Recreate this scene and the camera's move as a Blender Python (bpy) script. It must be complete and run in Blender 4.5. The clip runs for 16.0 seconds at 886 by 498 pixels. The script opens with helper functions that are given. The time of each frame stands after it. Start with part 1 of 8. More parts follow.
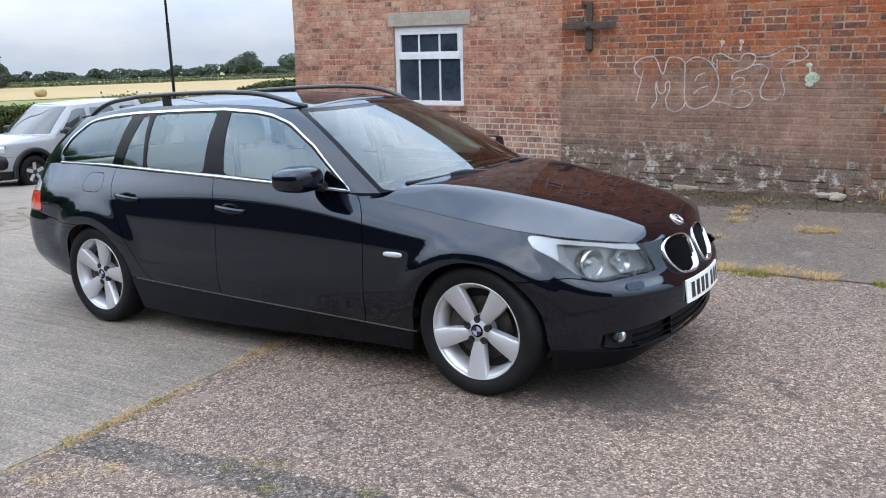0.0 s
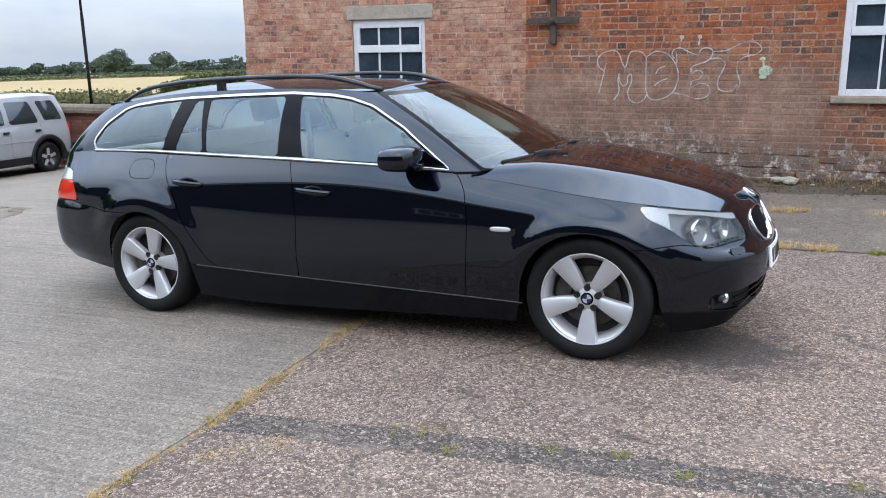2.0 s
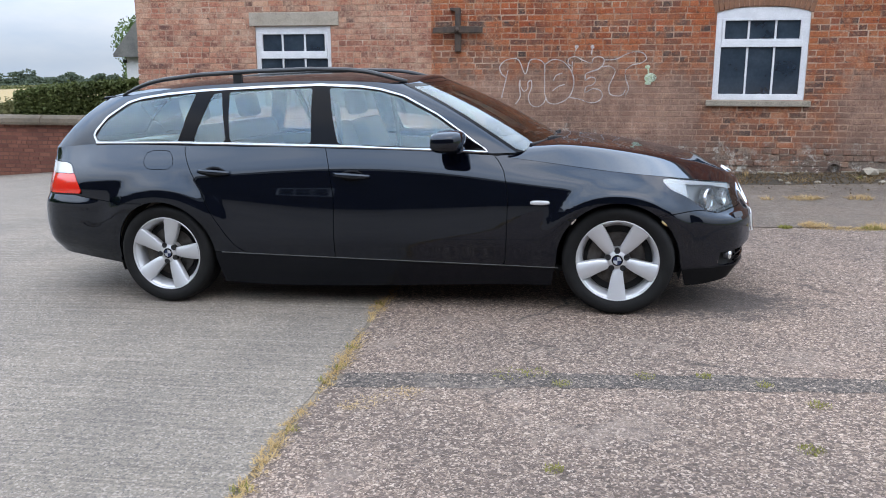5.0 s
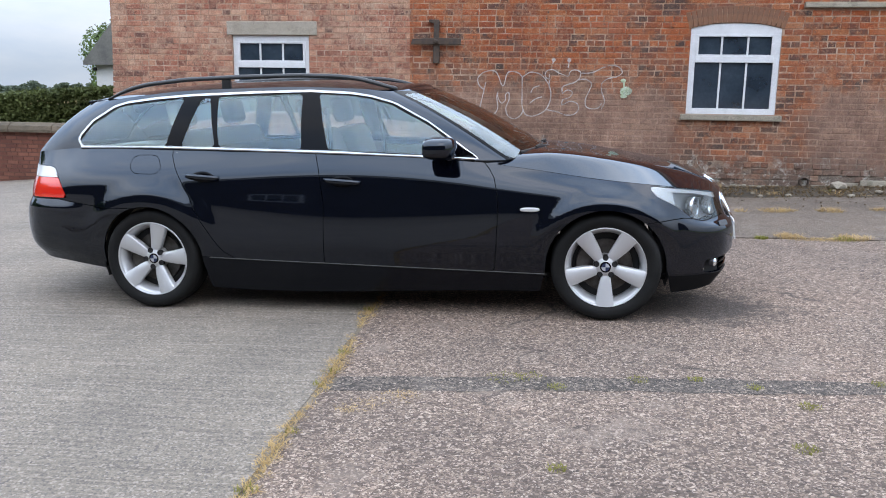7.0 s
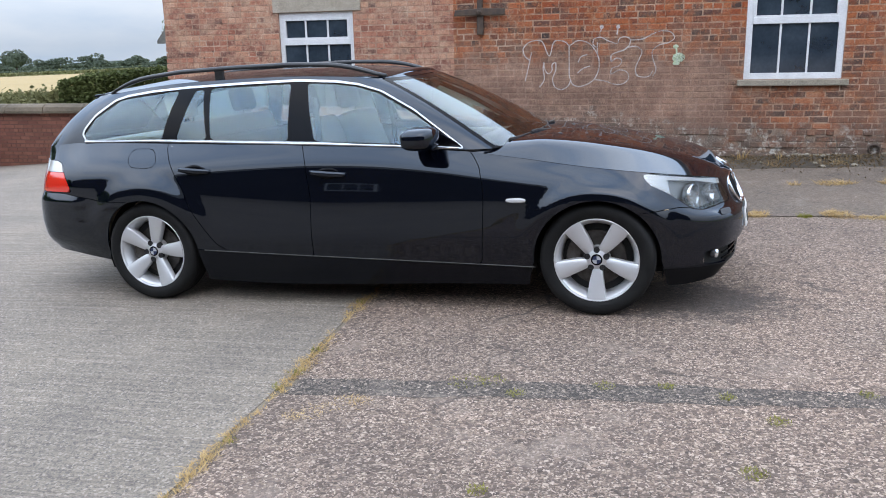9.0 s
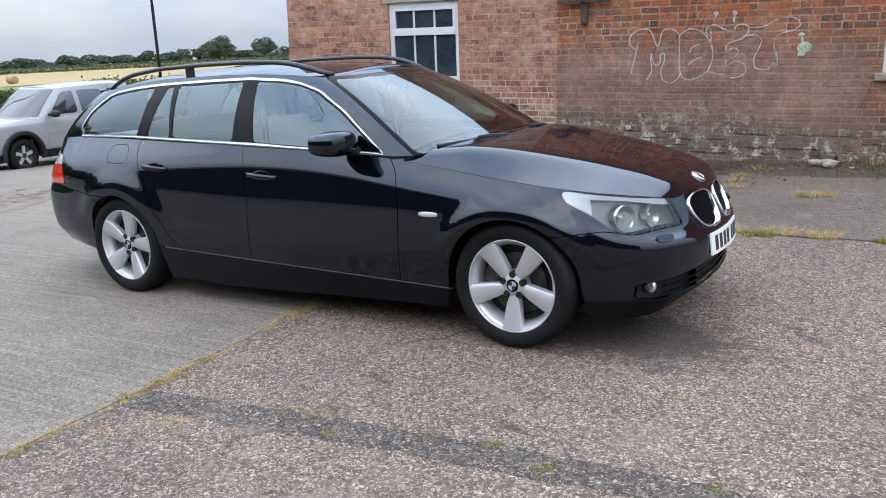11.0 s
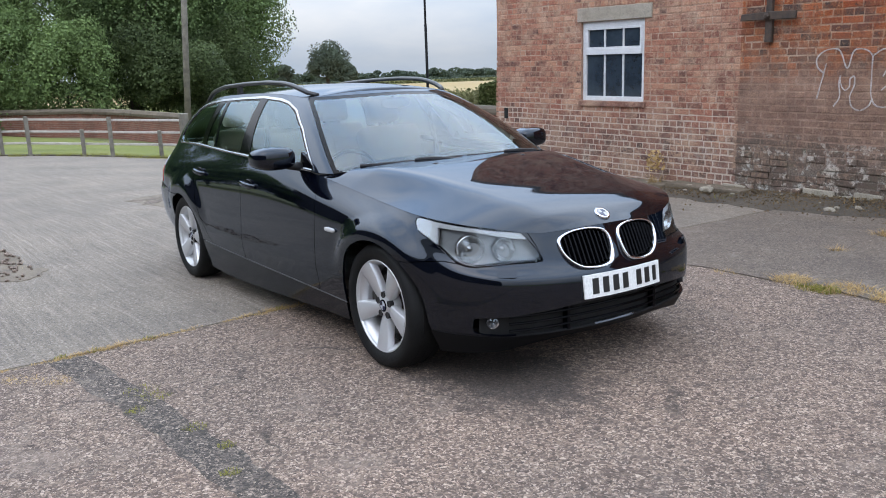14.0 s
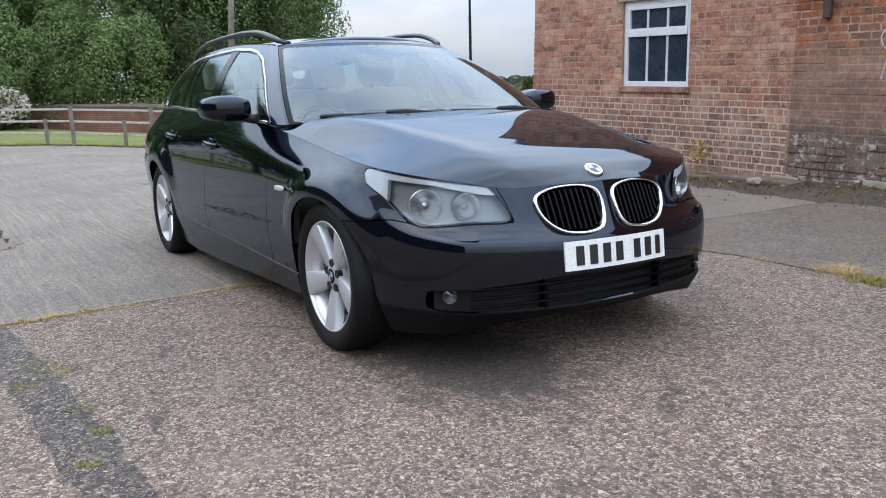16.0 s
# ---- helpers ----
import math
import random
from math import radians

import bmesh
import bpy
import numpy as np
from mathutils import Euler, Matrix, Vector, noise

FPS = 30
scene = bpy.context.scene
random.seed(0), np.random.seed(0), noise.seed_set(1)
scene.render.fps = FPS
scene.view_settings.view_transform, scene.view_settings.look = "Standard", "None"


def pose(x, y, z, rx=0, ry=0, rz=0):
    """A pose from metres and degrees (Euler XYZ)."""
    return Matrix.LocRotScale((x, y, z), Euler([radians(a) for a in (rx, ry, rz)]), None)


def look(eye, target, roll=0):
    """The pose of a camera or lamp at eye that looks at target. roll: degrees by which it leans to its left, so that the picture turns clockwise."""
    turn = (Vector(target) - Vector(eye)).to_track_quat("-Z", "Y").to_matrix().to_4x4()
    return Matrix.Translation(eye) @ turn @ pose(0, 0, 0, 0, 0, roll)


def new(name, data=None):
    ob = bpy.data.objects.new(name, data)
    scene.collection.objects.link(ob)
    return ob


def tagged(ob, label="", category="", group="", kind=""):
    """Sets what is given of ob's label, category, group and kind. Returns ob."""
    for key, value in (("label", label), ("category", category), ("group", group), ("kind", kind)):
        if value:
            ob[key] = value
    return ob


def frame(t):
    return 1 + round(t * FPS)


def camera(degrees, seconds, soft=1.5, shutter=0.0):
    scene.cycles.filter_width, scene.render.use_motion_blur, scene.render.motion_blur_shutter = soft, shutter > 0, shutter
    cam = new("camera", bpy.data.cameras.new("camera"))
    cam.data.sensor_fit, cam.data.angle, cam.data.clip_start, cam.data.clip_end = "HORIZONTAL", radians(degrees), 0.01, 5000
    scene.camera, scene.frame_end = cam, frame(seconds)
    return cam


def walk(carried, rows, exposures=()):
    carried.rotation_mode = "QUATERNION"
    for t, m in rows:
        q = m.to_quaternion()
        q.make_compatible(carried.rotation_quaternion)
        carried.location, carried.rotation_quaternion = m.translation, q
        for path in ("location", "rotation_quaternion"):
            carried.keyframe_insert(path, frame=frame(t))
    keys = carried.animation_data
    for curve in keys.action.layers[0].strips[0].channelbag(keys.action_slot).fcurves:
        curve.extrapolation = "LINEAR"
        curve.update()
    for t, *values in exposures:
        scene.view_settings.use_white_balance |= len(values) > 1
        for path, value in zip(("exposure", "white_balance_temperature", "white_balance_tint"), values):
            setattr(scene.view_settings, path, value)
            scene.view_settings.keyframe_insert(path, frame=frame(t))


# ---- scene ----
cam = camera(55.9, 16.0, 1.0)
METRES = 8.682
START = pose(3.259, -4.209, 1.7095, 0, 0, 31.5)
ROWS = [
    (0.0, 0.0, 0.0, 0.0, -0.32, -13.63, 1.33),
    (0.5, -0.033, -0.0109, -0.0018, -2.52, -13.79, 1.63),
    (1.0, -0.0611, -0.004, -0.0032, -4.08, -13.81, 1.56),
    (1.5, -0.0962, -0.0084, -0.0055, -6.96, -13.72, 1.12),
    (2.0, -0.1323, -0.0126, -0.007, -8.5, -13.8, 0.84),
    (2.5, -0.1636, -0.0011, -0.0104, -11.47, -13.59, 0.33),
    (3.0, -0.1984, 0.0022, -0.0122, -17.03, -13.28, -0.36),
    (3.5, -0.2289, -0.0064, -0.0107, -19.26, -13.0, 0.04),
    (4.0, -0.2557, -0.0241, -0.011, -19.79, -12.96, 0.26),
    (6.5, -0.3054, -0.0272, -0.0352, -22.93, -12.14, -0.49),
    (7.0, -0.3035, -0.0292, -0.0245, -23.15, -11.89, -0.64),
    (7.5, -0.3014, -0.0334, -0.0153, -22.4, -12.04, -0.56),
    (8.0, -0.2881, -0.037, -0.0093, -21.78, -12.55, -0.36),
    (10.5, -0.0862, -0.021, -0.01, -5.79, -16.02, 3.0),
    (11.0, -0.0334, -0.0196, -0.0083, -2.04, -14.85, 1.98),
    (11.5, 0.0204, -0.0242, -0.0052, 2.77, -13.85, 1.96),
    (12.0, 0.0685, -0.0195, -0.009, 5.25, -13.85, 2.75),
    (12.5, 0.1186, -0.0249, -0.0071, 8.6, -13.55, 3.26),
    (13.0, 0.1573, -0.0195, -0.0085, 13.23, -13.31, 3.85),
    (13.5, 0.1907, -0.0012, -0.0093, 17.78, -13.24, 2.67),
    (14.0, 0.227, 0.0143, -0.0107, 21.5, -13.09, 1.97),
    (14.5, 0.2441, 0.0355, -0.0148, 23.81, -12.91, 2.34),
    (15.0, 0.2534, 0.0605, -0.0174, 24.47, -13.0, 1.99),
    (15.5, 0.2541, 0.0836, -0.0311, 26.27, -12.84, 1.63),
    (16.0, 0.2423, 0.101, -0.052, 25.61, -12.46, 1.34),
]
walk(cam, [(t, START @ pose(METRES * x, METRES * y, METRES * z, 90 + pitch, roll, yaw)) for t, x, y, z, yaw, pitch, roll in ROWS], [(0.0, 0.0, 7950, 23), (10.5, -0.02, 7950, 23), (12.0, -0.2, 7950, 23), (16.0, -0.22, 7950, 23)])

# ---- sky and light: a bright, thinly overcast afternoon ----
world = bpy.data.worlds.new("overcast_sky")
scene.world = world
world.use_nodes = True
wn, wl = world.node_tree.nodes, world.node_tree.links
wn.clear()
sky = wn.new("ShaderNodeTexSky")
sky.sky_type, sky.sun_disc, sky.sun_elevation, sky.sun_rotation = "NISHITA", False, radians(48), radians(160)
sky.air_density, sky.dust_density, sky.ozone_density = 1.0, 2.5, 1.0
sky_pos = wn.new("ShaderNodeTexCoord")
sky_map = wn.new("ShaderNodeMapping")
sky_map.inputs["Scale"].default_value = (1.0, 1.0, 3.2)
cloud = wn.new("ShaderNodeTexNoise")
cloud.inputs["Scale"].default_value, cloud.inputs["Detail"].default_value, cloud.inputs["Roughness"].default_value = 2.1, 7.0, 0.55
cover = wn.new("ShaderNodeValToRGB")
cover.color_ramp.elements[0].position, cover.color_ramp.elements[1].position = 0.33, 0.62
cover.color_ramp.elements[0].color, cover.color_ramp.elements[1].color = (3.7, 6.1, 9.0, 1), (6.8, 8.9, 10.8, 1)
sky_mix = wn.new("ShaderNodeMix")
sky_mix.data_type = "RGBA"
sky_mix.inputs["Factor"].default_value = 0.92
back = wn.new("ShaderNodeBackground")
back.inputs["Strength"].default_value = 0.098
wout = wn.new("ShaderNodeOutputWorld")
wl.new(sky_pos.outputs["Generated"], sky_map.inputs["Vector"])
wl.new(sky_map.outputs[0], cloud.inputs["Vector"])
wl.new(cloud.outputs["Fac"], cover.inputs["Fac"])
wl.new(sky.outputs[0], sky_mix.inputs["A"])
wl.new(cover.outputs[0], sky_mix.inputs["B"])
high = wn.new("ShaderNodeSeparateXYZ")
wl.new(sky_pos.outputs["Generated"], high.inputs[0])
rise = wn.new("ShaderNodeMapRange")
rise.inputs["From Min"].default_value, rise.inputs["From Max"].default_value = 0.0, 0.6
rise.inputs["To Min"].default_value, rise.inputs["To Max"].default_value = 1.00, 4.75
wl.new(high.outputs["Z"], rise.inputs["Value"])
grade = wn.new("ShaderNodeVectorMath")
grade.operation = "SCALE"
# the cloud thins to blue overhead
thin = wn.new("ShaderNodeMapRange")
thin.inputs["From Min"].default_value, thin.inputs["From Max"].default_value = 0.15, 0.50
wl.new(high.outputs["Z"], thin.inputs["Value"])
blue = wn.new("ShaderNodeMix")
blue.data_type, blue.blend_type = "RGBA", "MULTIPLY"
blue.inputs["B"].default_value = (0.95, 0.985, 1.03, 1)
wl.new(thin.outputs[0], blue.inputs["Factor"])
wl.new(sky_mix.outputs["Result"], blue.inputs["A"])
wl.new(blue.outputs["Result"], grade.inputs[0])
wl.new(rise.outputs[0], grade.inputs["Scale"])
wl.new(grade.outputs[0], back.inputs["Color"])
wl.new(back.outputs[0], wout.inputs["Surface"])
sun = new("sun", bpy.data.lights.new("sun", "SUN"))
sun.data.energy, sun.data.angle, sun.data.color = 0.25, radians(40), (1.0, 0.96, 0.9)
sun.matrix_world = look((8, -14, 22), (0, 0, 0))
scene.view_settings.exposure = 0.0

# ---- materials ----
def material(name, color=(0.5, 0.5, 0.5), rough=0.5, metal=0.0, **more):
    """A principled material; returns it with its node tree and shader."""
    m = bpy.data.materials.new(name)
    m.use_nodes = True
    nt = m.node_tree
    sh = nt.nodes["Principled BSDF"]
    sh.inputs["Base Color"].default_value = (*color, 1)
    sh.inputs["Roughness"].default_value = rough
    sh.inputs["Metallic"].default_value = metal
    for key, value in more.items():
        sh.inputs[key.replace("_", " ")].default_value = value
    return m, nt, sh


def coords(nt, scale=(1, 1, 1), turn=(0, 0, 0), kind="Object"):
    c, m = nt.nodes.new("ShaderNodeTexCoord"), nt.nodes.new("ShaderNodeMapping")
    m.inputs["Scale"].default_value, m.inputs["Rotation"].default_value = scale, turn
    nt.links.new(c.outputs[kind], m.inputs["Vector"])
    return m.outputs[0]


def noise_tex(nt, vec, scale, detail=4.0, rough=0.55, distort=0.0):
    n = nt.nodes.new("ShaderNodeTexNoise")
    n.inputs["Scale"].default_value, n.inputs["Detail"].default_value = scale, detail
    n.inputs["Roughness"].default_value, n.inputs["Distortion"].default_value = rough, distort
    nt.links.new(vec, n.inputs["Vector"])
    return n.outputs["Fac"]


def voronoi(nt, vec, scale, feature="F1", out="Distance", random=1.0):
    n = nt.nodes.new("ShaderNodeTexVoronoi")
    n.feature = feature
    n.inputs["Scale"].default_value = scale
    n.inputs["Randomness"].default_value = random
    nt.links.new(vec, n.inputs["Vector"])
    return n.outputs[out]


def ramp(nt, fac, stops):
    r = nt.nodes.new("ShaderNodeValToRGB")
    e = r.color_ramp.elements
    while len(e) < len(stops):
        e.new(0.5)
    for k, (p, c) in enumerate(stops):
        e[k].position = p
        e[k].color = (*c, 1) if isinstance(c, tuple) else (c, c, c, 1)
    nt.links.new(fac, r.inputs["Fac"])
    return r.outputs["Color"]


def mix(nt, fac, a, b, how="MIX"):
    n = nt.nodes.new("ShaderNodeMix")
    n.data_type, n.blend_type = "RGBA", how
    for key, v in (("Factor", fac), ("A", a), ("B", b)):
        if isinstance(v, (int, float)) and key == "Factor":
            n.inputs[key].default_value = v
        elif isinstance(v, tuple):
            n.inputs[key].default_value = (*v, 1)
        else:
            nt.links.new(v, n.inputs[key])
    return n.outputs["Result"]


def maths(nt, op, a, b=0.0):
    n = nt.nodes.new("ShaderNodeMath")
    n.operation = op
    for i, v in enumerate((a, b)):
        if isinstance(v, (int, float)):
            n.inputs[i].default_value = v
        else:
            nt.links.new(v, n.inputs[i])
    return n.outputs[0]


def bump(nt, sh, height, strength=0.3, distance=0.01):
    b = nt.nodes.new("ShaderNodeBump")
    b.inputs["Strength"].default_value, b.inputs["Distance"].default_value = strength, distance
    nt.links.new(height, b.inputs["Height"])
    nt.links.new(b.outputs[0], sh.inputs["Normal"])


def to(nt, out, sh, name):
    nt.links.new(out, sh.inputs[name])


def piece_random(nt):
    return nt.nodes.new("ShaderNodeObjectInfo").outputs["Random"]


def island_random(nt):
    return nt.nodes.new("ShaderNodeNewGeometry").outputs["Random Per Island"]


def mottled(name, color, other, scale, rough=0.6, metal=0.0, bumpy=0.1, fine=60.0, **more):
    """Two tones that swim into one another, with fine grain in the relief."""
    m, nt, sh = material(name, color, rough, metal, **more)
    v = coords(nt)
    a = noise_tex(nt, v, scale, 5)
    b = noise_tex(nt, v, fine, 3)
    c = mix(nt, ramp(nt, a, [(0.35, 0.0), (0.65, 1.0)]), color, other)
    c = mix(nt, 0.35, c, ramp(nt, b, [(0.3, 0.35), (0.7, 1.0)]), "MULTIPLY")
    to(nt, c, sh, "Base Color")
    if bumpy:
        bump(nt, sh, b, bumpy, 0.01)
    return m


def glass_pane(name, tint, ior=1.45, shine=(0.86, 0.95, 1.0)):
    """Thin glass: clear with a tint, and its mirror gloss by Fresnel."""
    m = bpy.data.materials.new(name)
    m.use_nodes = True
    nt = m.node_tree
    nt.nodes.clear()
    t, g, f = nt.nodes.new("ShaderNodeBsdfTransparent"), nt.nodes.new("ShaderNodeBsdfGlossy"), nt.nodes.new("ShaderNodeFresnel")
    mx, o = nt.nodes.new("ShaderNodeMixShader"), nt.nodes.new("ShaderNodeOutputMaterial")
    t.inputs["Color"].default_value = (*tint, 1)
    g.inputs["Roughness"].default_value = 0.012
    g.inputs["Color"].default_value = (*shine, 1)
    f.inputs["IOR"].default_value = ior
    nt.links.new(f.outputs[0], mx.inputs[0])
    nt.links.new(t.outputs[0], mx.inputs[1])
    nt.links.new(g.outputs[0], mx.inputs[2])
    nt.links.new(mx.outputs[0], o.inputs["Surface"])
    return m


def car_paint(name, color, dust):
    m, nt, sh = material(name, color, 0.45, 0.0, Coat_Weight=1.0, Coat_Roughness=0.01, Coat_IOR=1.52, Specular_IOR_Level=0.0)
    v = coords(nt)
    smudge = noise_tex(nt, v, 3.0, 6, 0.65)
    low_down = nt.nodes.new("ShaderNodeSeparateXYZ")
    nt.links.new(v, low_down.inputs[0])
    road = ramp(nt, maths(nt, "ADD", low_down.outputs[2], maths(nt, "MULTIPLY", smudge, 0.25)), [(0.30, 0.10), (0.55, 0.0)])
    to(nt, maths(nt, "ADD", ramp(nt, smudge, [(0.35, 0.004), (0.75, dust)]), road), sh, "Coat Roughness")
    low = noise_tex(nt, v, 220.0, 2)
    to(nt, mix(nt, 0.5, color, ramp(nt, low, [(0.4, tuple(k * 0.7 for k in color)), (0.7, tuple(min(1.0, k * 1.5) for k in color))])), sh, "Base Color")
    return m


def dark_paint(name, color, shine, ior, dust):
    """Black metallic paint: an almost black coat under a clear lacquer with a cold shine."""
    m = bpy.data.materials.new(name)
    m.use_nodes = True
    nt = m.node_tree
    nt.nodes.clear()
    d, g, f = nt.nodes.new("ShaderNodeBsdfDiffuse"), nt.nodes.new("ShaderNodeBsdfGlossy"), nt.nodes.new("ShaderNodeFresnel")
    mx, o = nt.nodes.new("ShaderNodeMixShader"), nt.nodes.new("ShaderNodeOutputMaterial")
    v = coords(nt)
    flake = noise_tex(nt, v, 260.0, 2)
    nt.links.new(mix(nt, ramp(nt, flake, [(0.4, 0.0), (0.7, 1.0)]), color, tuple(k * 1.6 for k in color)), d.inputs["Color"])
    g.inputs["Color"].default_value = (*shine, 1)
    f.inputs["IOR"].default_value = ior
    smudge = noise_tex(nt, v, 3.0, 6, 0.65)
    low_down = nt.nodes.new("ShaderNodeSeparateXYZ")
    nt.links.new(v, low_down.inputs[0])
    road = ramp(nt, maths(nt, "ADD", low_down.outputs[2], maths(nt, "MULTIPLY", smudge, 0.25)), [(0.30, 0.10), (0.55, 0.0)])
    nt.links.new(maths(nt, "ADD", ramp(nt, smudge, [(0.35, 0.022), (0.75, dust)]), road), g.inputs["Roughness"])
    nt.links.new(f.outputs[0], mx.inputs[0])
    nt.links.new(d.outputs[0], mx.inputs[1])
    nt.links.new(g.outputs[0], mx.inputs[2])
    nt.links.new(mx.outputs[0], o.inputs["Surface"])
    return m


LIP_BLACK = material("dull_black_plastic", (0.004, 0.004, 0.0045), 0.55, Specular_IOR_Level=0.12)[0]
PAINT = dark_paint("black_car_paint", (0.0006, 0.0010, 0.0028), (0.82, 0.905, 1.0), 1.57, 0.06)
# sill copy of the paint: shine cut to mimic the shaded ground it mirrors
PAINT_LOW = dark_paint("sill_paint_dimmed", (0.0010, 0.0013, 0.0024), (0.85, 0.92, 1.0), 1.36, 0.10)
SILVER_PAINT = car_paint("silver_car_paint", (0.27, 0.275, 0.285), 0.08)
CHROME = material("chrome", (0.66, 0.67, 0.69), 0.13, 1.0)[0]
BLACK_GLOSS = material("gloss_black_trim", (0.002, 0.002, 0.003), 0.12, Specular_IOR_Level=0.09)[0]
SATIN_CHROME = mottled("satin_chrome", (0.50, 0.51, 0.53), (0.42, 0.43, 0.45), 12, 0.24, 1.0, 0.01, 120)
BLACK_TRIM = mottled("black_plastic_trim", (0.010, 0.010, 0.011), (0.018, 0.018, 0.019), 8, 0.45, 0, 0.15, 300, Specular_IOR_Level=0.3)
BLACK_VOID = material("dark_inner_panel", (0.004, 0.004, 0.004), 0.8)[0]
RUBBER = mottled("tyre_rubber", (0.0040, 0.0040, 0.0042), (0.0080, 0.0078, 0.0075), 10, 0.7, 0, 0.2, 120, Specular_IOR_Level=0.22)
ALLOY = material("silver_alloy", (0.52, 0.525, 0.535), 0.40, 0.6)[0]
BRAKE = mottled("brake_steel", (0.10, 0.095, 0.09), (0.05, 0.04, 0.035), 20, 0.5, 0.8, 0.1, 200)
SIDE_GLASS = glass_pane("tinted_side_glass", (0.84, 0.94, 0.93), 1.84, (0.74, 0.92, 1.0))
SCREEN_GLASS = glass_pane("windscreen_glass", (0.84, 0.90, 0.85), 1.85)
LAMP_GLASS = glass_pane("lamp_lens", (0.86, 0.88, 0.88), 1.48)
LEATHER = mottled("cream_leather", (0.60, 0.56, 0.47), (0.52, 0.48, 0.40), 6, 0.5, 0, 0.15, 150)
GREY_CLOTH = mottled("grey_cabin_trim", (0.10, 0.10, 0.10), (0.14, 0.14, 0.135), 8, 0.75, 0, 0.1, 200)


def flat_pos(nt, scale=(1, 1, 1), turn=0.0):
    """World position, for grain that runs on from one piece to the next."""
    g, m = nt.nodes.new("ShaderNodeNewGeometry"), nt.nodes.new("ShaderNodeMapping")
    m.inputs["Scale"].default_value, m.inputs["Rotation"].default_value = scale, (0, 0, turn)
    nt.links.new(g.outputs["Position"], m.inputs["Vector"])
    return m.outputs[0]


def noise_of(nt, vec, scale, detail):
    n = nt.nodes.new("ShaderNodeTexNoise")
    n.inputs["Scale"].default_value, n.inputs["Detail"].default_value = scale, detail
    nt.links.new(vec, n.inputs["Vector"])
    return n.outputs["Color"]


def gravelled(name, stones, bed, stain, pale):
    """Concrete or tar worn down to its gravel: broken stones of two sizes in a darker bed."""
    m, nt, sh = material(name, rough=0.85)
    v = flat_pos(nt)
    warp = nt.nodes.new("ShaderNodeTexNoise")
    warp.inputs["Scale"].default_value, warp.inputs["Detail"].default_value = 45.0, 2
    nt.links.new(v, warp.inputs["Vector"])
    add = nt.nodes.new("ShaderNodeVectorMath")
    add.operation = "MULTIPLY_ADD"
    nt.links.new(warp.outputs["Color"], add.inputs[0])
    add.inputs[1].default_value = (0.030, 0.030, 0.0)
    nt.links.new(v, add.inputs[2])
    w = add.outputs[0]
    def tone(scale):
        sep = nt.nodes.new("ShaderNodeSeparateColor")
        nt.links.new(voronoi(nt, w, scale, "F1", "Color"), sep.inputs[0])
        return sep.outputs
    large, small = tone(62.0), tone(140.0)
    edge = voronoi(nt, w, 62.0, "DISTANCE_TO_EDGE")
    big_c, small_c = ramp(nt, large[0], stones), ramp(nt, small[0], stones)
    c = mix(nt, ramp(nt, large[1], [(0.38, 0.0), (0.46, 1.0)]), small_c, big_c)
    c = mix(nt, maths(nt, "MULTIPLY", ramp(nt, edge, [(0.04, 0.95), (0.20, 0.0)]), ramp(nt, large[1], [(0.38, 0.0), (0.46, 1.0)])), c, bed)
    c = mix(nt, ramp(nt, small[2], [(0.90, 0.0), (0.94, 0.75)]), c, pale)
    big = noise_tex(nt, v, 0.55, 6, 0.65)
    c = mix(nt, 0.9, c, ramp(nt, big, [(0.28, (0.71, 0.68, 0.67)), (0.5, (1.055, 0.99, 0.94)), (0.72, (1.30, 1.17, 1.085))]), "MULTIPLY")
    skin = ramp(nt, noise_tex(nt, v, 2.4, 6, 0.7), [(0.56, 0.0), (0.68, 0.55)])
    c = mix(nt, skin, c, pale if pale[0] < 0.3 else (0.2295, 0.1712, 0.139))
    blotch = noise_tex(nt, v, 4.5, 4, 0.7)
    c = mix(nt, ramp(nt, blotch, [(0.58, 0.0), (0.75, 0.55)]), c, stain)
    # hairline cracks; drips of old oil where cars have stood, plus painted bumper shade
    far = nt.nodes.new("ShaderNodeVectorMath")
    far.operation = "MULTIPLY_ADD"
    nt.links.new(noise_of(nt, v, 2.3, 5), far.inputs[0])
    far.inputs[1].default_value = (0.9, 0.9, 0.0)
    nt.links.new(v, far.inputs[2])
    line = voronoi(nt, far.outputs[0], 0.42, "DISTANCE_TO_EDGE")
    c = mix(nt, maths(nt, "MULTIPLY", ramp(nt, line, [(0.0, 0.8), (0.007, 0.0)]), ramp(nt, noise_tex(nt, v, 1.3, 3), [(0.45, 0.0), (0.6, 1.0)])), c, (0.035, 0.027, 0.022))
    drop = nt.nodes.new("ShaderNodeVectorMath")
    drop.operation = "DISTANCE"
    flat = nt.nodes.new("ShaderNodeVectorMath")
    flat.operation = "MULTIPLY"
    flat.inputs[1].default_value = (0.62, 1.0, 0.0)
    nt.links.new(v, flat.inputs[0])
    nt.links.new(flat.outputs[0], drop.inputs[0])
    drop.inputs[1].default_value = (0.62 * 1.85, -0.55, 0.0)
    oil_shade = maths(nt, "ADD", maths(nt, "MULTIPLY", drop.outputs["Value"], -1.0), maths(nt, "MULTIPLY", noise_tex(nt, v, 6.5, 6, 0.78), 1.0))
    c = mix(nt, ramp(nt, oil_shade, [(0.02, 0.0), (0.22, 0.78)]), c, (0.030, 0.024, 0.021))
    to(nt, c, sh, "Base Color")
    h = maths(nt, "ADD", maths(nt, "MULTIPLY", ramp(nt, edge, [(0.0, 0.0), (0.25, 1.0)]), 0.8), maths(nt, "MULTIPLY", small[0], 0.7))
    bump(nt, sh, h, 0.75, 0.009)
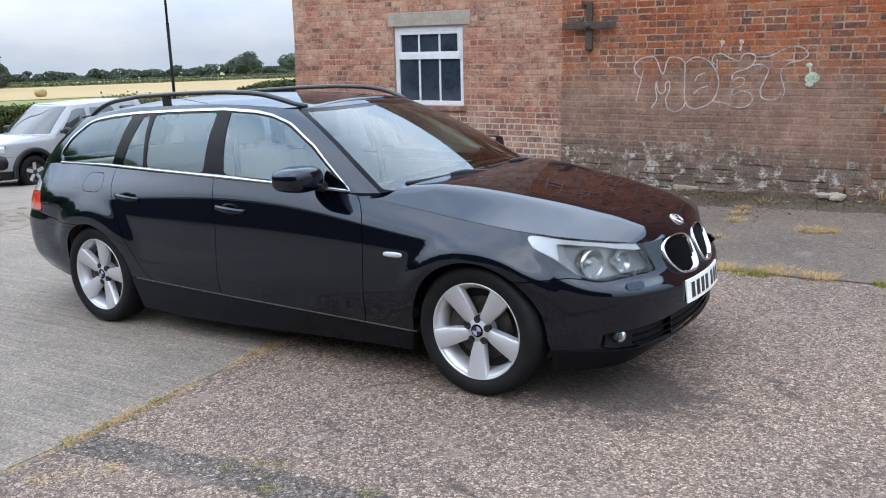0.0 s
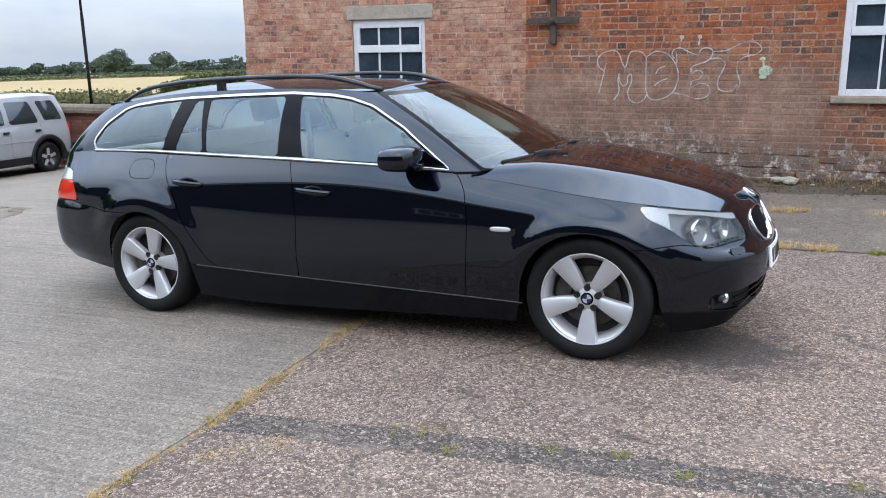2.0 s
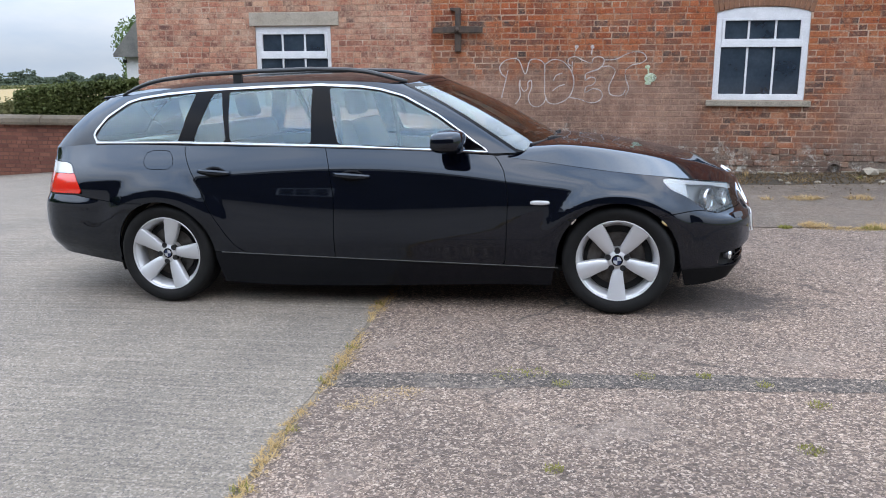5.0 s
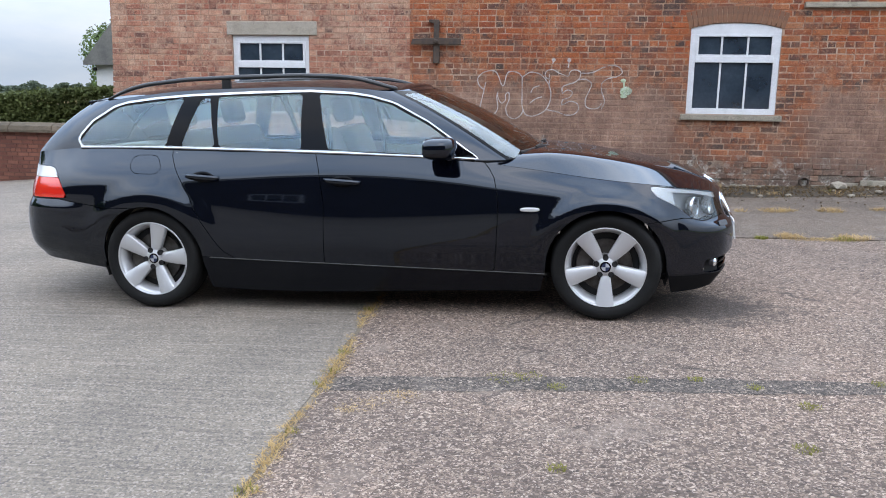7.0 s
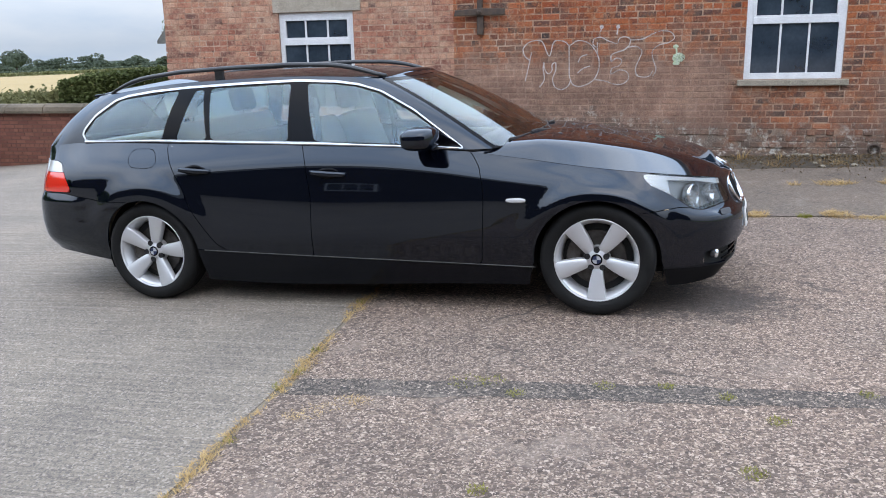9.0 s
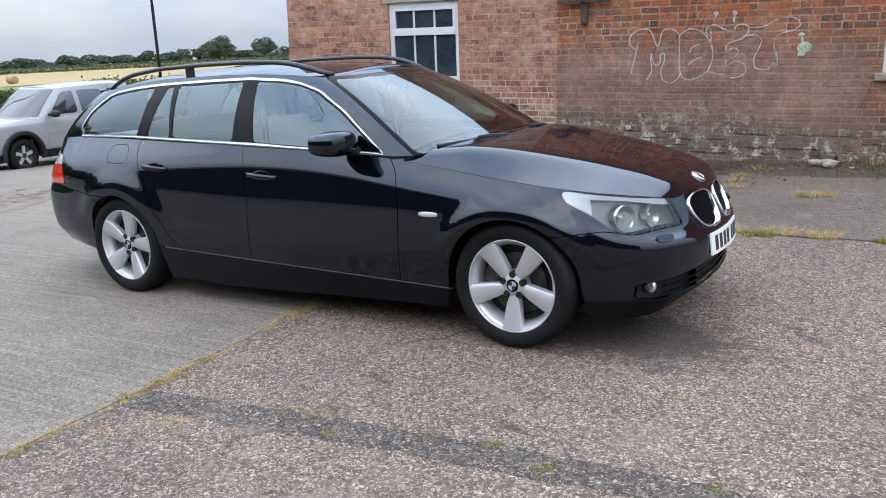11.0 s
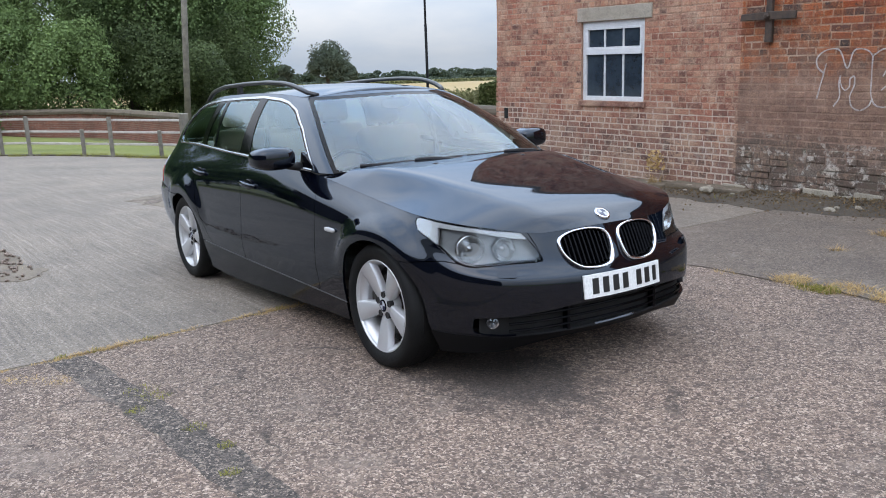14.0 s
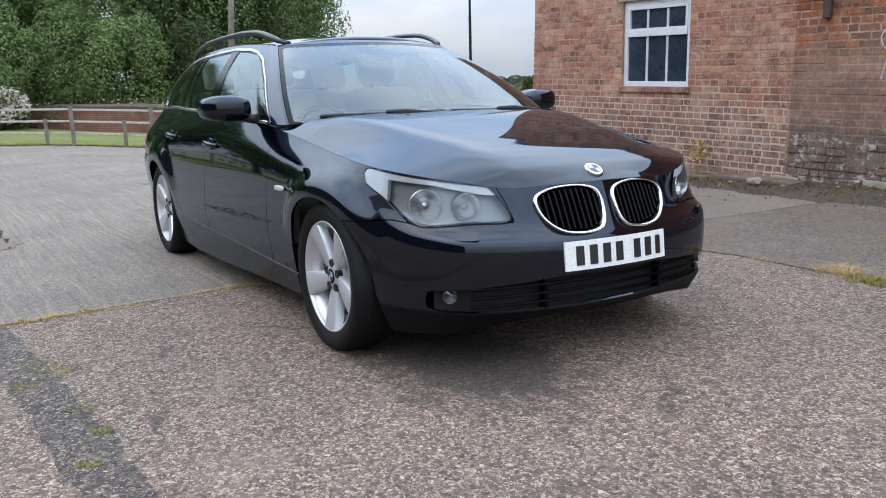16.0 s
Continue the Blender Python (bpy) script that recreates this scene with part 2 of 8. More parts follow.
    return m


def brushed_concrete():
    """Grey yard concrete, brushed in long strokes that swing across the slab."""
    m, nt, sh = material("brushed_grey_concrete", rough=0.8)
    v = flat_pos(nt)
    warp = nt.nodes.new("ShaderNodeTexNoise")
    warp.inputs["Scale"].default_value, warp.inputs["Detail"].default_value = 0.35, 2
    nt.links.new(v, warp.inputs["Vector"])
    add = nt.nodes.new("ShaderNodeVectorMath")
    add.operation = "MULTIPLY_ADD"
    nt.links.new(warp.outputs["Color"], add.inputs[0])
    add.inputs[1].default_value = (0.0, 0.3, 0.0)
    nt.links.new(v, add.inputs[2])
    stretch = nt.nodes.new("ShaderNodeMapping")
    stretch.inputs["Scale"].default_value = (0.5, 22.0, 1.0)
    stretch.inputs["Rotation"].default_value = (0, 0, radians(-7))
    nt.links.new(add.outputs[0], stretch.inputs["Vector"])
    stroke = noise_tex(nt, stretch.outputs[0], 1.6, 6, 0.75)
    grain, coarse = noise_tex(nt, v, 110.0, 4, 0.8), noise_tex(nt, v, 32.0, 4, 0.75)
    def tone(scale):
        sep = nt.nodes.new("ShaderNodeSeparateColor")
        nt.links.new(voronoi(nt, v, scale, "F1", "Color"), sep.inputs[0])
        return sep.outputs
    sp = tone(105.0)
    c = ramp(nt, stroke, [(0.34, (0.105, 0.085, 0.067)), (0.45, (0.154, 0.1265, 0.102)), (0.55, (0.180, 0.149, 0.121)), (0.66, (0.240, 0.202, 0.166))])
    c = mix(nt, 0.9, c, ramp(nt, grain, [(0.30, 0.45), (0.5, 1.0), (0.70, 1.6)]), "MULTIPLY")
    c = mix(nt, 0.8, c, ramp(nt, coarse, [(0.30, 0.72), (0.5, 1.0), (0.70, 1.3)]), "MULTIPLY")
    c = mix(nt, ramp(nt, sp[0], [(0.82, 0.0), (0.90, 0.6)]), c, (0.3357, 0.2885, 0.2434))
    c = mix(nt, ramp(nt, sp[1], [(0.80, 0.0), (0.90, 0.6)]), c, (0.05897, 0.0526, 0.04788))
    big = noise_tex(nt, v, 0.8, 6, 0.62)
    c = mix(nt, 0.9, c, ramp(nt, big, [(0.3, (0.73, 0.71, 0.70)), (0.5, (0.97, 0.94, 0.91)), (0.7, (1.18, 1.13, 1.07))]), "MULTIPLY")
    stain = ramp(nt, noise_tex(nt, v, 1.6, 6, 0.7), [(0.58, 0.0), (0.72, 0.45)])
    c = mix(nt, stain, c, (0.1089, 0.08993, 0.07102))
    to(nt, c, sh, "Base Color")
    bump(nt, sh, maths(nt, "ADD", maths(nt, "MULTIPLY", stroke, 0.85), maths(nt, "MULTIPLY", grain, 0.7)), 0.7, 0.009)
    return m


def plain_concrete(name, dark, light, stain):
    m, nt, sh = material(name, rough=0.85)
    v = flat_pos(nt)
    big, mid, fine = noise_tex(nt, v, 0.7, 6, 0.65), noise_tex(nt, v, 6.0, 5, 0.7), noise_tex(nt, v, 140.0, 3, 0.7)
    c = mix(nt, ramp(nt, big, [(0.35, 0.0), (0.65, 1.0)]), dark, light)
    c = mix(nt, ramp(nt, mid, [(0.50, 0.0), (0.68, 0.7)]), c, stain)
    c = mix(nt, 0.9, c, ramp(nt, fine, [(0.30, 0.5), (0.5, 1.0), (0.70, 1.5)]), "MULTIPLY")
    to(nt, c, sh, "Base Color")
    bump(nt, sh, maths(nt, "ADD", fine, mid), 0.6, 0.006)
    return m


def old_wash(nt, v, gain=1.34):
    """The old grey-brown wash that blurs brick and joint into one."""
    a, b = noise_tex(nt, v, 3.2, 6, 0.7), noise_tex(nt, v, 14.0, 5, 0.7)
    c = ramp(nt, a, [(0.32, (0.096, 0.057, 0.043)), (0.5, (0.144, 0.085, 0.063)), (0.68, (0.196, 0.123, 0.093))])
    return mix(nt, 0.7, c, ramp(nt, b, [(0.3, 0.72 * gain), (0.7, 1.30 * gain)]), "MULTIPLY")


def smudge(nt, v, c, east):
    """Mortar smears, soot and orange dust that lie over brick and joint alike."""
    where, tone = noise_tex(nt, v, 4.6, 8, 0.78), noise_tex(nt, v, 7.5, 8, 0.8, 0.6)
    old = ramp(nt, tone, [(0.36, (0.075, 0.034, 0.022)), (0.46, (0.205, 0.050, 0.014)), (0.56, (0.260, 0.075, 0.021)), (0.66, (0.31, 0.165, 0.092))])
    red = ramp(nt, tone, [(0.36, (0.105, 0.055, 0.046)), (0.47, (0.235, 0.098, 0.066)), (0.57, (0.320, 0.165, 0.115)), (0.66, (0.43, 0.30, 0.23))])
    c = mix(nt, ramp(nt, where, [(0.45, 0.0), (0.58, 0.72)]), c, mix(nt, east, red, old))
    pit, fleck = noise_tex(nt, v, 16.0, 7, 0.82), noise_tex(nt, v, 21.0, 7, 0.82, 0.4)
    c = mix(nt, ramp(nt, pit, [(0.56, 0.0), (0.64, 0.85)]), c, (0.040, 0.023, 0.018))
    return mix(nt, ramp(nt, fleck, [(0.57, 0.0), (0.65, 0.75)]), c, mix(nt, east, (0.47, 0.33, 0.25), (0.40, 0.23, 0.14)))


def past_seam(nt, X):
    """1 on the older length of the wall, 0 on the red one."""
    n = nt.nodes.new("ShaderNodeMath")
    n.operation = "GREATER_THAN"
    n.inputs[1].default_value = -1.0
    nt.links.new(X, n.inputs[0])
    return n.outputs[0]


def brick_face(name, shade):
    """Old brick. The wall's history shows in it: a newer red-brown length, an orange upper face, a patch of worn-off grey-brown
    wash, lichen and salts on the footing."""
    m, nt, sh = material(name, rough=0.9)
    v = flat_pos(nt)
    r = shade(nt)
    sep = nt.nodes.new("ShaderNodeSeparateXYZ")
    nt.links.new(v, sep.inputs[0])
    X, Z = sep.outputs[0], sep.outputs[2]
    fine, mid = noise_tex(nt, v, 75.0, 4, 0.7), noise_tex(nt, v, 9.0, 5, 0.65)
    red = ramp(nt, r, [(0.0, (0.075, 0.038, 0.033)), (0.14, (0.140, 0.058, 0.044)), (0.34, (0.215, 0.078, 0.051)), (0.6, (0.280, 0.105, 0.068)), (0.82, (0.335, 0.150, 0.098)), (1.0, (0.400, 0.235, 0.160))])
    plum = ramp(nt, r, [(0.0, (0.062, 0.035, 0.032)), (0.4, (0.120, 0.056, 0.048)), (0.8, (0.170, 0.075, 0.060)), (1.0, (0.25, 0.13, 0.10))])
    tier = maths(nt, "ADD", Z, maths(nt, "MULTIPLY", maths(nt, "SUBTRACT", noise_tex(nt, v, 1.1, 5, 0.65), 0.5), 1.6))
    red = mix(nt, ramp(nt, tier, [(0.50, 0.92), (0.95, 0.0)]), red, plum)
    orange = ramp(nt, r, [(0.0, (0.04257, 0.02527, 0.02132)), (0.13, (0.07805, 0.03458, 0.02633)), (0.30, (0.142, 0.032, 0.0120)), (0.55, (0.232, 0.047, 0.0125)), (0.82, (0.285, 0.068, 0.018)), (1.0, (0.23, 0.088, 0.036))])
    brown = ramp(nt, r, [(0.0, (0.034, 0.024, 0.021)), (0.4, (0.080, 0.049, 0.038)), (0.75, (0.140, 0.078, 0.054)), (0.9, (0.2475, 0.1005, 0.05467)), (1.0, (0.3135, 0.1083, 0.05102))])
    wob = maths(nt, "MULTIPLY", maths(nt, "SUBTRACT", noise_tex(nt, v, 1.8, 5, 0.6), 0.5), 1.3)
    wob2 = maths(nt, "MULTIPLY", maths(nt, "SUBTRACT", noise_tex(nt, v, 3.7, 5, 0.6), 0.5), 0.9)
    east = past_seam(nt, X)
    upper = maths(nt, "ADD", maths(nt, "MULTIPLY", maths(nt, "SUBTRACT", Z, 1.62), 2.2), maths(nt, "ADD", wob, 0.5))
    low = mix(nt, ramp(nt, upper, [(0.0, 0.0), (1.0, 1.0)]), brown, orange)
    right = maths(nt, "MULTIPLY", ramp(nt, maths(nt, "ADD", maths(nt, "SUBTRACT", X, 1.9), wob), [(0.2, 0.0), (0.75, 0.8)]), ramp(nt, maths(nt, "ADD", Z, wob2), [(1.0, 0.25), (1.45, 1.0)]))
    low = mix(nt, right, low, orange)
    c = smudge(nt, v, mix(nt, east, red, low), east)
    # what is left of an old wash
    wash_l = ramp(nt, maths(nt, "ADD", maths(nt, "SUBTRACT", X, -1.05), maths(nt, "MULTIPLY", wob2, 0.3)), [(0.0, 0.0), (0.08, 1.0)])
    wash_r = ramp(nt, maths(nt, "ADD", maths(nt, "SUBTRACT", 2.72, X), wob2), [(0.0, 0.0), (0.25, 1.0)])
    wash_t = ramp(nt, maths(nt, "ADD", maths(nt, "SUBTRACT", 1.50, Z), wob2), [(0.0, 0.0), (0.40, 1.0)])
    wash = maths(nt, "MULTIPLY", maths(nt, "MULTIPLY", wash_l, wash_r), wash_t)
    wash_b = maths(nt, "MULTIPLY", ramp(nt, maths(nt, "ADD", maths(nt, "SUBTRACT", X, 4.15), wob2), [(0.0, 0.0), (0.3, 1.0)]), ramp(nt, maths(nt, "ADD", maths(nt, "SUBTRACT", 1.48, Z), wob2), [(0.0, 0.0), (0.3, 1.0)]))
    wash = maths(nt, "MAXIMUM", wash, wash_b)
    c = mix(nt, maths(nt, "MULTIPLY", wash, 0.93), c, old_wash(nt, v))
    # lime bloom in patches on the red length
    bloom = ramp(nt, maths(nt, "ADD", noise_tex(nt, v, 2.6, 6, 0.7), maths(nt, "MULTIPLY", mid, 0.25)), [(0.61, 0.0), (0.76, 0.65)])
    c = mix(nt, maths(nt, "MULTIPLY", bloom, maths(nt, "SUBTRACT", 1.0, maths(nt, "MULTIPLY", east, 0.85))), c, (0.4125, 0.2861, 0.2114))
    # salts and lichen low down, in ragged flakes
    foot = ramp(nt, maths(nt, "ADD", maths(nt, "SUBTRACT", maths(nt, "ADD", 0.46, maths(nt, "MULTIPLY", ramp(nt, maths(nt, "SUBTRACT", 1.9, X), [(0.0, 0.0), (0.9, 1.0)]), 0.30)), Z), maths(nt, "MULTIPLY", wob2, 1.0)), [(0.0, 0.0), (0.35, 1.0)])
    flake = ramp(nt, noise_tex(nt, v, 8.0, 7, 0.8), [(0.53, 0.0), (0.60, 1.0)])
    foot_e = maths(nt, "MULTIPLY", foot, maths(nt, "ADD", maths(nt, "MULTIPLY", east, 0.75), 0.25))
    c = mix(nt, maths(nt, "MULTIPLY", foot_e, 0.92), c, mix(nt, mid, (0.036, 0.030, 0.026), (0.105, 0.084, 0.068)))
    c = mix(nt, maths(nt, "MULTIPLY", maths(nt, "MULTIPLY", foot_e, flake), 0.95), c, (0.47, 0.45, 0.41))
    # brown drifts over both lengths, weaker on the red one, denser towards the bottom
    brown_drift = ramp(nt, maths(nt, "ADD", noise_tex(nt, v, 0.9, 6, 0.65), maths(nt, "MULTIPLY", maths(nt, "SUBTRACT", 1.5, Z), 0.09)), [(0.46, 0.0), (0.62, 0.75)])
    c = mix(nt, maths(nt, "MULTIPLY", brown_drift, maths(nt, "ADD", maths(nt, "MULTIPLY", east, 0.35), 0.6)), c, mix(nt, 0.5, c, (0.085, 0.052, 0.040)))
    moss = ramp(nt, noise_tex(nt, v, 5.0, 5, 0.7), [(0.56, 0.0), (0.70, 0.5)])
    c = mix(nt, maths(nt, "MULTIPLY", foot_e, moss), c, (0.0629, 0.0777, 0.0481))
    smear = ramp(nt, maths(nt, "ADD", maths(nt, "MULTIPLY", noise_tex(nt, v, 26.0, 6, 0.75), 0.6), maths(nt, "MULTIPLY", noise_tex(nt, v, 2.2, 4, 0.6), 0.5)), [(0.57, 0.0), (0.66, 0.75)])
    c = mix(nt, maths(nt, "MULTIPLY", smear, maths(nt, "SUBTRACT", 1.0, maths(nt, "MULTIPLY", east, 0.55))), c, (0.33, 0.2127, 0.1494))
    soot = ramp(nt, noise_tex(nt, v, 17.0, 6, 0.8), [(0.56, 0.0), (0.72, 0.5)])
    c = mix(nt, soot, c, mix(nt, 0.5, c, (0.06, 0.04, 0.034)))
    c = mix(nt, 0.9, c, ramp(nt, fine, [(0.28, (0.54, 0.50, 0.475)), (0.5, (1.20, 1.10, 1.04)), (0.72, (1.78, 1.65, 1.56))]), "MULTIPLY")
    to(nt, c, sh, "Base Color")
    bump(nt, sh, maths(nt, "ADD", fine, maths(nt, "MULTIPLY", mid, 1.2)), 0.6, 0.006)
    return m


def mortar_bed():
    m, nt, sh = material("lime_mortar", rough=0.95)
    v = flat_pos(nt)
    a, b = noise_tex(nt, v, 2.5, 6, 0.7), noise_tex(nt, v, 60.0, 4, 0.7)
    c = ramp(nt, a, [(0.3, (0.165, 0.084, 0.058)), (0.48, (0.270, 0.165, 0.115)), (0.7, (0.42, 0.300, 0.228))])
    sep = nt.nodes.new("ShaderNodeSeparateXYZ")
    nt.links.new(v, sep.inputs[0])
    wob = maths(nt, "MULTIPLY", maths(nt, "SUBTRACT", noise_tex(nt, v, 3.7, 5, 0.6), 0.5), 0.9)
    # the older length is bedded in an earthy orange mortar above
    earthy = maths(nt, "MULTIPLY", ramp(nt, maths(nt, "ADD", sep.outputs[0], 1.05), [(0.0, 0.0), (0.04, 0.72)]), ramp(nt, maths(nt, "ADD", sep.outputs[2], wob), [(1.45, 0.0), (1.85, 1.0)]))
    c = mix(nt, earthy, c, (0.225, 0.078, 0.028))
    c = smudge(nt, v, c, past_seam(nt, sep.outputs[0]))
    wash = ramp(nt, maths(nt, "ADD", maths(nt, "SUBTRACT", 1.50, sep.outputs[2]), wob), [(0.0, 0.0), (0.40, 1.0)])
    wash = maths(nt, "MULTIPLY", wash, ramp(nt, maths(nt, "ADD", sep.outputs[0], 1.05), [(0.0, 0.0), (0.08, 0.95)]))
    gap = maths(nt, "MAXIMUM", ramp(nt, maths(nt, "ADD", maths(nt, "SUBTRACT", 2.72, sep.outputs[0]), wob), [(0.0, 0.0), (0.25, 1.0)]), ramp(nt, maths(nt, "ADD", maths(nt, "SUBTRACT", sep.outputs[0], 4.15), wob), [(0.0, 0.0), (0.3, 1.0)]))
    c = mix(nt, maths(nt, "MULTIPLY", wash, gap), c, old_wash(nt, v, 1.62))
    # lichen and dirt creep into the joints of the footing
    damp = ramp(nt, maths(nt, "ADD", maths(nt, "SUBTRACT", 0.55, sep.outputs[2]), wob), [(0.0, 0.0), (0.35, 0.85)])
    damp = maths(nt, "MULTIPLY", damp, ramp(nt, maths(nt, "ADD", sep.outputs[0], 1.05), [(0.0, 0.25), (0.08, 1.0)]))
    c = mix(nt, damp, c, ramp(nt, b, [(0.4, (0.055, 0.043, 0.034)), (0.65, (0.16, 0.135, 0.11))]))
    # repointed in pale lime low on the red length
    limed = ramp(nt, maths(nt, "ADD", sep.outputs[2], wob), [(0.75, 0.75), (1.15, 0.0)])
    limed = maths(nt, "MULTIPLY", limed, ramp(nt, maths(nt, "ADD", sep.outputs[0], 1.05), [(0.0, 1.0), (0.02, 0.0)]))
    c = mix(nt, limed, c, (0.43, 0.345, 0.285))
    flake = ramp(nt, noise_tex(nt, v, 8.0, 7, 0.8), [(0.53, 0.0), (0.60, 0.9)])
    c = mix(nt, maths(nt, "MULTIPLY", damp, flake), c, (0.43, 0.41, 0.37))
    c = mix(nt, 0.8, c, ramp(nt, b, [(0.25, 0.62), (0.75, 1.62)]), "MULTIPLY")
    to(nt, c, sh, "Base Color")
    bump(nt, sh, b, 0.4, 0.005)
    return m


def leaf_mat(name, dark, light, scale=0.8):
    m, nt, sh = material(name, light, 0.6, Specular_IOR_Level=0.12)
    v = flat_pos(nt)
    t = maths(nt, "ADD", maths(nt, "MULTIPLY", island_random(nt), 0.26), maths(nt, "MULTIPLY", noise_tex(nt, v, scale, 5, 0.7), 0.95))
    to(nt, ramp(nt, t, [(0.28, dark), (0.88, light)]), sh, "Base Color")
    # thin leaves pass some light on
    tr, mx = nt.nodes.new("ShaderNodeBsdfTranslucent"), nt.nodes.new("ShaderNodeMixShader")
    mx.inputs[0].default_value = 0.24
    col = sh.inputs["Base Color"].links[0].from_socket
    nt.links.new(col, tr.inputs["Color"])
    nt.links.new(sh.outputs[0], mx.inputs[1])
    nt.links.new(tr.outputs[0], mx.inputs[2])
    nt.links.new(mx.outputs[0], nt.nodes["Material Output"].inputs["Surface"])
    return m


def grass_mat(name, a, b, c, scale=0.5):
    m, nt, sh = material(name, a, 0.9)
    v = flat_pos(nt)
    big, fine = noise_tex(nt, v, scale, 5, 0.6), noise_tex(nt, v, 45.0, 4, 0.8)
    col = ramp(nt, big, [(0.3, a), (0.5, b), (0.7, c)])
    col = mix(nt, 0.8, col, ramp(nt, fine, [(0.25, 0.45), (0.75, 1.4)]), "MULTIPLY")
    to(nt, col, sh, "Base Color")
    bump(nt, sh, fine, 0.6, 0.03)
    return m


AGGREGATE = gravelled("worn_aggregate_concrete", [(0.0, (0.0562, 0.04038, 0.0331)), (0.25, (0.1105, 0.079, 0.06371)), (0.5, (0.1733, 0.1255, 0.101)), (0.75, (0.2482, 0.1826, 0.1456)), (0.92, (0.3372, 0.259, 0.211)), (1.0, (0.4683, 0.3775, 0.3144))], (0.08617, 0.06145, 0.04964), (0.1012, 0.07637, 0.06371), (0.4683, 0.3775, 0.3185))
BRUSHED = brushed_concrete()
APRON = gravelled("worn_grey_concrete", [(0.0, (0.07627, 0.05956, 0.04716)), (0.35, (0.1208, 0.0953, 0.07748)), (0.7, (0.1627, 0.131, 0.1067)), (0.95, (0.2097, 0.1727, 0.1426)), (1.0, (0.3432, 0.2919, 0.247))], (0.108, 0.08577, 0.06962), (0.06991, 0.05361, 0.04042), (0.2542, 0.2144, 0.1797))
STRIP = gravelled("dark_tar_strip", [(0.0, (0.02546, 0.0211, 0.01917)), (0.3, (0.05788, 0.04823, 0.04183)), (0.65, (0.1134, 0.09347, 0.0802)), (0.9, (0.191, 0.1558, 0.1307)), (1.0, (0.4167, 0.3416, 0.2876))], (0.03473, 0.02914, 0.02614), (0.05209, 0.0432, 0.03659), (0.2778, 0.221, 0.183))
TARMAC = plain_concrete("lane_tarmac", (0.07025, 0.06408, 0.06123), (0.09834, 0.08954, 0.08605), (0.0562, 0.05091, 0.04799))
SOIL = plain_concrete("dry_soil", (0.038, 0.028, 0.019), (0.085, 0.066, 0.048), (0.020, 0.015, 0.011))
RUBBLE_DIRT = plain_concrete("rubble_dirt", (0.10, 0.075, 0.052), (0.19, 0.15, 0.112), (0.055, 0.040, 0.028))
STONE = plain_concrete("weathered_stone", (0.2061, 0.1756, 0.1365), (0.3091, 0.2677, 0.211), (0.1218, 0.1097, 0.0786))
COPING = plain_concrete("lichened_coping", (0.078, 0.058, 0.038), (0.135, 0.102, 0.070), (0.048, 0.037, 0.025))
LINTEL = plain_concrete("concrete_lintel", (0.281, 0.2414, 0.1944), (0.3746, 0.3248, 0.2689), (0.2248, 0.1887, 0.1489))
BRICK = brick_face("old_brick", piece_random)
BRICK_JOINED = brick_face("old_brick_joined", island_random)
ARCH_BRICK = mottled("brown_arch_brick", (0.150, 0.070, 0.045), (0.235, 0.105, 0.058), 9, 0.9, 0, 0.4, 75)
MORTAR = mortar_bed()
FRAME_WHITE = mottled("white_window_paint", (0.6512, 0.66, 0.6776), (0.5808, 0.5896, 0.6072), 9, 0.4, 0, 0.05, 90)
# bluish mottling puts the sky's reflection into the pane colour
PANE = mottled("dark_window_glass", (0.014, 0.024, 0.036), (0.034, 0.052, 0.070), 3.0, 0.07, 0.0, 0.0, 25, Specular_IOR_Level=0.9)
IRON = mottled("rusted_iron", (0.055, 0.042, 0.036), (0.095, 0.062, 0.046), 14, 0.75, 0.3, 0.4, 90)
def sprayed(name, color, other):
    """Thin old spray paint, broken by the pores of the brick."""
    m = mottled(name, color, other, 22, 0.8, 0, 0.2, 120)
    nt = m.node_tree
    sh = nt.nodes["Principled BSDF"]
    v = flat_pos(nt)
    t = maths(nt, "ADD", maths(nt, "MULTIPLY", noise_tex(nt, v, 70.0, 5, 0.75), 0.6), maths(nt, "MULTIPLY", noise_tex(nt, v, 5.0, 4, 0.6), 0.5))
    to(nt, ramp(nt, t, [(0.38, 0.18), (0.58, 0.92)]), sh, "Alpha")
    return m


SPRAY = sprayed("white_spray_paint", (0.62, 0.55, 0.52), (0.42, 0.36, 0.33))
SPRAY_GREEN = sprayed("pale_green_spray", (0.52, 0.58, 0.48), (0.36, 0.47, 0.27))
WOOD_GREY = mottled("grey_weathered_timber", (0.220, 0.195, 0.158), (0.140, 0.124, 0.102), 7, 0.85, 0, 0.4, 70)
BARN_BRICK = mottled("dark_barn_wall", (0.050, 0.050, 0.052), (0.032, 0.033, 0.035), 1.5, 0.9, 0, 0.3, 30)
RENDER_WHITE = mottled("white_render", (0.6512, 0.6512, 0.6424), (0.5984, 0.5984, 0.5896), 2, 0.8, 0, 0.2, 60)
ROOF_GREY = mottled("grey_roof_tile", (0.17, 0.165, 0.15), (0.11, 0.11, 0.10), 4, 0.85, 0, 0.4, 30)
LAWN = grass_mat("lawn_grass", (0.0968, 0.1144, 0.01936), (0.1364, 0.154, 0.02816), (0.1672, 0.1672, 0.0396))
VERGE = grass_mat("rough_verge", (0.080, 0.098, 0.022), (0.125, 0.130, 0.040), (0.185, 0.160, 0.066))
STUBBLE = grass_mat("ripe_stubble_field", (0.268, 0.180, 0.072), (0.305, 0.210, 0.088), (0.335, 0.238, 0.108), 0.03)
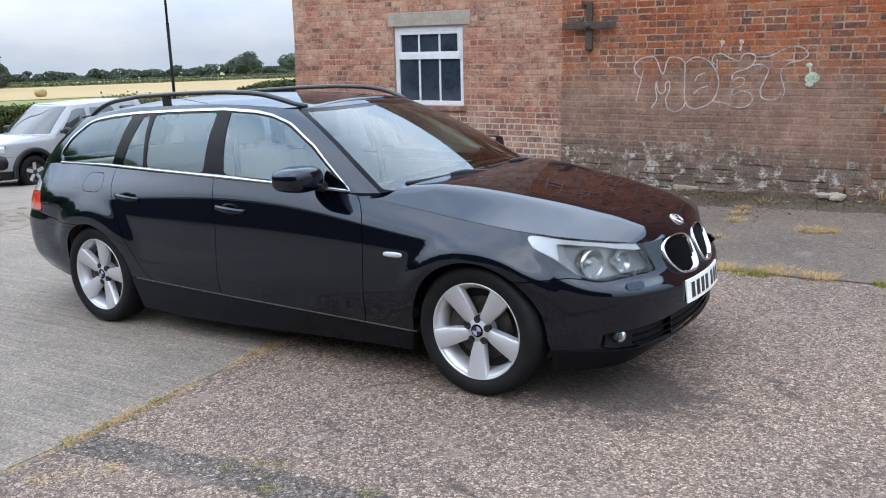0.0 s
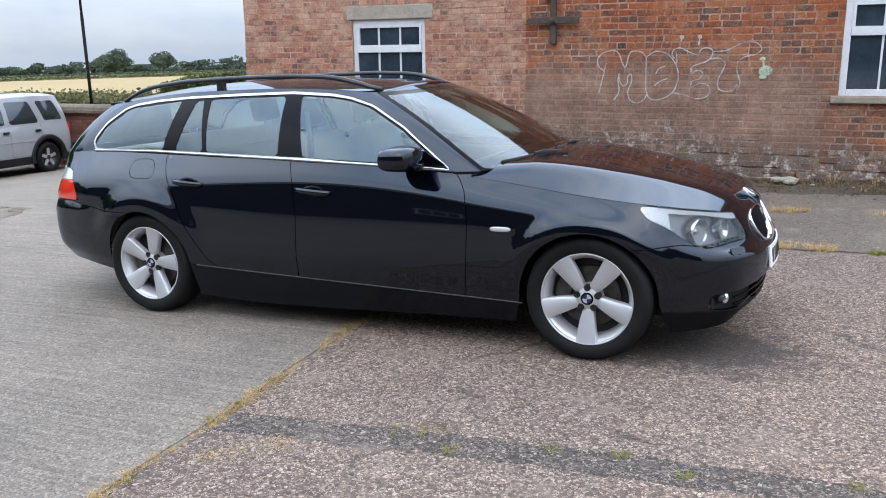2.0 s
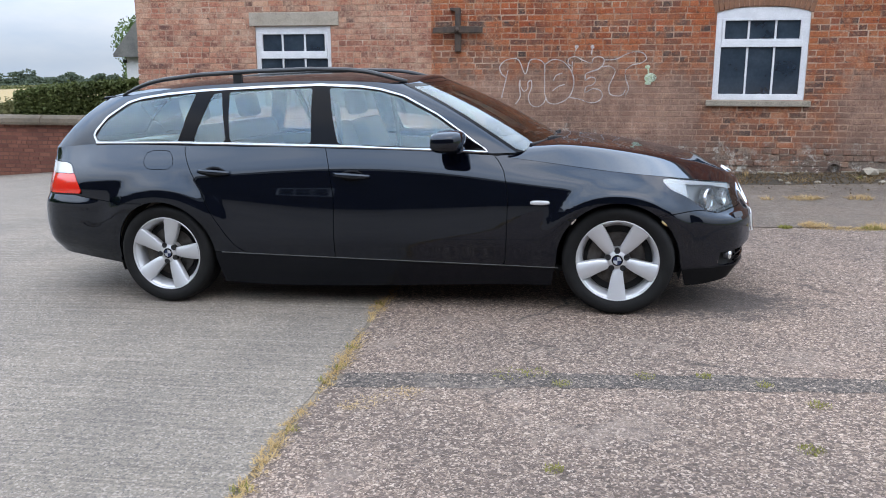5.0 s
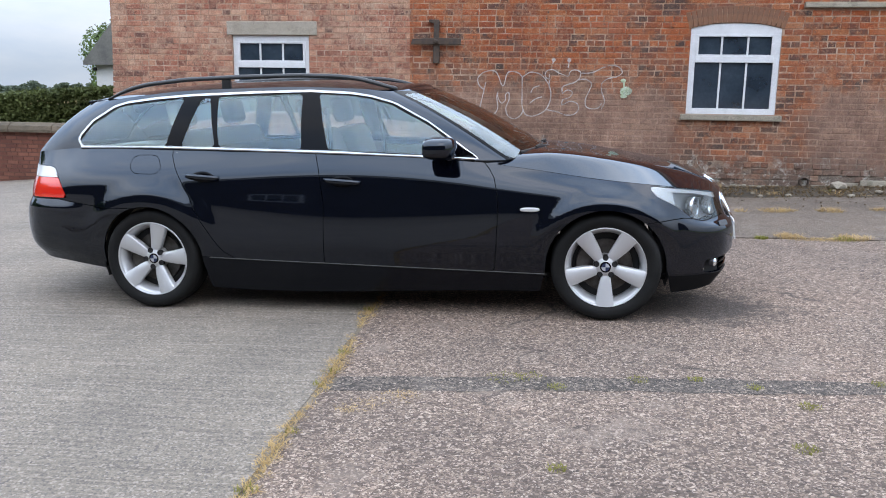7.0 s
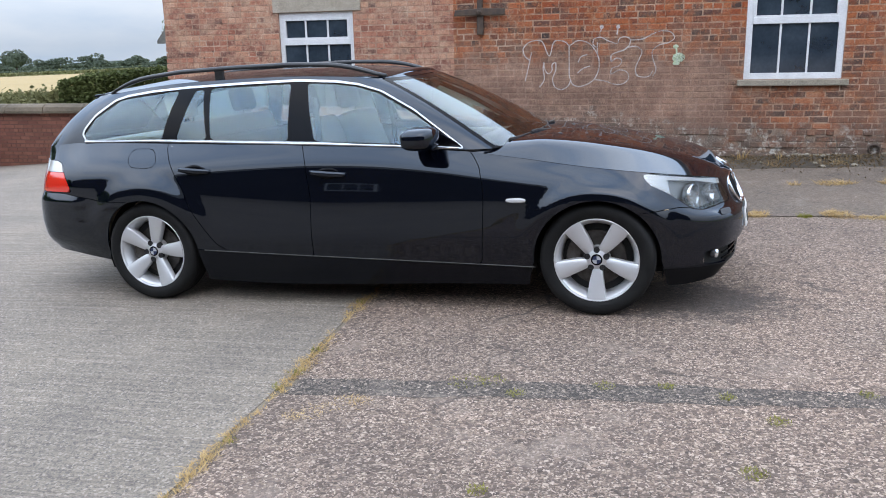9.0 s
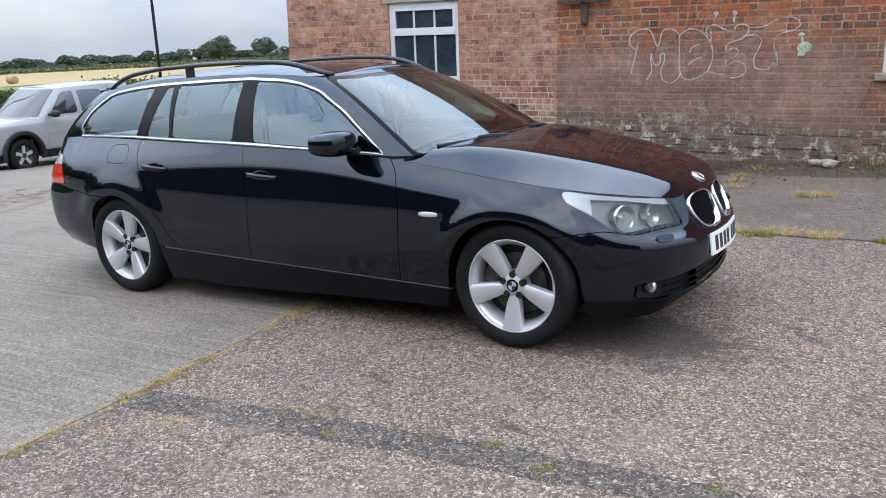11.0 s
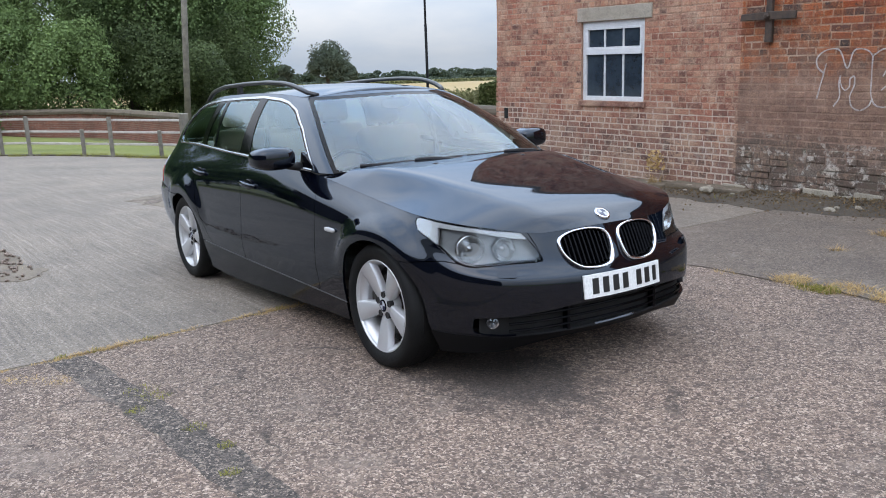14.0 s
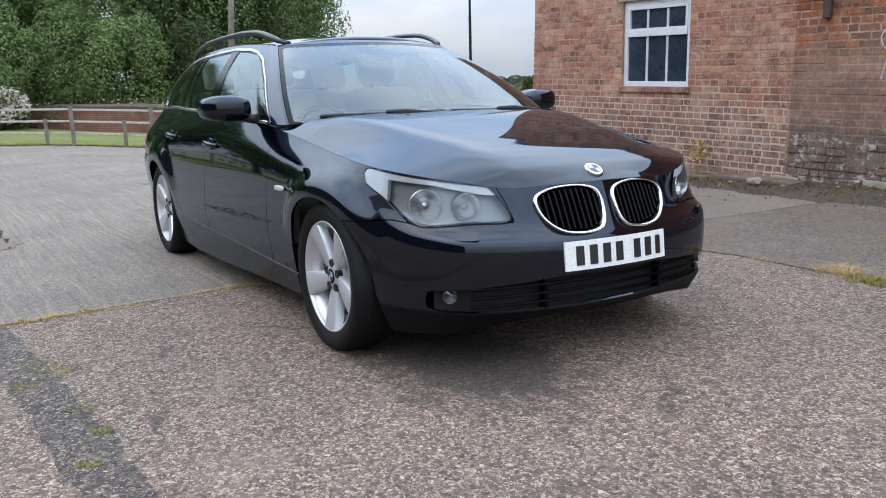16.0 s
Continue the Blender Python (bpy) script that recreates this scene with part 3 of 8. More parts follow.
PASTURE = grass_mat("far_pasture", (0.176, 0.1936, 0.044), (0.2288, 0.2376, 0.0704), (0.3168, 0.2816, 0.1056), 0.02)
LEAF_OAK = leaf_mat("oak_leaf", (0.020, 0.036, 0.015), (0.215, 0.315, 0.115), 0.5)
LEAF_DARK = leaf_mat("dark_leaf", (0.016, 0.030, 0.014), (0.170, 0.255, 0.098), 0.5)
# darker leaf copy that carries the shade under the trees
LEAF_SHADE = leaf_mat("shaded_leaf", (0.012, 0.020, 0.009), (0.100, 0.140, 0.055), 0.6)
LEAF_HEDGE = leaf_mat("hedge_leaf", (0.027, 0.038, 0.014), (0.105, 0.128, 0.044), 2.0)
LEAF_FIELD = leaf_mat("field_hedge_leaf", (0.060, 0.064, 0.026), (0.185, 0.175, 0.080), 1.2)
# distance haze is mixed into this greyer, bluer leaf
LEAF_FAR = leaf_mat("hazy_far_leaf", (0.038, 0.054, 0.042), (0.098, 0.124, 0.086), 0.05)
DRY_GRASS = leaf_mat("dry_grass_blade", (0.23, 0.130, 0.050), (0.56, 0.39, 0.19), 3.0)
GREEN_GRASS = leaf_mat("green_grass_blade", (0.12, 0.12, 0.02), (0.27, 0.25, 0.06), 3.0)
FLOWER = leaf_mat("white_blossom", (0.44, 0.3696, 0.3168), (0.6512, 0.5984, 0.528), 2.0)
BARK = mottled("tree_bark", (0.085, 0.07, 0.055), (0.05, 0.042, 0.034), 6, 0.9, 0, 0.6, 40)

# ---- building helpers ----
def ease(t):
    t = min(max(t, 0.0), 1.0)
    return t * t * (3 - 2 * t)


def lift(x, y):
    """The height of the yard's surface: it falls gently towards the wall, and a little more towards the lane."""
    p = 0.0301 * x - 0.01885 * y
    a = abs(p)
    return math.copysign(a if a < 0.7 else 0.7 + (a - 0.7) * 0.62, p) - 0.28 * ease((-5 - x) / 8) * ease(y / 7)


def thing(name, label, category, m=None, group="", kind=""):
    ob = new(name)
    ob.empty_display_size = 0.1
    if m is not None:
        ob.matrix_world = m
    return tagged(ob, label, category, group, kind)


def part(name, bm, mat, parent=None, label="", smooth=False):
    """One bmesh as one mesh object, under a thing or a part."""
    me = bpy.data.meshes.new(name)
    bm.to_mesh(me)
    bm.free()
    if smooth:
        me.polygons.foreach_set("use_smooth", [True] * len(me.polygons))
    me.materials.append(mat)
    ob = new(name, me)
    ob.parent = parent
    return tagged(ob, label) if label else ob


def piece(name, me, m, parent):
    """A piece of its own on a shared mesh."""
    ob = new(name, me)
    ob.parent = parent
    ob.matrix_basis = m
    return ob


def box(bm, x0, x1, y0, y1, z0, z1, bevel=0.0, m=None, segs=2):
    r = bmesh.ops.create_cube(bm, size=1.0)
    vs = r["verts"]
    for v in vs:
        v.co = Vector(((x0 + x1) / 2 + v.co.x * (x1 - x0), (y0 + y1) / 2 + v.co.y * (y1 - y0), (z0 + z1) / 2 + v.co.z * (z1 - z0)))
    if bevel:
        es = list({e for v in vs for e in v.link_edges})
        r = bmesh.ops.bevel(bm, geom=es, offset=bevel, segments=segs, profile=0.6, affect="EDGES")
        vs = list({v for f in r["faces"] for v in f.verts} | {v for v in vs if v.is_valid})
    if m is not None:
        bmesh.ops.transform(bm, matrix=m, verts=vs)
    return vs


def boxed(*args, **kw):
    bm = bmesh.new()
    box(bm, *args, **kw)
    return bm


def tube(bm, points, radii, sides=10, caps=True):
    """A round bar along points."""
    pts = [Vector(p) for p in points]
    if isinstance(radii, (int, float)):
        radii = [radii] * len(pts)
    rings, side = [], None
    for i, p in enumerate(pts):
        d = (pts[min(i + 1, len(pts) - 1)] - pts[max(i - 1, 0)]).normalized()
        side = d.orthogonal() if side is None else (side - d * side.dot(d))
        side.normalize()
        up = d.cross(side)
        rings.append([bm.verts.new(p + (side * math.cos(a) + up * math.sin(a)) * radii[i]) for a in [k * 2 * math.pi / sides for k in range(sides)]])
    for a, b in zip(rings, rings[1:]):
        for k in range(sides):
            bm.faces.new((a[k], a[(k + 1) % sides], b[(k + 1) % sides], b[k]))
    if caps:
        bm.faces.new(rings[0][::-1])
        bm.faces.new(rings[-1])
    return bm


def lathe(bm, profile, segs=48, axis="Y", m=None):
    """Turns a profile of (radius, along) pairs round an axis."""
    rings, made = [], []
    for r, a in profile:
        ring = []
        for k in range(segs):
            t = 2 * math.pi * k / segs
            c, s = r * math.cos(t), r * math.sin(t)
            v = bm.verts.new((c, a, s) if axis == "Y" else (c, s, a) if axis == "Z" else (a, c, s))
            ring.append(v)
        made += ring
        rings.append(ring)
    for a, b in zip(rings, rings[1:]):
        for k in range(segs):
            bm.faces.new((a[k], a[(k + 1) % segs], b[(k + 1) % segs], b[k]))
    if m is not None:
        bmesh.ops.transform(bm, matrix=m, verts=made)
    return made


def prism(bm, outline, a0, a1, axis="Y", bevel=0.0, m=None):
    """A plate with the outline (two coordinates), from a0 to a1 along the axis."""
    put = {"Y": lambda u, w, a: (u, a, w), "Z": lambda u, w, a: (u, w, a), "X": lambda u, w, a: (a, u, w)}[axis]
    lo = [bm.verts.new(put(u, w, a0)) for u, w in outline]
    hi = [bm.verts.new(put(u, w, a1)) for u, w in outline]
    n = len(outline)
    fs = [bm.faces.new(lo[::-1]), bm.faces.new(hi)]
    fs += [bm.faces.new((lo[k], lo[(k + 1) % n], hi[(k + 1) % n], hi[k])) for k in range(n)]
    bmesh.ops.recalc_face_normals(bm, faces=fs)
    vs = lo + hi
    if bevel:
        es = [e for e in {e for f in fs[:2] for e in f.edges}]
        r = bmesh.ops.bevel(bm, geom=es, offset=bevel, segments=2, profile=0.6, affect="EDGES")
        vs = list({v for f in r["faces"] for v in f.verts} | {v for v in vs if v.is_valid})
    if m is not None:
        bmesh.ops.transform(bm, matrix=m, verts=vs)
    return vs


def blob(bm, centre, size, rough=0.0, subdiv=2, m=None, power=1.0):
    """A rounded lump with its own half-sizes."""
    r = bmesh.ops.create_icosphere(bm, subdivisions=subdiv, radius=1.0)
    for v in r["verts"]:
        c = v.co.copy()
        if power != 1.0:
            c = Vector([math.copysign(abs(k) ** power, k) for k in c])
        k = 1 + rough * noise.noise(c * 2.3 + Vector(centre))
        v.co = Vector([centre[i] + c[i] * size[i] * k for i in range(3)])
    if m is not None:
        bmesh.ops.transform(bm, matrix=m, verts=r["verts"])
    return r["verts"]

# ---- the setting: ground, yard slabs, lane, fields ----
def sheet(name, outline, mat, up, label, thick=0.03, holes=None):
    """A flat slab that lies on the falling ground, with a real edge."""
    bm = bmesh.new()
    hi = [bm.verts.new((x, y, lift(x, y) + up)) for x, y in outline]
    lo = [bm.verts.new((x, y, lift(x, y) + up - thick)) for x, y in outline]
    n = len(outline)
    top = bm.faces.new(hi)
    for k in range(n):
        bm.faces.new((hi[k], lo[k], lo[(k + 1) % n], hi[(k + 1) % n]))
    bmesh.ops.recalc_face_normals(bm, faces=bm.faces)
    if top.normal.z < 0:
        bmesh.ops.reverse_faces(bm, faces=bm.faces)
    bmesh.ops.triangulate(bm, faces=[top], quad_method="BEAUTY", ngon_method="EAR_CLIP")
    if min(p[0] for p in outline) < -5:
        for axis, values in (((1, 0, 0), range(-36, 0)), ((0, 1, 0), range(-2, 9))):
            for v in values:
                bmesh.ops.bisect_plane(bm, geom=bm.verts[:] + bm.edges[:] + bm.faces[:], plane_co=(axis[0] * v, axis[1] * v, 0), plane_no=axis)
        flat = {f for f in bm.faces if f.normal.z > 0.5}
        tops = {v for f in flat for v in f.verts}
        for v in bm.verts:
            v.co.z = lift(v.co.x, v.co.y) + up - (0.0 if v in tops else thick)
    return tagged(part(name, bm, mat), label, "ground", kind="structure")


def wavy(points, step=0.12, amount=0.012, seed=0.0):
    """A line through points with small breaks in it."""
    out = []
    for (x0, y0), (x1, y1) in zip(points, points[1:]):
        d = math.hypot(x1 - x0, y1 - y0)
        n = max(1, int(d / step))
        for k in range(n):
            t = k / n
            x, y = x0 + (x1 - x0) * t, y0 + (y1 - y0) * t
            w = amount * noise.noise((x * 3.1 + seed, y * 3.1, 0.3)) + 0.5 * amount * noise.noise((x * 11 + seed, y * 11, 0.7))
            out.append((x - w * (y1 - y0) / d, y + w * (x1 - x0) / d))
    out.append(points[-1])
    return out


def build_ground():
    bm = bmesh.new()
    xs = [math.copysign(abs(k / 36) ** 3.2 * 1500, k) for k in range(-36, 37)]
    n = len(xs)
    vs = [[bm.verts.new((x, y, lift(x, y) - 0.03 - (0.02 if abs(x) < 25 and abs(y) < 25 else 0.0))) for y in xs] for x in xs]
    for i in range(n - 1):
        for j in range(n - 1):
            bm.faces.new((vs[i][j], vs[i + 1][j], vs[i + 1][j + 1], vs[i][j + 1]))
    tagged(part("ground", bm, VERGE, None, "", True), "rough grass and earth falling gently to the fields", "ground", kind="structure")
    # the soil seen in the joints of the yard
    sheet("joint_soil", [(-4.5, -16.9), (12, -16.9), (12, 5.6), (-4.5, 5.6)], RUBBLE_DIRT, -0.004, "dry soil in the joints of the yard", 0.01)


JOINT = [(0.16, -17.0), (0.14, -6.0), (0.10, -3.4), (0.062, -2.6), (0.048, -2.05), (-0.01, -1.25), (-0.05, -0.75), (-0.06, 0.4), (-0.04, 1.2), (-0.03, 2.03), (0.0, 3.6), (0.02, 5.45)]
BREAK = [(0.02, 2.05), (0.9, 2.08), (1.5, 2.09), (2.4, 2.02), (3.0, 2.03), (3.7, 1.97), (5.0, 1.95), (12.0, 1.9)]


def build_yard():
    left = wavy([(x - 0.013, y) for x, y in JOINT], 0.1, 0.016, 1.0)
    edge = wavy([(-21.2, -0.2), (-20.1, 1.5), (-18.2, 3.4), (-16.5, 4.6), (-14.9, 5.3), (-14.6, 8.7)], 0.4, 0.05)
    inner = edge[: len(edge) - 10]
    sheet("verge_edge", [*inner, *[(x - 0.16, y + 0.14) for x, y in inner[::-1]]], SOIL, 0.03, "dark earth edge where the yard meets the lawn", 0.06)
    sheet("yard_concrete", [*left, (-4.0, 5.45), (-5.3, 5.45), (-5.34, 8.7), *edge[::-1], (-24.0, -5.5), (-24, -17.0)], BRUSHED, 0.0, "grey concrete yard brushed in long curved strokes")
    right = wavy([(x + 0.013, y) for x, y in JOINT if y < 1.9], 0.1, 0.016, 5.0)
    brk = wavy([(x, y - 0.012) for x, y in BREAK], 0.06, 0.06, 2.0)
    # the tar strip cuts the aggregate slab in two
    up = wavy([(0.105, -2.06), (0.92, -1.985), (1.72, -1.935), (2.65, -1.90), (4.2, -1.86), (12.0, -1.75)], 0.05, 0.034, 3.0)
    down = wavy([(0.10, -2.235), (0.93, -2.155), (1.70, -2.108), (2.62, -2.05), (4.2, -2.03), (12.0, -1.93)], 0.05, 0.034, 4.0)
    south = [p for p in right if p[1] < -2.24]
    north = [p for p in right if p[1] > -2.05]
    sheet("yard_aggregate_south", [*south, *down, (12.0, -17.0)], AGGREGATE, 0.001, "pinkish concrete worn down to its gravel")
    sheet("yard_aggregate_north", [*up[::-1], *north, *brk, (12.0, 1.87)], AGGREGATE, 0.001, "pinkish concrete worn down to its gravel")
    strip_in = lambda pts, d: [(x, y + d) for x, y in pts]
    sheet("tar_strip", [*strip_in(up, 0.008)[::-1], *strip_in(down, -0.008)], STRIP, 0.0025, "dark tarred strip filling an old trench")
    far = wavy([(x, y + 0.012) for x, y in BREAK], 0.06, 0.06, 2.0)
    crack = wavy([(1.62, 2.08), (1.58, 3.0), (1.52, 4.1), (1.45, 5.0), (1.42, 5.42)], 0.1, 0.05, 9.0)
    a = [p for p in far if p[0] < 1.6]
    b = [p for p in far if p[0] > 1.66]
    sheet("apron_west", [*a, *[(x - 0.004, y) for x, y in crack], (0.05, 5.42)], APRON, 0.004, "smooth grey concrete along the building")
    sheet("apron_east", [*b, (12.0, 5.42), *[(x + 0.004, y) for x, y in crack[::-1]]], APRON, 0.006, "smooth grey concrete along the building")
    # a broken hole in the grey slab, filled with dirt and rubble
    rng = random.Random(5)
    hole = wavy([(-4.2, -1.93), (-3.8, -1.80), (-3.1, -1.77), (-2.75, -1.70), (-2.45, -1.78), (-2.38, -1.92), (-2.5, -2.06), (-3.2, -2.12), (-4.2, -2.08), (-4.2, -1.93)], 0.05, 0.10, 4.0)[:-1]
    rng = random.Random(12)
    corners = [(-7.0, 0.22), (-7.7, 1.45), (-7.2, 2.5), (-6.3, 2.4), (-5.75, 1.3), (-5.65, 0.45)]
    hole_far = []
    for (xa, ya), (xb, yb) in zip(corners, corners[1:] + corners[:1]):
        hole_far += [(xa + (xb - xa) * k / 7 + rng.uniform(-0.05, 0.05), ya + (yb - ya) * k / 7 + rng.uniform(-0.05, 0.05)) for k in range(7)]
    sheet("broken_patch", hole_far, RUBBLE_DIRT, 0.004, "shallow broken patch of loose stone in the slab", 0.02)
    for k in range(55):
        y = rng.uniform(0.35, 2.4)
        x, r = -6.55 + rng.uniform(-0.55, 0.55) - 0.1 * y, rng.uniform(0.03, 0.11)
        bm = bmesh.new()
        blob(bm, (x, y, lift(x, y) + 0.004), (r * 1.3, r, 0.014), 0.45, 2)
        tagged(part("slab_fragment", bm, APRON), "flat broken fragment of pale concrete", "stone", group="fragments in the far broken patch")
    sheet("broken_patch", hole, RUBBLE_DIRT, 0.004, "broken hole in the slab filled with dirt and rubble", 0.02)
    for k in range(60):
        x, y, r = rng.uniform(-4.0, -2.4), rng.uniform(-2.10, -1.75), rng.uniform(0.008, 0.032)
        bm = bmesh.new()
        blob(bm, (x, y, lift(x, y) + 0.006 + r * 0.3), (r, r * rng.uniform(0.7, 1.2), r * 0.6), 0.35, 1)
        tagged(part("loose_stone", bm, AGGREGATE), "small broken piece of pale concrete", "stone", group="loose stones in the broken slab")
    # earth and rubble at the foot of the wall
    foot = wavy([(-5.2, 5.12), (-3.5, 5.1), (-1.6, 5.0), (0.0, 4.75), (1.4, 4.9), (3.2, 4.95), (5.0, 5.0), (8.0, 5.05)], 0.1, 0.10, 6.0)
    bm = bmesh.new()
    rows = []
    for x, y in foot:
        row = []
        for t in (0, 0.25, 0.5, 0.75, 1.0):
            yy = y + (5.66 - y) * t
            bank = 0.0 if t == 0 else 0.006 + 0.075 * t ** 1.4
            row.append(bm.verts.new((x, yy, lift(x, yy) - (0.004 if t == 0 else 0.0) + bank + 0.02 * t * noise.noise((x * 4, yy * 4, 1.0)))))
        rows.append(row)
    for p, q in zip(rows, rows[1:]):
        for k in range(4):
            bm.faces.new((p[k], q[k], q[k + 1], p[k + 1]))
    tagged(part("wall_foot_soil", bm, SOIL, None, "", True), "bank of dirt and dead leaves along the wall", "soil", kind="structure")
    # lane, verge, lawn and fields
    lane = [(-80, 20), (-45, 14.5), (-32, 11.4), (-24, 9.6), (-17, 10.3), (-10, 11.4), (0, 12.0), (30, 12.5)]
    bm = bmesh.new()
    rows = []
    pts = wavy(lane, 1.0, 0.05)
    for i, (x, y) in enumerate(pts):
        a, b = pts[max(i - 1, 0)], pts[min(i + 1, len(pts) - 1)]
        d = Vector((b[0] - a[0], b[1] - a[1])).normalized()
        nrm = Vector((-d.y, d.x))
        rows.append([bm.verts.new((x + nrm.x * o, y + nrm.y * o, lift(x + nrm.x * o, y + nrm.y * o) + 0.012 + (0.03 if o == 0 else 0))) for o in (-1.7, 0, 0.9)])
    for p, q in zip(rows, rows[1:]):
        for k in range(2):
            bm.faces.new((p[k], q[k], q[k + 1], p[k + 1]))
    tagged(part("road", bm, TARMAC, None, "", True), "narrow grey tarmac country lane", "road", kind="structure")
    sheet("lawn", [(-21.4, -0.2), (-20.3, 1.6), (-18.4, 3.5), (-17.2, 4.5), (-18.0, 5.0), (-23.0, 6.0), (-30.0, 5.2), (-40, 0.5), (-44, -8), (-30, -12), (-25, -7)], LAWN, 0.015, "mown green lawn behind the fence", 0.08)
    far = lambda az, d: (4.0 + d * math.sin(radians(az)), -3.5 + d * math.cos(radians(az)))
    def field(name, spans, mat, up, label):
        """A field between two distances, by bearing from the yard's corner."""
        bm = bmesh.new()
        rows = []
        for az, d0, d1 in spans:
            row = []
            for t in np.linspace(0, 1, 10):
                d = d0 * (d1 / d0) ** t
                x, y = far(az, d)
                row.append(bm.verts.new((x, y, lift(x, y) + up)))
            rows.append(row)
        for p, q in zip(rows, rows[1:]):
            for k in range(9):
                bm.faces.new((p[k], p[k + 1], q[k + 1], q[k]))
        bmesh.ops.recalc_face_normals(bm, faces=bm.faces)
        tagged(part(name, bm, mat, None, "", True), label, "field", kind="structure")
    field("stubble_field", [(az, 84 if az < -50 else 62 if az < -46 else 44, 190) for az in range(-80, 16, 4)], STUBBLE, 0.25, "pale golden field of ripe corn stubble")
    field("pasture_near", [(az, 38, 86 if az < -50 else 64) for az in range(-76, -44, 4)], LAWN, 0.2, "green strip along the corn field")
    field("pasture_far", [(az, 195, 620) for az in range(-96, 30, 6)], PASTURE, 0.3, "far olive pasture beyond the corn")


build_ground()
build_yard()


# ---- the brick building: wall body, windows ----
WALL_Y, CORNER_X, WALL_END, WALL_TOP = 5.68, -5.36, 8.0, 4.5
WINDOWS = ((-3.53, -2.42, 0.925, 1.985), (2.695, 3.82, 1.01, 2.165))


def build_wall():
    bm = bmesh.new()
    y0, y1 = WALL_Y + 0.0032, WALL_Y + 0.34
    xs = [CORNER_X + 0.03, WINDOWS[0][0], WINDOWS[0][1], WINDOWS[1][0], WINDOWS[1][1], WALL_END]
    for k in range(5):
        if k in (1, 3):
            w = WINDOWS[0 if k == 1 else 1]
            box(bm, xs[k], xs[k + 1], y0, y1, -0.6, w[2])
            box(bm, xs[k], xs[k + 1], y0, y1, w[3], WALL_TOP)
        else:
            box(bm, xs[k], xs[k + 1], y0, y1, -0.6, WALL_TOP)
    wall = tagged(part("wall_south", bm, MORTAR), "old patched red brick wall of a farm building", "wall", kind="structure")
    # side, back and top that close the building
    for name, b in (("wall_west", (CORNER_X + 0.03, CORNER_X + 0.36, y1, 13.0, -0.8, WALL_TOP)), ("wall_north", (CORNER_X + 0.36, WALL_END, 12.7, 13.0, -0.8, WALL_TOP)), ("wall_east", (WALL_END - 0.3, WALL_END, y1, 12.7, -0.6, WALL_TOP))):
        tagged(part(name, boxed(*b), MORTAR), "plain outer wall of the farm building", "wall", kind="structure")
    tagged(part("ceiling", boxed(CORNER_X, WALL_END, WALL_Y + 0.02, 13.0, WALL_TOP, WALL_TOP + 0.15), ROOF_GREY), "flat closing roof of the farm building", "roof", kind="structure")
    tagged(part("floor", boxed(CORNER_X + 0.4, WALL_END - 0.4, y1 + 0.01, 12.6, -0.3, -0.05), SOIL), "dark floor inside the farm building", "floor", kind="structure")
    return wall


def build_window(name, x0, x1, z0, z1, arched, label):
    """A white casement: three small lights over three tall ones."""
    win = thing(name, label, "window", kind="structure")
    y = WALL_Y + (0.012 if arched else 0.035)
    dep = 0.07
    cx, w = (x0 + x1) / 2, x1 - x0
    rise = 0.075 if arched else 0.0
    f = 0.075 if arched else 0.062
    mid = z0 + (z1 - z0) * (0.612 if arched else 0.628)
    outer = [(x0, z0), (x1, z0), (x1, z1 - rise)] + ([(cx + w / 2 * math.cos(a), z1 - rise + rise * math.sin(a)) for a in np.linspace(0.15, math.pi - 0.15, 12)] if arched else []) + [(x0, z1 - rise)]
    head = z1 - (0.138 if arched else 0.080)
    bm = bmesh.new()
    box(bm, x0, x0 + f, y, y + dep, z0, head, 0.005)
    box(bm, x1 - f, x1, y, y + dep, z0, head, 0.005)
    box(bm, x0 + f, x1 - f, y, y + dep, z0, z0 + f, 0.005)
    if arched:
        prism(bm, [(x0, head), (x1, head), *outer[2:]], y, y + dep, "Y", 0.004)
    else:
        box(bm, x0, x1, y, y + dep, head, z1, 0.005)
    frame_ob = part("window_frame", bm, FRAME_WHITE, win, "white-painted window frame")
    bm = boxed(x0 + f, x1 - f, y - 0.012, y + dep - 0.01, mid - 0.045, mid + 0.035, bevel=0.006)
    part("transom", bm, FRAME_WHITE, win)
    ix0, ix1 = x0 + f, x1 - f
    # the upper sash stands a little proud and has a frame of its own
    bm = bmesh.new()
    s = 0.035
    box(bm, ix0, ix0 + s, y - 0.008, y + 0.04, mid + 0.035, head, 0.004)
    box(bm, ix1 - s, ix1, y - 0.008, y + 0.04, mid + 0.035, head, 0.004)
    box(bm, ix0 + s, ix1 - s, y - 0.008, y + 0.04, head - s * 0.8, head, 0.004)
    box(bm, ix0 + s, ix1 - s, y - 0.008, y + 0.04, mid + 0.035, mid + 0.035 + s * 0.6, 0.004)
    part("sash", bm, FRAME_WHITE, win)
    for k in (1, 2):
        x = ix0 + (ix1 - ix0) * k / 3
        for a, b in ((z0 + f, mid - 0.045), (mid + 0.035 + s * 0.6, head - s * 0.8)):
            part("glazing_bar", boxed(x - 0.012, x + 0.012, y + 0.006, y + 0.045, a, b, bevel=0.004), FRAME_WHITE, win)
    for k in range(3):
        a, b = ix0 + (ix1 - ix0) * k / 3, ix0 + (ix1 - ix0) * (k + 1) / 3
        for p, q in ((z0 + f, mid - 0.045), (mid + 0.035, head)):
            part("pane", boxed(a, b, y + 0.024, y + 0.030, p, q), PANE, win, "dark bluish window pane")
    return win


build_wall()
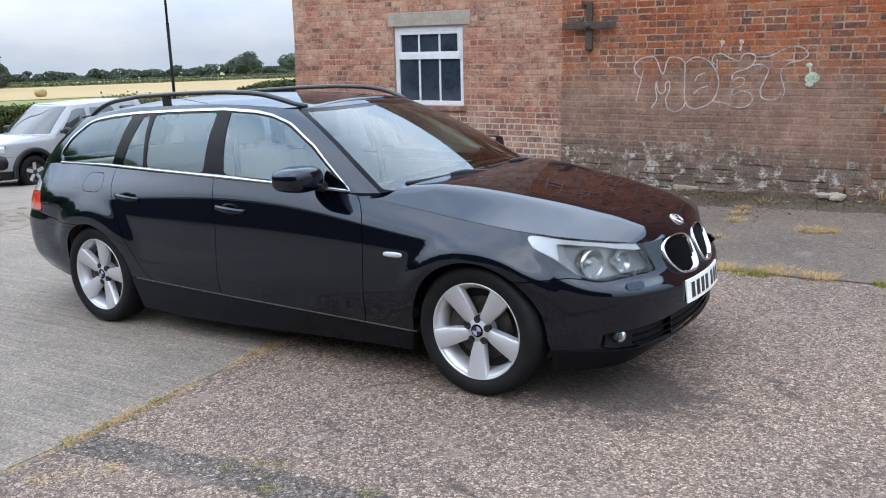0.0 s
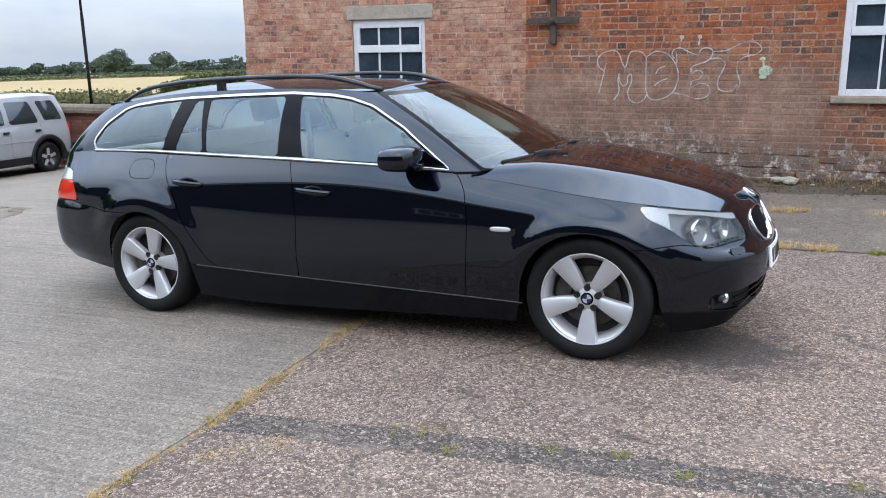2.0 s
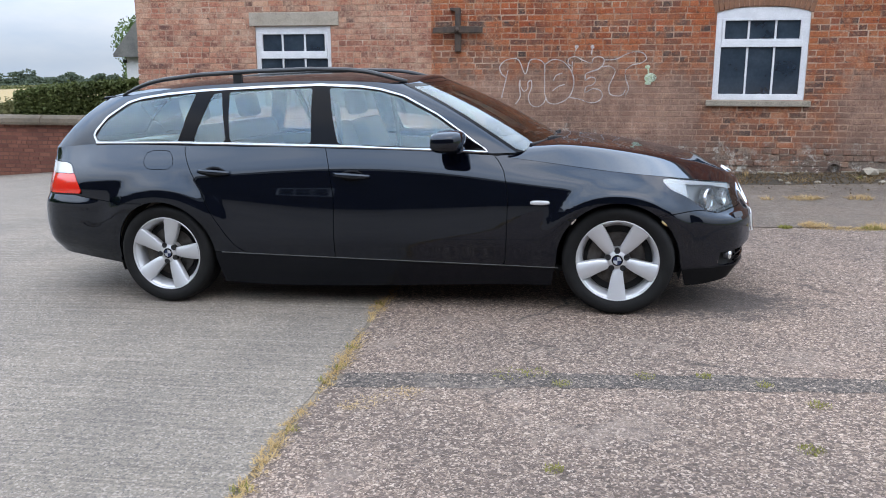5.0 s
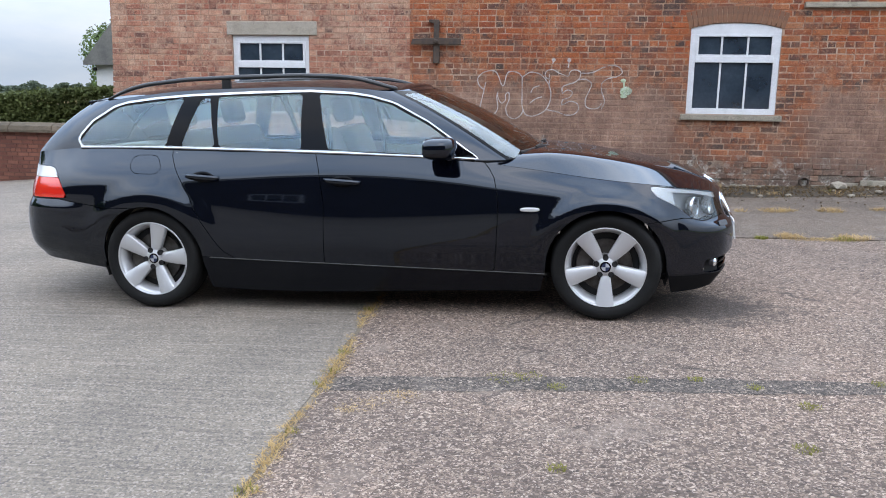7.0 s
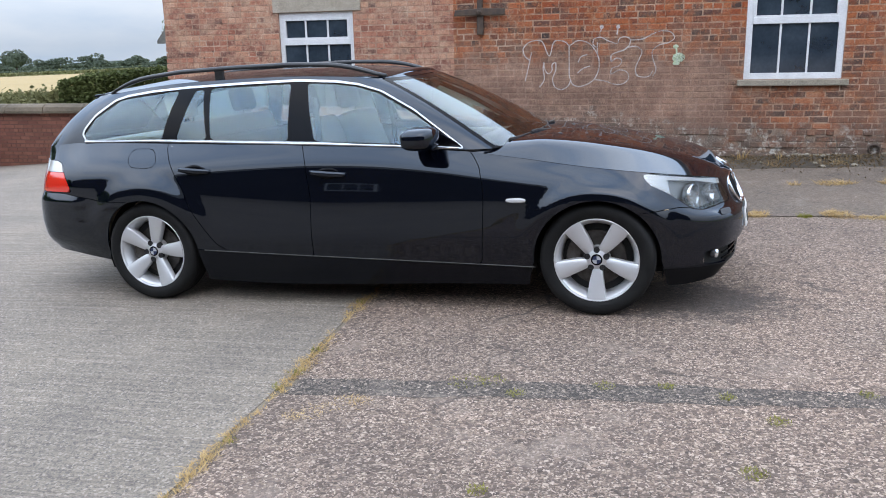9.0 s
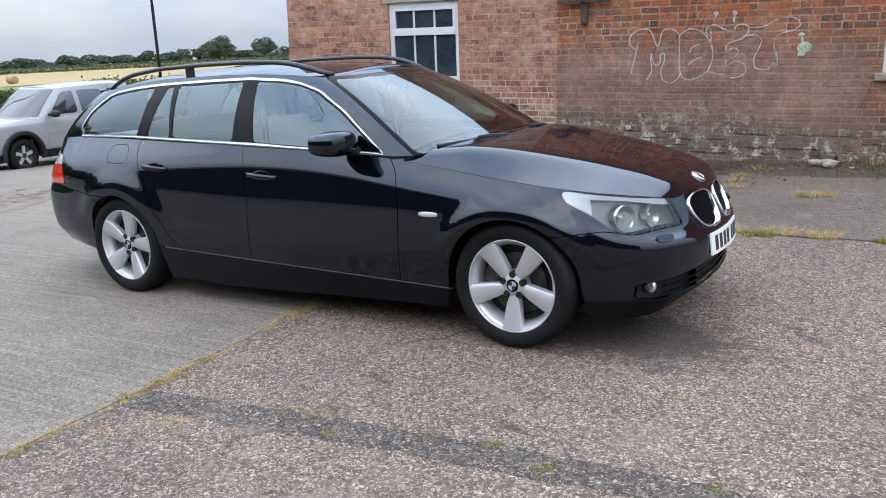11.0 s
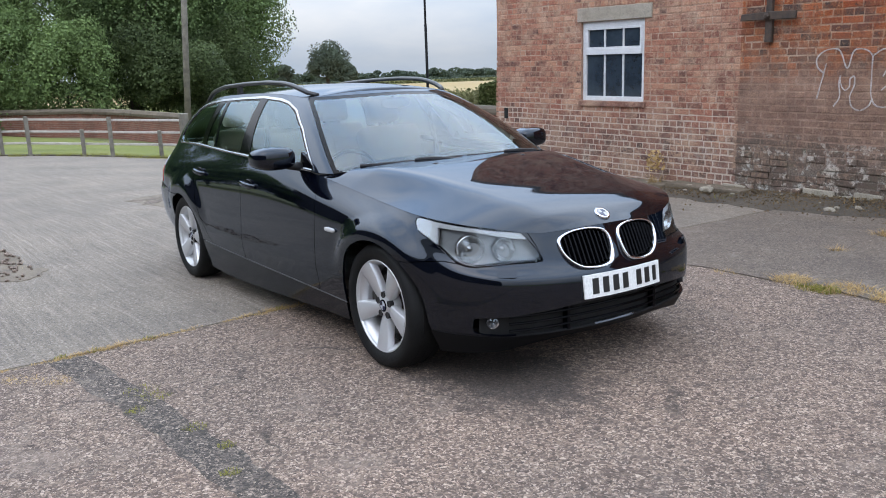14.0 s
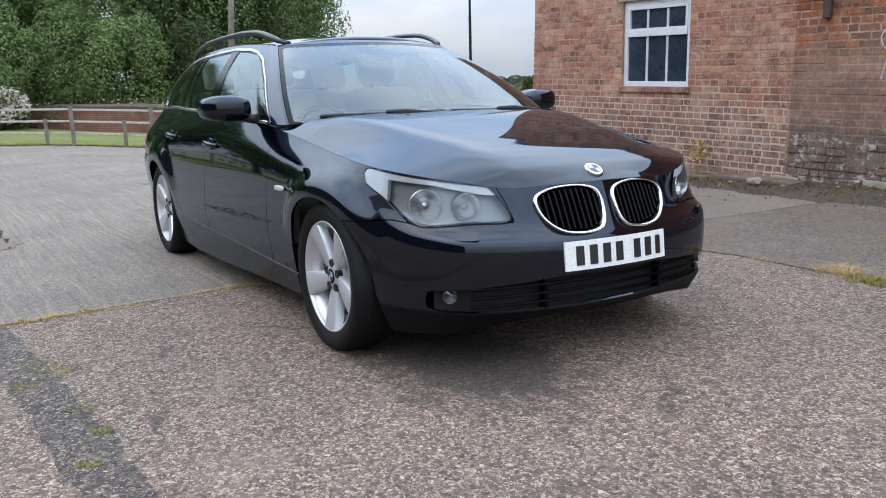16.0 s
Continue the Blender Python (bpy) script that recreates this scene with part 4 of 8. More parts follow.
build_window("window_1", *WINDOWS[0], False, "white casement window under a concrete lintel")
build_window("window_2", *WINDOWS[1], True, "white arched casement window in the brick wall")
# ---- estate car: body surfaces, x forward, y to the car's left, z up ----
def hermite(ts, vs, t):
    """Smooth curve through vs at the parameters ts, read at t."""
    ts, vs, t = np.asarray(ts, float), np.asarray(vs, float), np.asarray(t, float)
    flat = vs.ndim == 1
    if flat:
        vs = vs[:, None]
    h = np.diff(ts)
    d = np.diff(vs, axis=0) / h[:, None]
    m = np.empty_like(vs)
    m[1:-1] = (d[1:] * h[:-1, None] + d[:-1] * h[1:, None]) / (h[1:] + h[:-1])[:, None]
    m[0], m[-1] = d[0], d[-1]
    i = np.clip(np.searchsorted(ts, t, side="right") - 1, 0, len(h) - 1)
    u = np.clip((t - ts[i]) / h[i], 0, 1)[..., None]
    hh = h[i][..., None]
    out = ((2 * u**3 - 3 * u**2 + 1) * vs[i] + (u**3 - 2 * u**2 + u) * hh * m[i] + (3 * u**2 - 2 * u**3) * vs[i + 1] + (u**3 - u**2) * hh * m[i + 1])
    return out[..., 0] if flat else out


def ring_curve(points):
    """A curve over half of the car, from the middle of one end to the middle of the other, square to the middle plane at both."""
    p = np.array(points, float)
    mirror = np.ones(p.shape[1])
    mirror[1] = -1
    q = np.vstack([p[1] * mirror, p, p[-2] * mirror])
    step = np.linalg.norm(np.diff(q[:, :2], axis=0), axis=1)
    ts = np.concatenate([[0], np.cumsum(step)])
    return q, ts


PLAN = [(-2.565, 0), (-2.545, 0.32), (-2.47, 0.60), (-2.32, 0.765), (-2.07, 0.845), (-1.75, 0.885), (-1.44, 0.903), (-0.9, 0.912), (-0.2, 0.916),
        (0.5, 0.916), (1.0, 0.913), (1.44, 0.906), (1.75, 0.862), (1.98, 0.77), (2.125, 0.65), (2.205, 0.48), (2.255, 0.26), (2.275, 0)]
TOP_X = [-2.5, -2.48, -2.4, -2.25, -2.03, -1.75, -1.44, -0.9, -0.2, 0.5, 1.0, 1.42, 1.73, 1.93, 2.05, 2.115, 2.16, 2.178]
TOP_Y = [0, 0.32, 0.56, 0.645, 0.685, 0.71, 0.735, 0.79, 0.83, 0.828, 0.808, 0.80, 0.795, 0.712, 0.585, 0.43, 0.24, 0]
TOP_Z = [1.0, 1.0, 1.0, 1.015, 1.03, 1.036, 1.03, 1.017, 0.997, 0.966, 0.898, 0.836, 0.803, 0.776, 0.750, 0.722, 0.724, 0.728]
# heights of the four lower levels and how far they lie inside the plan, by the plan's stations
LEVEL_AT = [0, 2, 4, 6, 10, 12, 13, 14, 15, 17]
LEVEL_Z0 = [0.335, 0.33, 0.28, 0.18, 0.165, 0.165, 0.170, 0.185, 0.205, 0.215]
LEVEL_Z1 = [0.43, 0.43, 0.39, 0.35, 0.35, 0.33, 0.31, 0.30, 0.30, 0.30]
LEVEL_Z2 = [0.58, 0.59, 0.58, 0.54, 0.52, 0.57, 0.535, 0.525, 0.51, 0.47]
LEVEL_Z3 = [0.74, 0.78, 0.84, 0.86, 0.79, 0.70, 0.635, 0.60, 0.595, 0.59]
LEVEL_D0 = [0.16, 0.14, 0.085, 0.06, 0.06, 0.05, 0.05, 0.06, 0.08, 0.09]
LEVEL_D1 = [0.045, 0.04, 0.026, 0.018, 0.018, 0.012, 0.008, 0.008, 0.012, 0.015]
LEVEL_D3 = [0.03, 0.025, 0.015, 0.027, 0.026, 0.024, 0.042, 0.056, 0.057, 0.042]
FRONT_AXLE, REAR_AXLE, HUB = 1.443, -1.443, 0.325


def lower_body(ns=190, nv=44):
    """Half of the lower body (y >= 0): points by station and level."""
    q, ts = ring_curve(PLAN)
    lo, hi = ts[1], ts[-2]
    dense = np.linspace(0, 1, ns)
    s = lo + (hi - lo) * dense
    base = hermite(ts, q, s)
    eps = 1e-3
    tan = hermite(ts, q, np.minimum(s + eps, hi)) - hermite(ts, q, np.maximum(s - eps, lo))
    tan /= np.linalg.norm(tan, axis=1)[:, None]
    out = np.c_[-tan[:, 1], tan[:, 0]]
    top = ring_curve(np.c_[TOP_X, TOP_Y, TOP_Z])[0]
    top = hermite(ts, top, s)
    at = ts[1:-1][LEVEL_AT]
    levels = []
    for z, d in ((LEVEL_Z0, LEVEL_D0), (LEVEL_Z1, LEVEL_D1), (LEVEL_Z2, [0] * 10), (LEVEL_Z3, LEVEL_D3)):
        zz, dd = hermite(at, z, s), hermite(at, d, s)
        levels.append(np.c_[base + -out * dd[:, None] * -1 * -1, zz])
    levels.append(top)
    stack = np.array(levels)
    v = np.linspace(0, 1, nv)
    grid = np.array([hermite([0, 0.27, 0.55, 0.82, 1.0], stack[:, i], v) for i in range(ns)])
    # the arches swell out a little round the wheels
    for ax in (FRONT_AXLE, REAR_AXLE):
        r = np.hypot(grid[..., 0] - ax, grid[..., 2] - HUB)
        q = np.clip((r - (0.385 if ax > 0 else 0.395)) / (0.10 if ax > 0 else 0.15), 0, 1)
        high = np.clip((grid[..., 2] - HUB - 0.10) / 0.22, 0, 1)
        swell = (0.032 if ax > 0 else 0.034) * (1 - q * q * (3 - 2 * q)) * np.clip((grid[..., 1] - 0.6) / 0.15, 0, 1) * high * high * (3 - 2 * high)
        grid[..., 1] += swell
    return grid


BASE_RING = [(1.045, 0, 0.982), (1.01, 0.4, 0.98), (0.93, 0.68, 0.968), (0.86, 0.785, 0.955), (0.75, 0.822, 0.953), (0.5, 0.829, 0.966), (-0.2, 0.831, 0.997), (-0.9, 0.791, 1.017),
             (-1.44, 0.736, 1.03), (-2.03, 0.686, 1.03), (-2.25, 0.645, 1.015), (-2.4, 0.56, 1.0), (-2.48, 0.32, 1.0), (-2.5, 0, 1.0)]
ROOF_RING = [(0.235, 0, 1.402), (0.21, 0.3, 1.395), (0.155, 0.495, 1.376), (0.09, 0.553, 1.37), (-0.02, 0.572, 1.381), (-0.12, 0.577, 1.389), (-0.5, 0.585, 1.405), (-0.9, 0.583, 1.403),
             (-1.3, 0.57, 1.392), (-1.72, 0.53, 1.355), (-1.9, 0.505, 1.335), (-2.02, 0.45, 1.33), (-2.1, 0.25, 1.335), (-2.12, 0, 1.337)]


def canopy(nw=190, nh=26):
    """Half of the glasshouse between the belt line and the roof's edge."""
    a, ts = ring_curve(BASE_RING)
    b = ring_curve(ROOF_RING)[0]
    s = np.linspace(ts[1], ts[-2], nw)
    a, b = hermite(ts, a, s), hermite(ts, b, s)
    h = np.linspace(0, 1, nh)[None, :, None]
    grid = a[:, None] * (1 - h) + b[:, None] * h
    tan = np.gradient(a, axis=0)[:, None]
    up = (b - a)[:, None]
    n = np.cross(tan, up)
    n /= np.linalg.norm(n, axis=2)[..., None]
    bulge = 0.026 * np.ones(nw)
    return grid + n * (4 * h * (1 - h)) * bulge[:, None, None] * np.sign(n[nw // 2, 0, 1])


def roof(nx=60, ny=24):
    b, ts = ring_curve(ROOF_RING)
    s = np.linspace(ts[1], ts[-2], nx)
    edge = hermite(ts, b, s)
    q = np.linspace(0, 1, ny)[None, :]
    x = edge[:, :1] * np.ones_like(q)
    y = edge[:, 1:2] * q
    room = np.clip(edge[:, 1:2] / 0.55, 0, 1)
    z = edge[:, 2:3] + 0.052 * room**1.3 * (1 - q**2.4)
    return np.stack([x + 0 * q, y, z], axis=2)


def hood(ns=120, nq=40):
    """Half of the bonnet: the upper edge of the wing and nose, crowned towards the middle."""
    p, ts = ring_curve(np.c_[TOP_X, TOP_Y, TOP_Z])
    tt = ring_curve(PLAN)[1]
    s = np.linspace(np.interp(0.80, p[8:14, 0], tt[8:14]), tt[-2] - 1e-4, ns)
    edge = hermite(tt, p, s)
    q = np.linspace(0, 1, nq)[None, :]
    x = edge[:, :1] + 0 * q
    y = edge[:, 1:2] * q
    mid = hermite([0.7, 0.95, 1.2, 1.5, 1.8, 2.0, 2.1, 2.178], [1.015, 1.003, 0.986, 0.940, 0.880, 0.825, 0.781, 0.728], x)
    # a flat middle between two ridges that run from the pillars to the grille, and shoulders that fall to the wings
    ridge = np.interp(x, [0.75, 1.2, 2.12], [0.76, 0.62, 0.36])
    wide = np.maximum(edge[:, 1:2], 0.02)
    soft = 0.025
    fall = soft * np.logaddexp(0, (y - ridge) / soft) / np.maximum(soft * np.logaddexp(0, (wide - ridge) / soft), 1e-4)
    keep = np.clip((wide - ridge) / 0.15, 0, 1)
    fall = keep * fall + (1 - keep) * q**2.6
    z = mid - (mid - edge[:, 2:3]) * (0.10 * q**2 + 0.90 * fall)
    return np.stack([x, y, z], axis=2)


# ---- cutting the body surfaces into panels ----
def grid_patch(g, order):
    du, dv = np.gradient(g, axis=0), np.gradient(g, axis=1)
    n = np.cross(du, dv) if order == "uv" else np.cross(dv, du)
    length = np.linalg.norm(n, axis=2)[..., None]
    n = n / np.maximum(length, 1e-12)
    a, b = g.shape[:2]
    faces = []
    for i in range(a - 1):
        for j in range(b - 1):
            p, q, r, s = i * b + j, (i + 1) * b + j, (i + 1) * b + j + 1, i * b + j + 1
            faces.append((p, q, r, s) if order == "uv" else (p, s, r, q))
    return g.reshape(-1, 3), n.reshape(-1, 3), faces


def clip(patch, f):
    """What lies where f is negative, cut cleanly along its zero line."""
    V, N, F = patch
    inside = f <= 0
    verts, norms, faces, kept, cuts = [], [], [], {}, {}

    def keep(i):
        if i not in kept:
            kept[i] = len(verts)
            verts.append(V[i])
            norms.append(N[i])
        return kept[i]

    def cross(i, j):
        key = (i, j) if i < j else (j, i)
        if key not in cuts:
            i, j = key
            t = f[i] / (f[i] - f[j])
            cuts[key] = len(verts)
            verts.append(V[i] + (V[j] - V[i]) * t)
            norms.append(N[i] + (N[j] - N[i]) * t)
        return cuts[key]

    for face in F:
        k = [inside[i] for i in face]
        if all(k):
            faces.append(tuple(keep(i) for i in face))
        elif any(k):
            out = []
            for i, j in zip(face, face[1:] + face[:1]):
                if inside[i]:
                    out.append(keep(i))
                if inside[i] != inside[j]:
                    out.append(cross(i, j))
            if len(out) > 2:
                faces.append(tuple(out))
    if not verts:
        return np.zeros((0, 3)), np.zeros((0, 3)), []
    return np.array(verts), np.array(norms), faces


def split(patch, fun, gap=0.0022):
    """The part inside fun's zero line and the rest, with a shut line between."""
    f = fun(patch[0])
    return clip(patch, f + gap), clip(patch, gap - f)


def sdf(points, u, w):
    """Signed distance to a closed outline; negative inside."""
    p = np.asarray(points, float)
    d = np.full(np.shape(u), 1e9)
    odd = np.zeros(np.shape(u), bool)
    for (x0, y0), (x1, y1) in zip(p, np.roll(p, -1, axis=0)):
        ex, ey = x1 - x0, y1 - y0
        t = np.clip(((u - x0) * ex + (w - y0) * ey) / (ex * ex + ey * ey + 1e-12), 0, 1)
        d = np.minimum(d, np.hypot(u - x0 - t * ex, w - y0 - t * ey))
        if y0 != y1:
            odd ^= ((y0 > w) != (y1 > w)) & (u < x0 + (w - y0) * ex / ey)
    return np.where(odd, -d, d)


def rounded(points, n=8, soft=0.5):
    """A closed outline with its corners rounded."""
    p = np.asarray(points, float)
    out = []
    for k in range(len(p)):
        a, b, c = p[k - 1], p[k], p[(k + 1) % len(p)]
        s, e = b + (a - b) * soft * 0.5, b + (c - b) * soft * 0.5
        for t in np.linspace(0, 1, n):
            out.append((1 - t) ** 2 * s + 2 * t * (1 - t) * b + t * t * e)
    return np.array(out)


def flip(patch):
    V, N, F = patch
    k = np.array([1, -1, 1])
    return V * k, N * k, [f[::-1] for f in F]


def joined(*patches):
    V, N, F, at = [], [], [], 0
    for v, n, f in patches:
        if not len(f):
            continue
        V.append(v)
        N.append(n)
        F += [tuple(i + at for i in k) for k in f]
        at += len(v)
    return np.vstack(V), np.vstack(N), F


def panel(name, patch, mat, parent, label="", rim=0.012, out=0.0):
    """A panel as a mesh with turned-in edges; it keeps the whole body's smooth shading."""
    V, N, F = patch
    V = V + N / np.maximum(np.linalg.norm(N, axis=1), 1e-9)[:, None] * out
    N = N / np.maximum(np.linalg.norm(N, axis=1), 1e-9)[:, None]
    verts, norms, faces = list(map(tuple, V)), list(N), list(F)
    if rim:
        count = {}
        for f in F:
            for a, b in zip(f, f[1:] + f[:1]):
                count[(a, b)] = count.get((a, b), 0) + 1
        for (a, b) in [e for e in count if (e[1], e[0]) not in count]:
            if abs(V[a][1]) < 1e-5 and abs(V[b][1]) < 1e-5:
                continue
            na = (N[a] + N[b])
            na = na / max(np.linalg.norm(na), 1e-9)
            side = np.cross(V[b] - V[a], na)
            side = side / max(np.linalg.norm(side), 1e-9)
            k = len(verts)
            verts += [tuple(V[a]), tuple(V[b]), tuple(V[b] - N[b] * rim), tuple(V[a] - N[a] * rim)]
            norms += [side] * 4
            faces.append((k + 1, k, k + 3, k + 2))
    me = bpy.data.meshes.new(name)
    me.from_pydata(verts, [], faces)
    me.polygons.foreach_set("use_smooth", [True] * len(me.polygons))
    me.normals_split_custom_set_from_vertices([tuple(map(float, n)) for n in norms])
    me.materials.append(mat)
    ob = new(name, me)
    ob.parent = parent
    return tagged(ob, label) if label else ob


def both(name, patch, mat, parent, label="", **kw):
    a = panel(name, patch, mat, parent, label, **kw)
    b = panel(name, flip(patch), mat, parent, label, **kw)
    return b, a


# ---- the black estate car ----
def car_matrix():
    x = Vector((0.99922, -0.02536, 0.03014)).normalized()
    z = Vector((-0.0297, 0.0189, 0.9994))
    y = z.cross(x).normalized()
    z = x.cross(y)
    return Matrix(((*x, 0), (*y, 0), (*z, 0), (0, 0, 0, 1))).transposed()


def arch(V, ax):
    x, z = V[:, 0] - ax, V[:, 2] - HUB + 0.008
    below = np.maximum(0, -z)
    return np.where(z > 0, np.hypot(x, z), np.abs(x) - 0.22 * below) - 0.355


def wheel(name, parent, m, spin):
    """An alloy wheel with five broad spokes; its face looks to -y."""
    hub = new(name)
    hub.parent = parent
    hub.matrix_basis = m
    tagged(hub, "silver five-spoke alloy wheel with a black tyre")
    bm = bmesh.new()
    w = 0.112
    lathe(bm, [(0.222, -0.075), (0.238, -0.095), (0.262, -0.108), (0.290, -w), (0.309, -0.104), (0.318, -0.090), (0.3245, -0.060), (0.326, 0.0), (0.3245, 0.060), (0.318, 0.09), (0.309, 0.104), (0.29, w), (0.25, 0.10), (0.222, 0.08)], 72)
    t = part("tyre", bm, RUBBER, hub, "black road tyre", True)
    bm = bmesh.new()
    for y in (-0.045, 0.0, 0.045):
        lathe(bm, [(0.3262, y - 0.006), (0.3275, y - 0.004), (0.3275, y + 0.004), (0.3262, y + 0.006)], 72)
    part("tread_rib", bm, RUBBER, t)
    bm = bmesh.new()
    lathe(bm, [(0.205, 0.07), (0.200, 0.0), (0.206, -0.05), (0.219, -0.070), (0.226, -0.082), (0.236, -0.086), (0.2405, -0.094), (0.2385, -0.0985), (0.2330, -0.0975), (0.2300, -0.090), (0.2240, -0.066), (0.2170, -0.03), (0.212, 0.068)], 72)
    rim = part("rim", bm, ALLOY, hub, "", True)
    for k in range(5):
        a = math.pi / 2 + spin + k * 2 * math.pi / 5
        bm = bmesh.new()
        rows = []
        # one edge runs straight out, the other sweeps wide to the rim
        for r, right, y in ((0.045, 0.026, -0.066), (0.075, 0.036, -0.074), (0.11, 0.050, -0.079), (0.15, 0.063, -0.084), (0.185, 0.073, -0.089), (0.212, 0.080, -0.094), (0.2325, 0.084, -0.0965)):
            row = []
            left, right = -0.022 - 0.13 * r, right - 0.13 * r
            for u, dy in ((0.0, 0.042), (0.0, 0.003), (0.04, 0.0), (0.5, -0.002), (0.96, 0.0), (1.0, 0.003), (1.0, 0.042)):
                x = left + (right - left) * u
                row.append(bm.verts.new(Vector((x, y + dy, math.sqrt(max(r * r - x * x, 0.0004))))))
            rows.append(row)
        for p, q in zip(rows, rows[1:]):
            for i in range(6):
                bm.faces.new((p[i], p[i + 1], q[i + 1], q[i]))
        bmesh.ops.recalc_face_normals(bm, faces=bm.faces)
        bmesh.ops.rotate(bm, verts=bm.verts, cent=(0, 0, 0), matrix=Matrix.Rotation(math.pi / 2 - a, 3, "Y"))
        part("spoke", bm, ALLOY, hub, "", True)
    bm = bmesh.new()
    lathe(bm, [(0.0, -0.0785), (0.03, -0.0785), (0.036, -0.0765), (0.052, -0.072), (0.066, -0.066), (0.07, -0.04), (0.075, -0.0)], 40)
    part("hub_face", bm, ALLOY, hub, "", True)
    for k in range(5):
        a = math.pi / 2 + spin + math.pi / 5 + k * 2 * math.pi / 5
        bm = bmesh.new()
        mm = Matrix.Translation((0.056 * math.cos(a), 0, 0.056 * math.sin(a)))
        lathe(bm, [(0.0, -0.074), (0.008, -0.074), (0.010, -0.0765), (0.0175, -0.0775), (0.0185, -0.055)], 12, m=mm)
        part("wheel_bolt", bm, BLACK_TRIM, hub, "dark recessed wheel bolt")
    bm = bmesh.new()
    lathe(bm, [(0.0, -0.0805), (0.030, -0.0805), (0.0325, -0.079), (0.033, -0.075)], 32)
    cap = part("centre_cap", bm, BLACK_GLOSS, hub, "round black centre cap", True)
    for q in range(4):
        bm = bmesh.new()
        rim_pts = [(0, 0)] + [(0.024 * math.cos(a), 0.024 * math.sin(a)) for a in np.linspace(q * math.pi / 2, (q + 1) * math.pi / 2, 9)]
        prism(bm, rim_pts, -0.0818, -0.0806)
        part("badge_quarter", bm, BADGE_BLUE if q % 2 else BADGE_WHITE, cap)
    bm = bmesh.new()
    lathe(bm, [(0.05, -0.012), (0.158, -0.012), (0.16, -0.002), (0.158, 0.012), (0.06, 0.012)], 48)
    part("brake_disc", bm, BRAKE, hub, "grey steel brake disc", False)
    bm = bmesh.new()
    pts = [(0.175 * math.cos(a), 0.175 * math.sin(a)) for a in np.linspace(2.5, 3.7, 9)] + [(0.095 * math.cos(a), 0.095 * math.sin(a)) for a in np.linspace(3.6, 2.6, 7)]
    prism(bm, pts, -0.038, 0.03, bevel=0.006)
    part("brake_caliper", bm, BRAKE, hub)
    # black dish added to put shade behind the spoke openings
    bm = bmesh.new()
    lathe(bm, [(0.0, 0.004), (0.20, 0.006), (0.2160, 0.012)], 40)
    part("dark_backing", bm, BLACK_VOID, hub)
    return hub


BADGE_BLUE = material("badge_blue", (0.012, 0.022, 0.06), 0.15)[0]
BADGE_WHITE = material("badge_white", (0.30, 0.31, 0.33), 0.15)[0]
PLATE_WHITE = mottled("plate_white", (0.78, 0.78, 0.76), (0.72, 0.72, 0.70), 12, 0.35, 0, 0.0, 100)
PLATE_BLACK = material("plate_black", (0.01, 0.01, 0.01), 0.4)[0]
TAIL_RED = material("tail_red", (0.62, 0.02, 0.012), 0.08, 0.0, Coat_Weight=1.0)[0]
TAIL_CLEAR = material("tail_clear", (0.40, 0.40, 0.40), 0.10, 0.0, Coat_Weight=1.0)[0]
SILL_GREY = mottled("sill_line_grey", (0.030, 0.030, 0.030), (0.056, 0.055, 0.052), 30, 0.6, 0, 0.0, 200)
LAMP_STRIP = material("lamp_strip_white", (0.70, 0.71, 0.72), 0.18, 0.0, Coat_Weight=0.6)[0]
LAMP_GREY = material("lamp_reflector", (0.62, 0.63, 0.64), 0.24, 0.85)[0]
LAMP_DARK = material("lamp_inner_grey", (0.24, 0.245, 0.25), 0.36, 0.5)[0]
RAIL = mottled("satin_rail", (0.045, 0.046, 0.048), (0.036, 0.037, 0.039), 9, 0.30, 0.6, 0.02, 200)
LAMP_FOG = material("fog_lamp_inner", (0.05, 0.05, 0.055), 0.25, 0.4)[0]

DLO_TOP = [(0.70, 0.957), (0.551, 1.061), (0.369, 1.183), (0.142, 1.299), (-0.016, 1.345), (-0.158, 1.368), (-0.421, 1.385), (-0.795, 1.381), (-1.22, 1.37),
           (-1.496, 1.353), (-1.70, 1.330), (-1.80, 1.305), (-1.945, 1.211), (-2.025, 1.115), (-2.032, 1.080), (-1.994, 1.034)]


def belt_z(x):
    r = np.array(BASE_RING)[4:11][::-1]
    return np.interp(x, r[:, 0], r[:, 2])


def window_line():
    xs = np.linspace(-1.98, 0.68, 24)
    return [*DLO_TOP, *[(x, belt_z(x) + 0.0015) for x in xs]]


def side_region(outline, lo=-9.0, hi=9.0):
    return lambda V: np.maximum(sdf(outline, V[:, 0], V[:, 2]), np.maximum(lo - V[:, 0], V[:, 0] - hi))


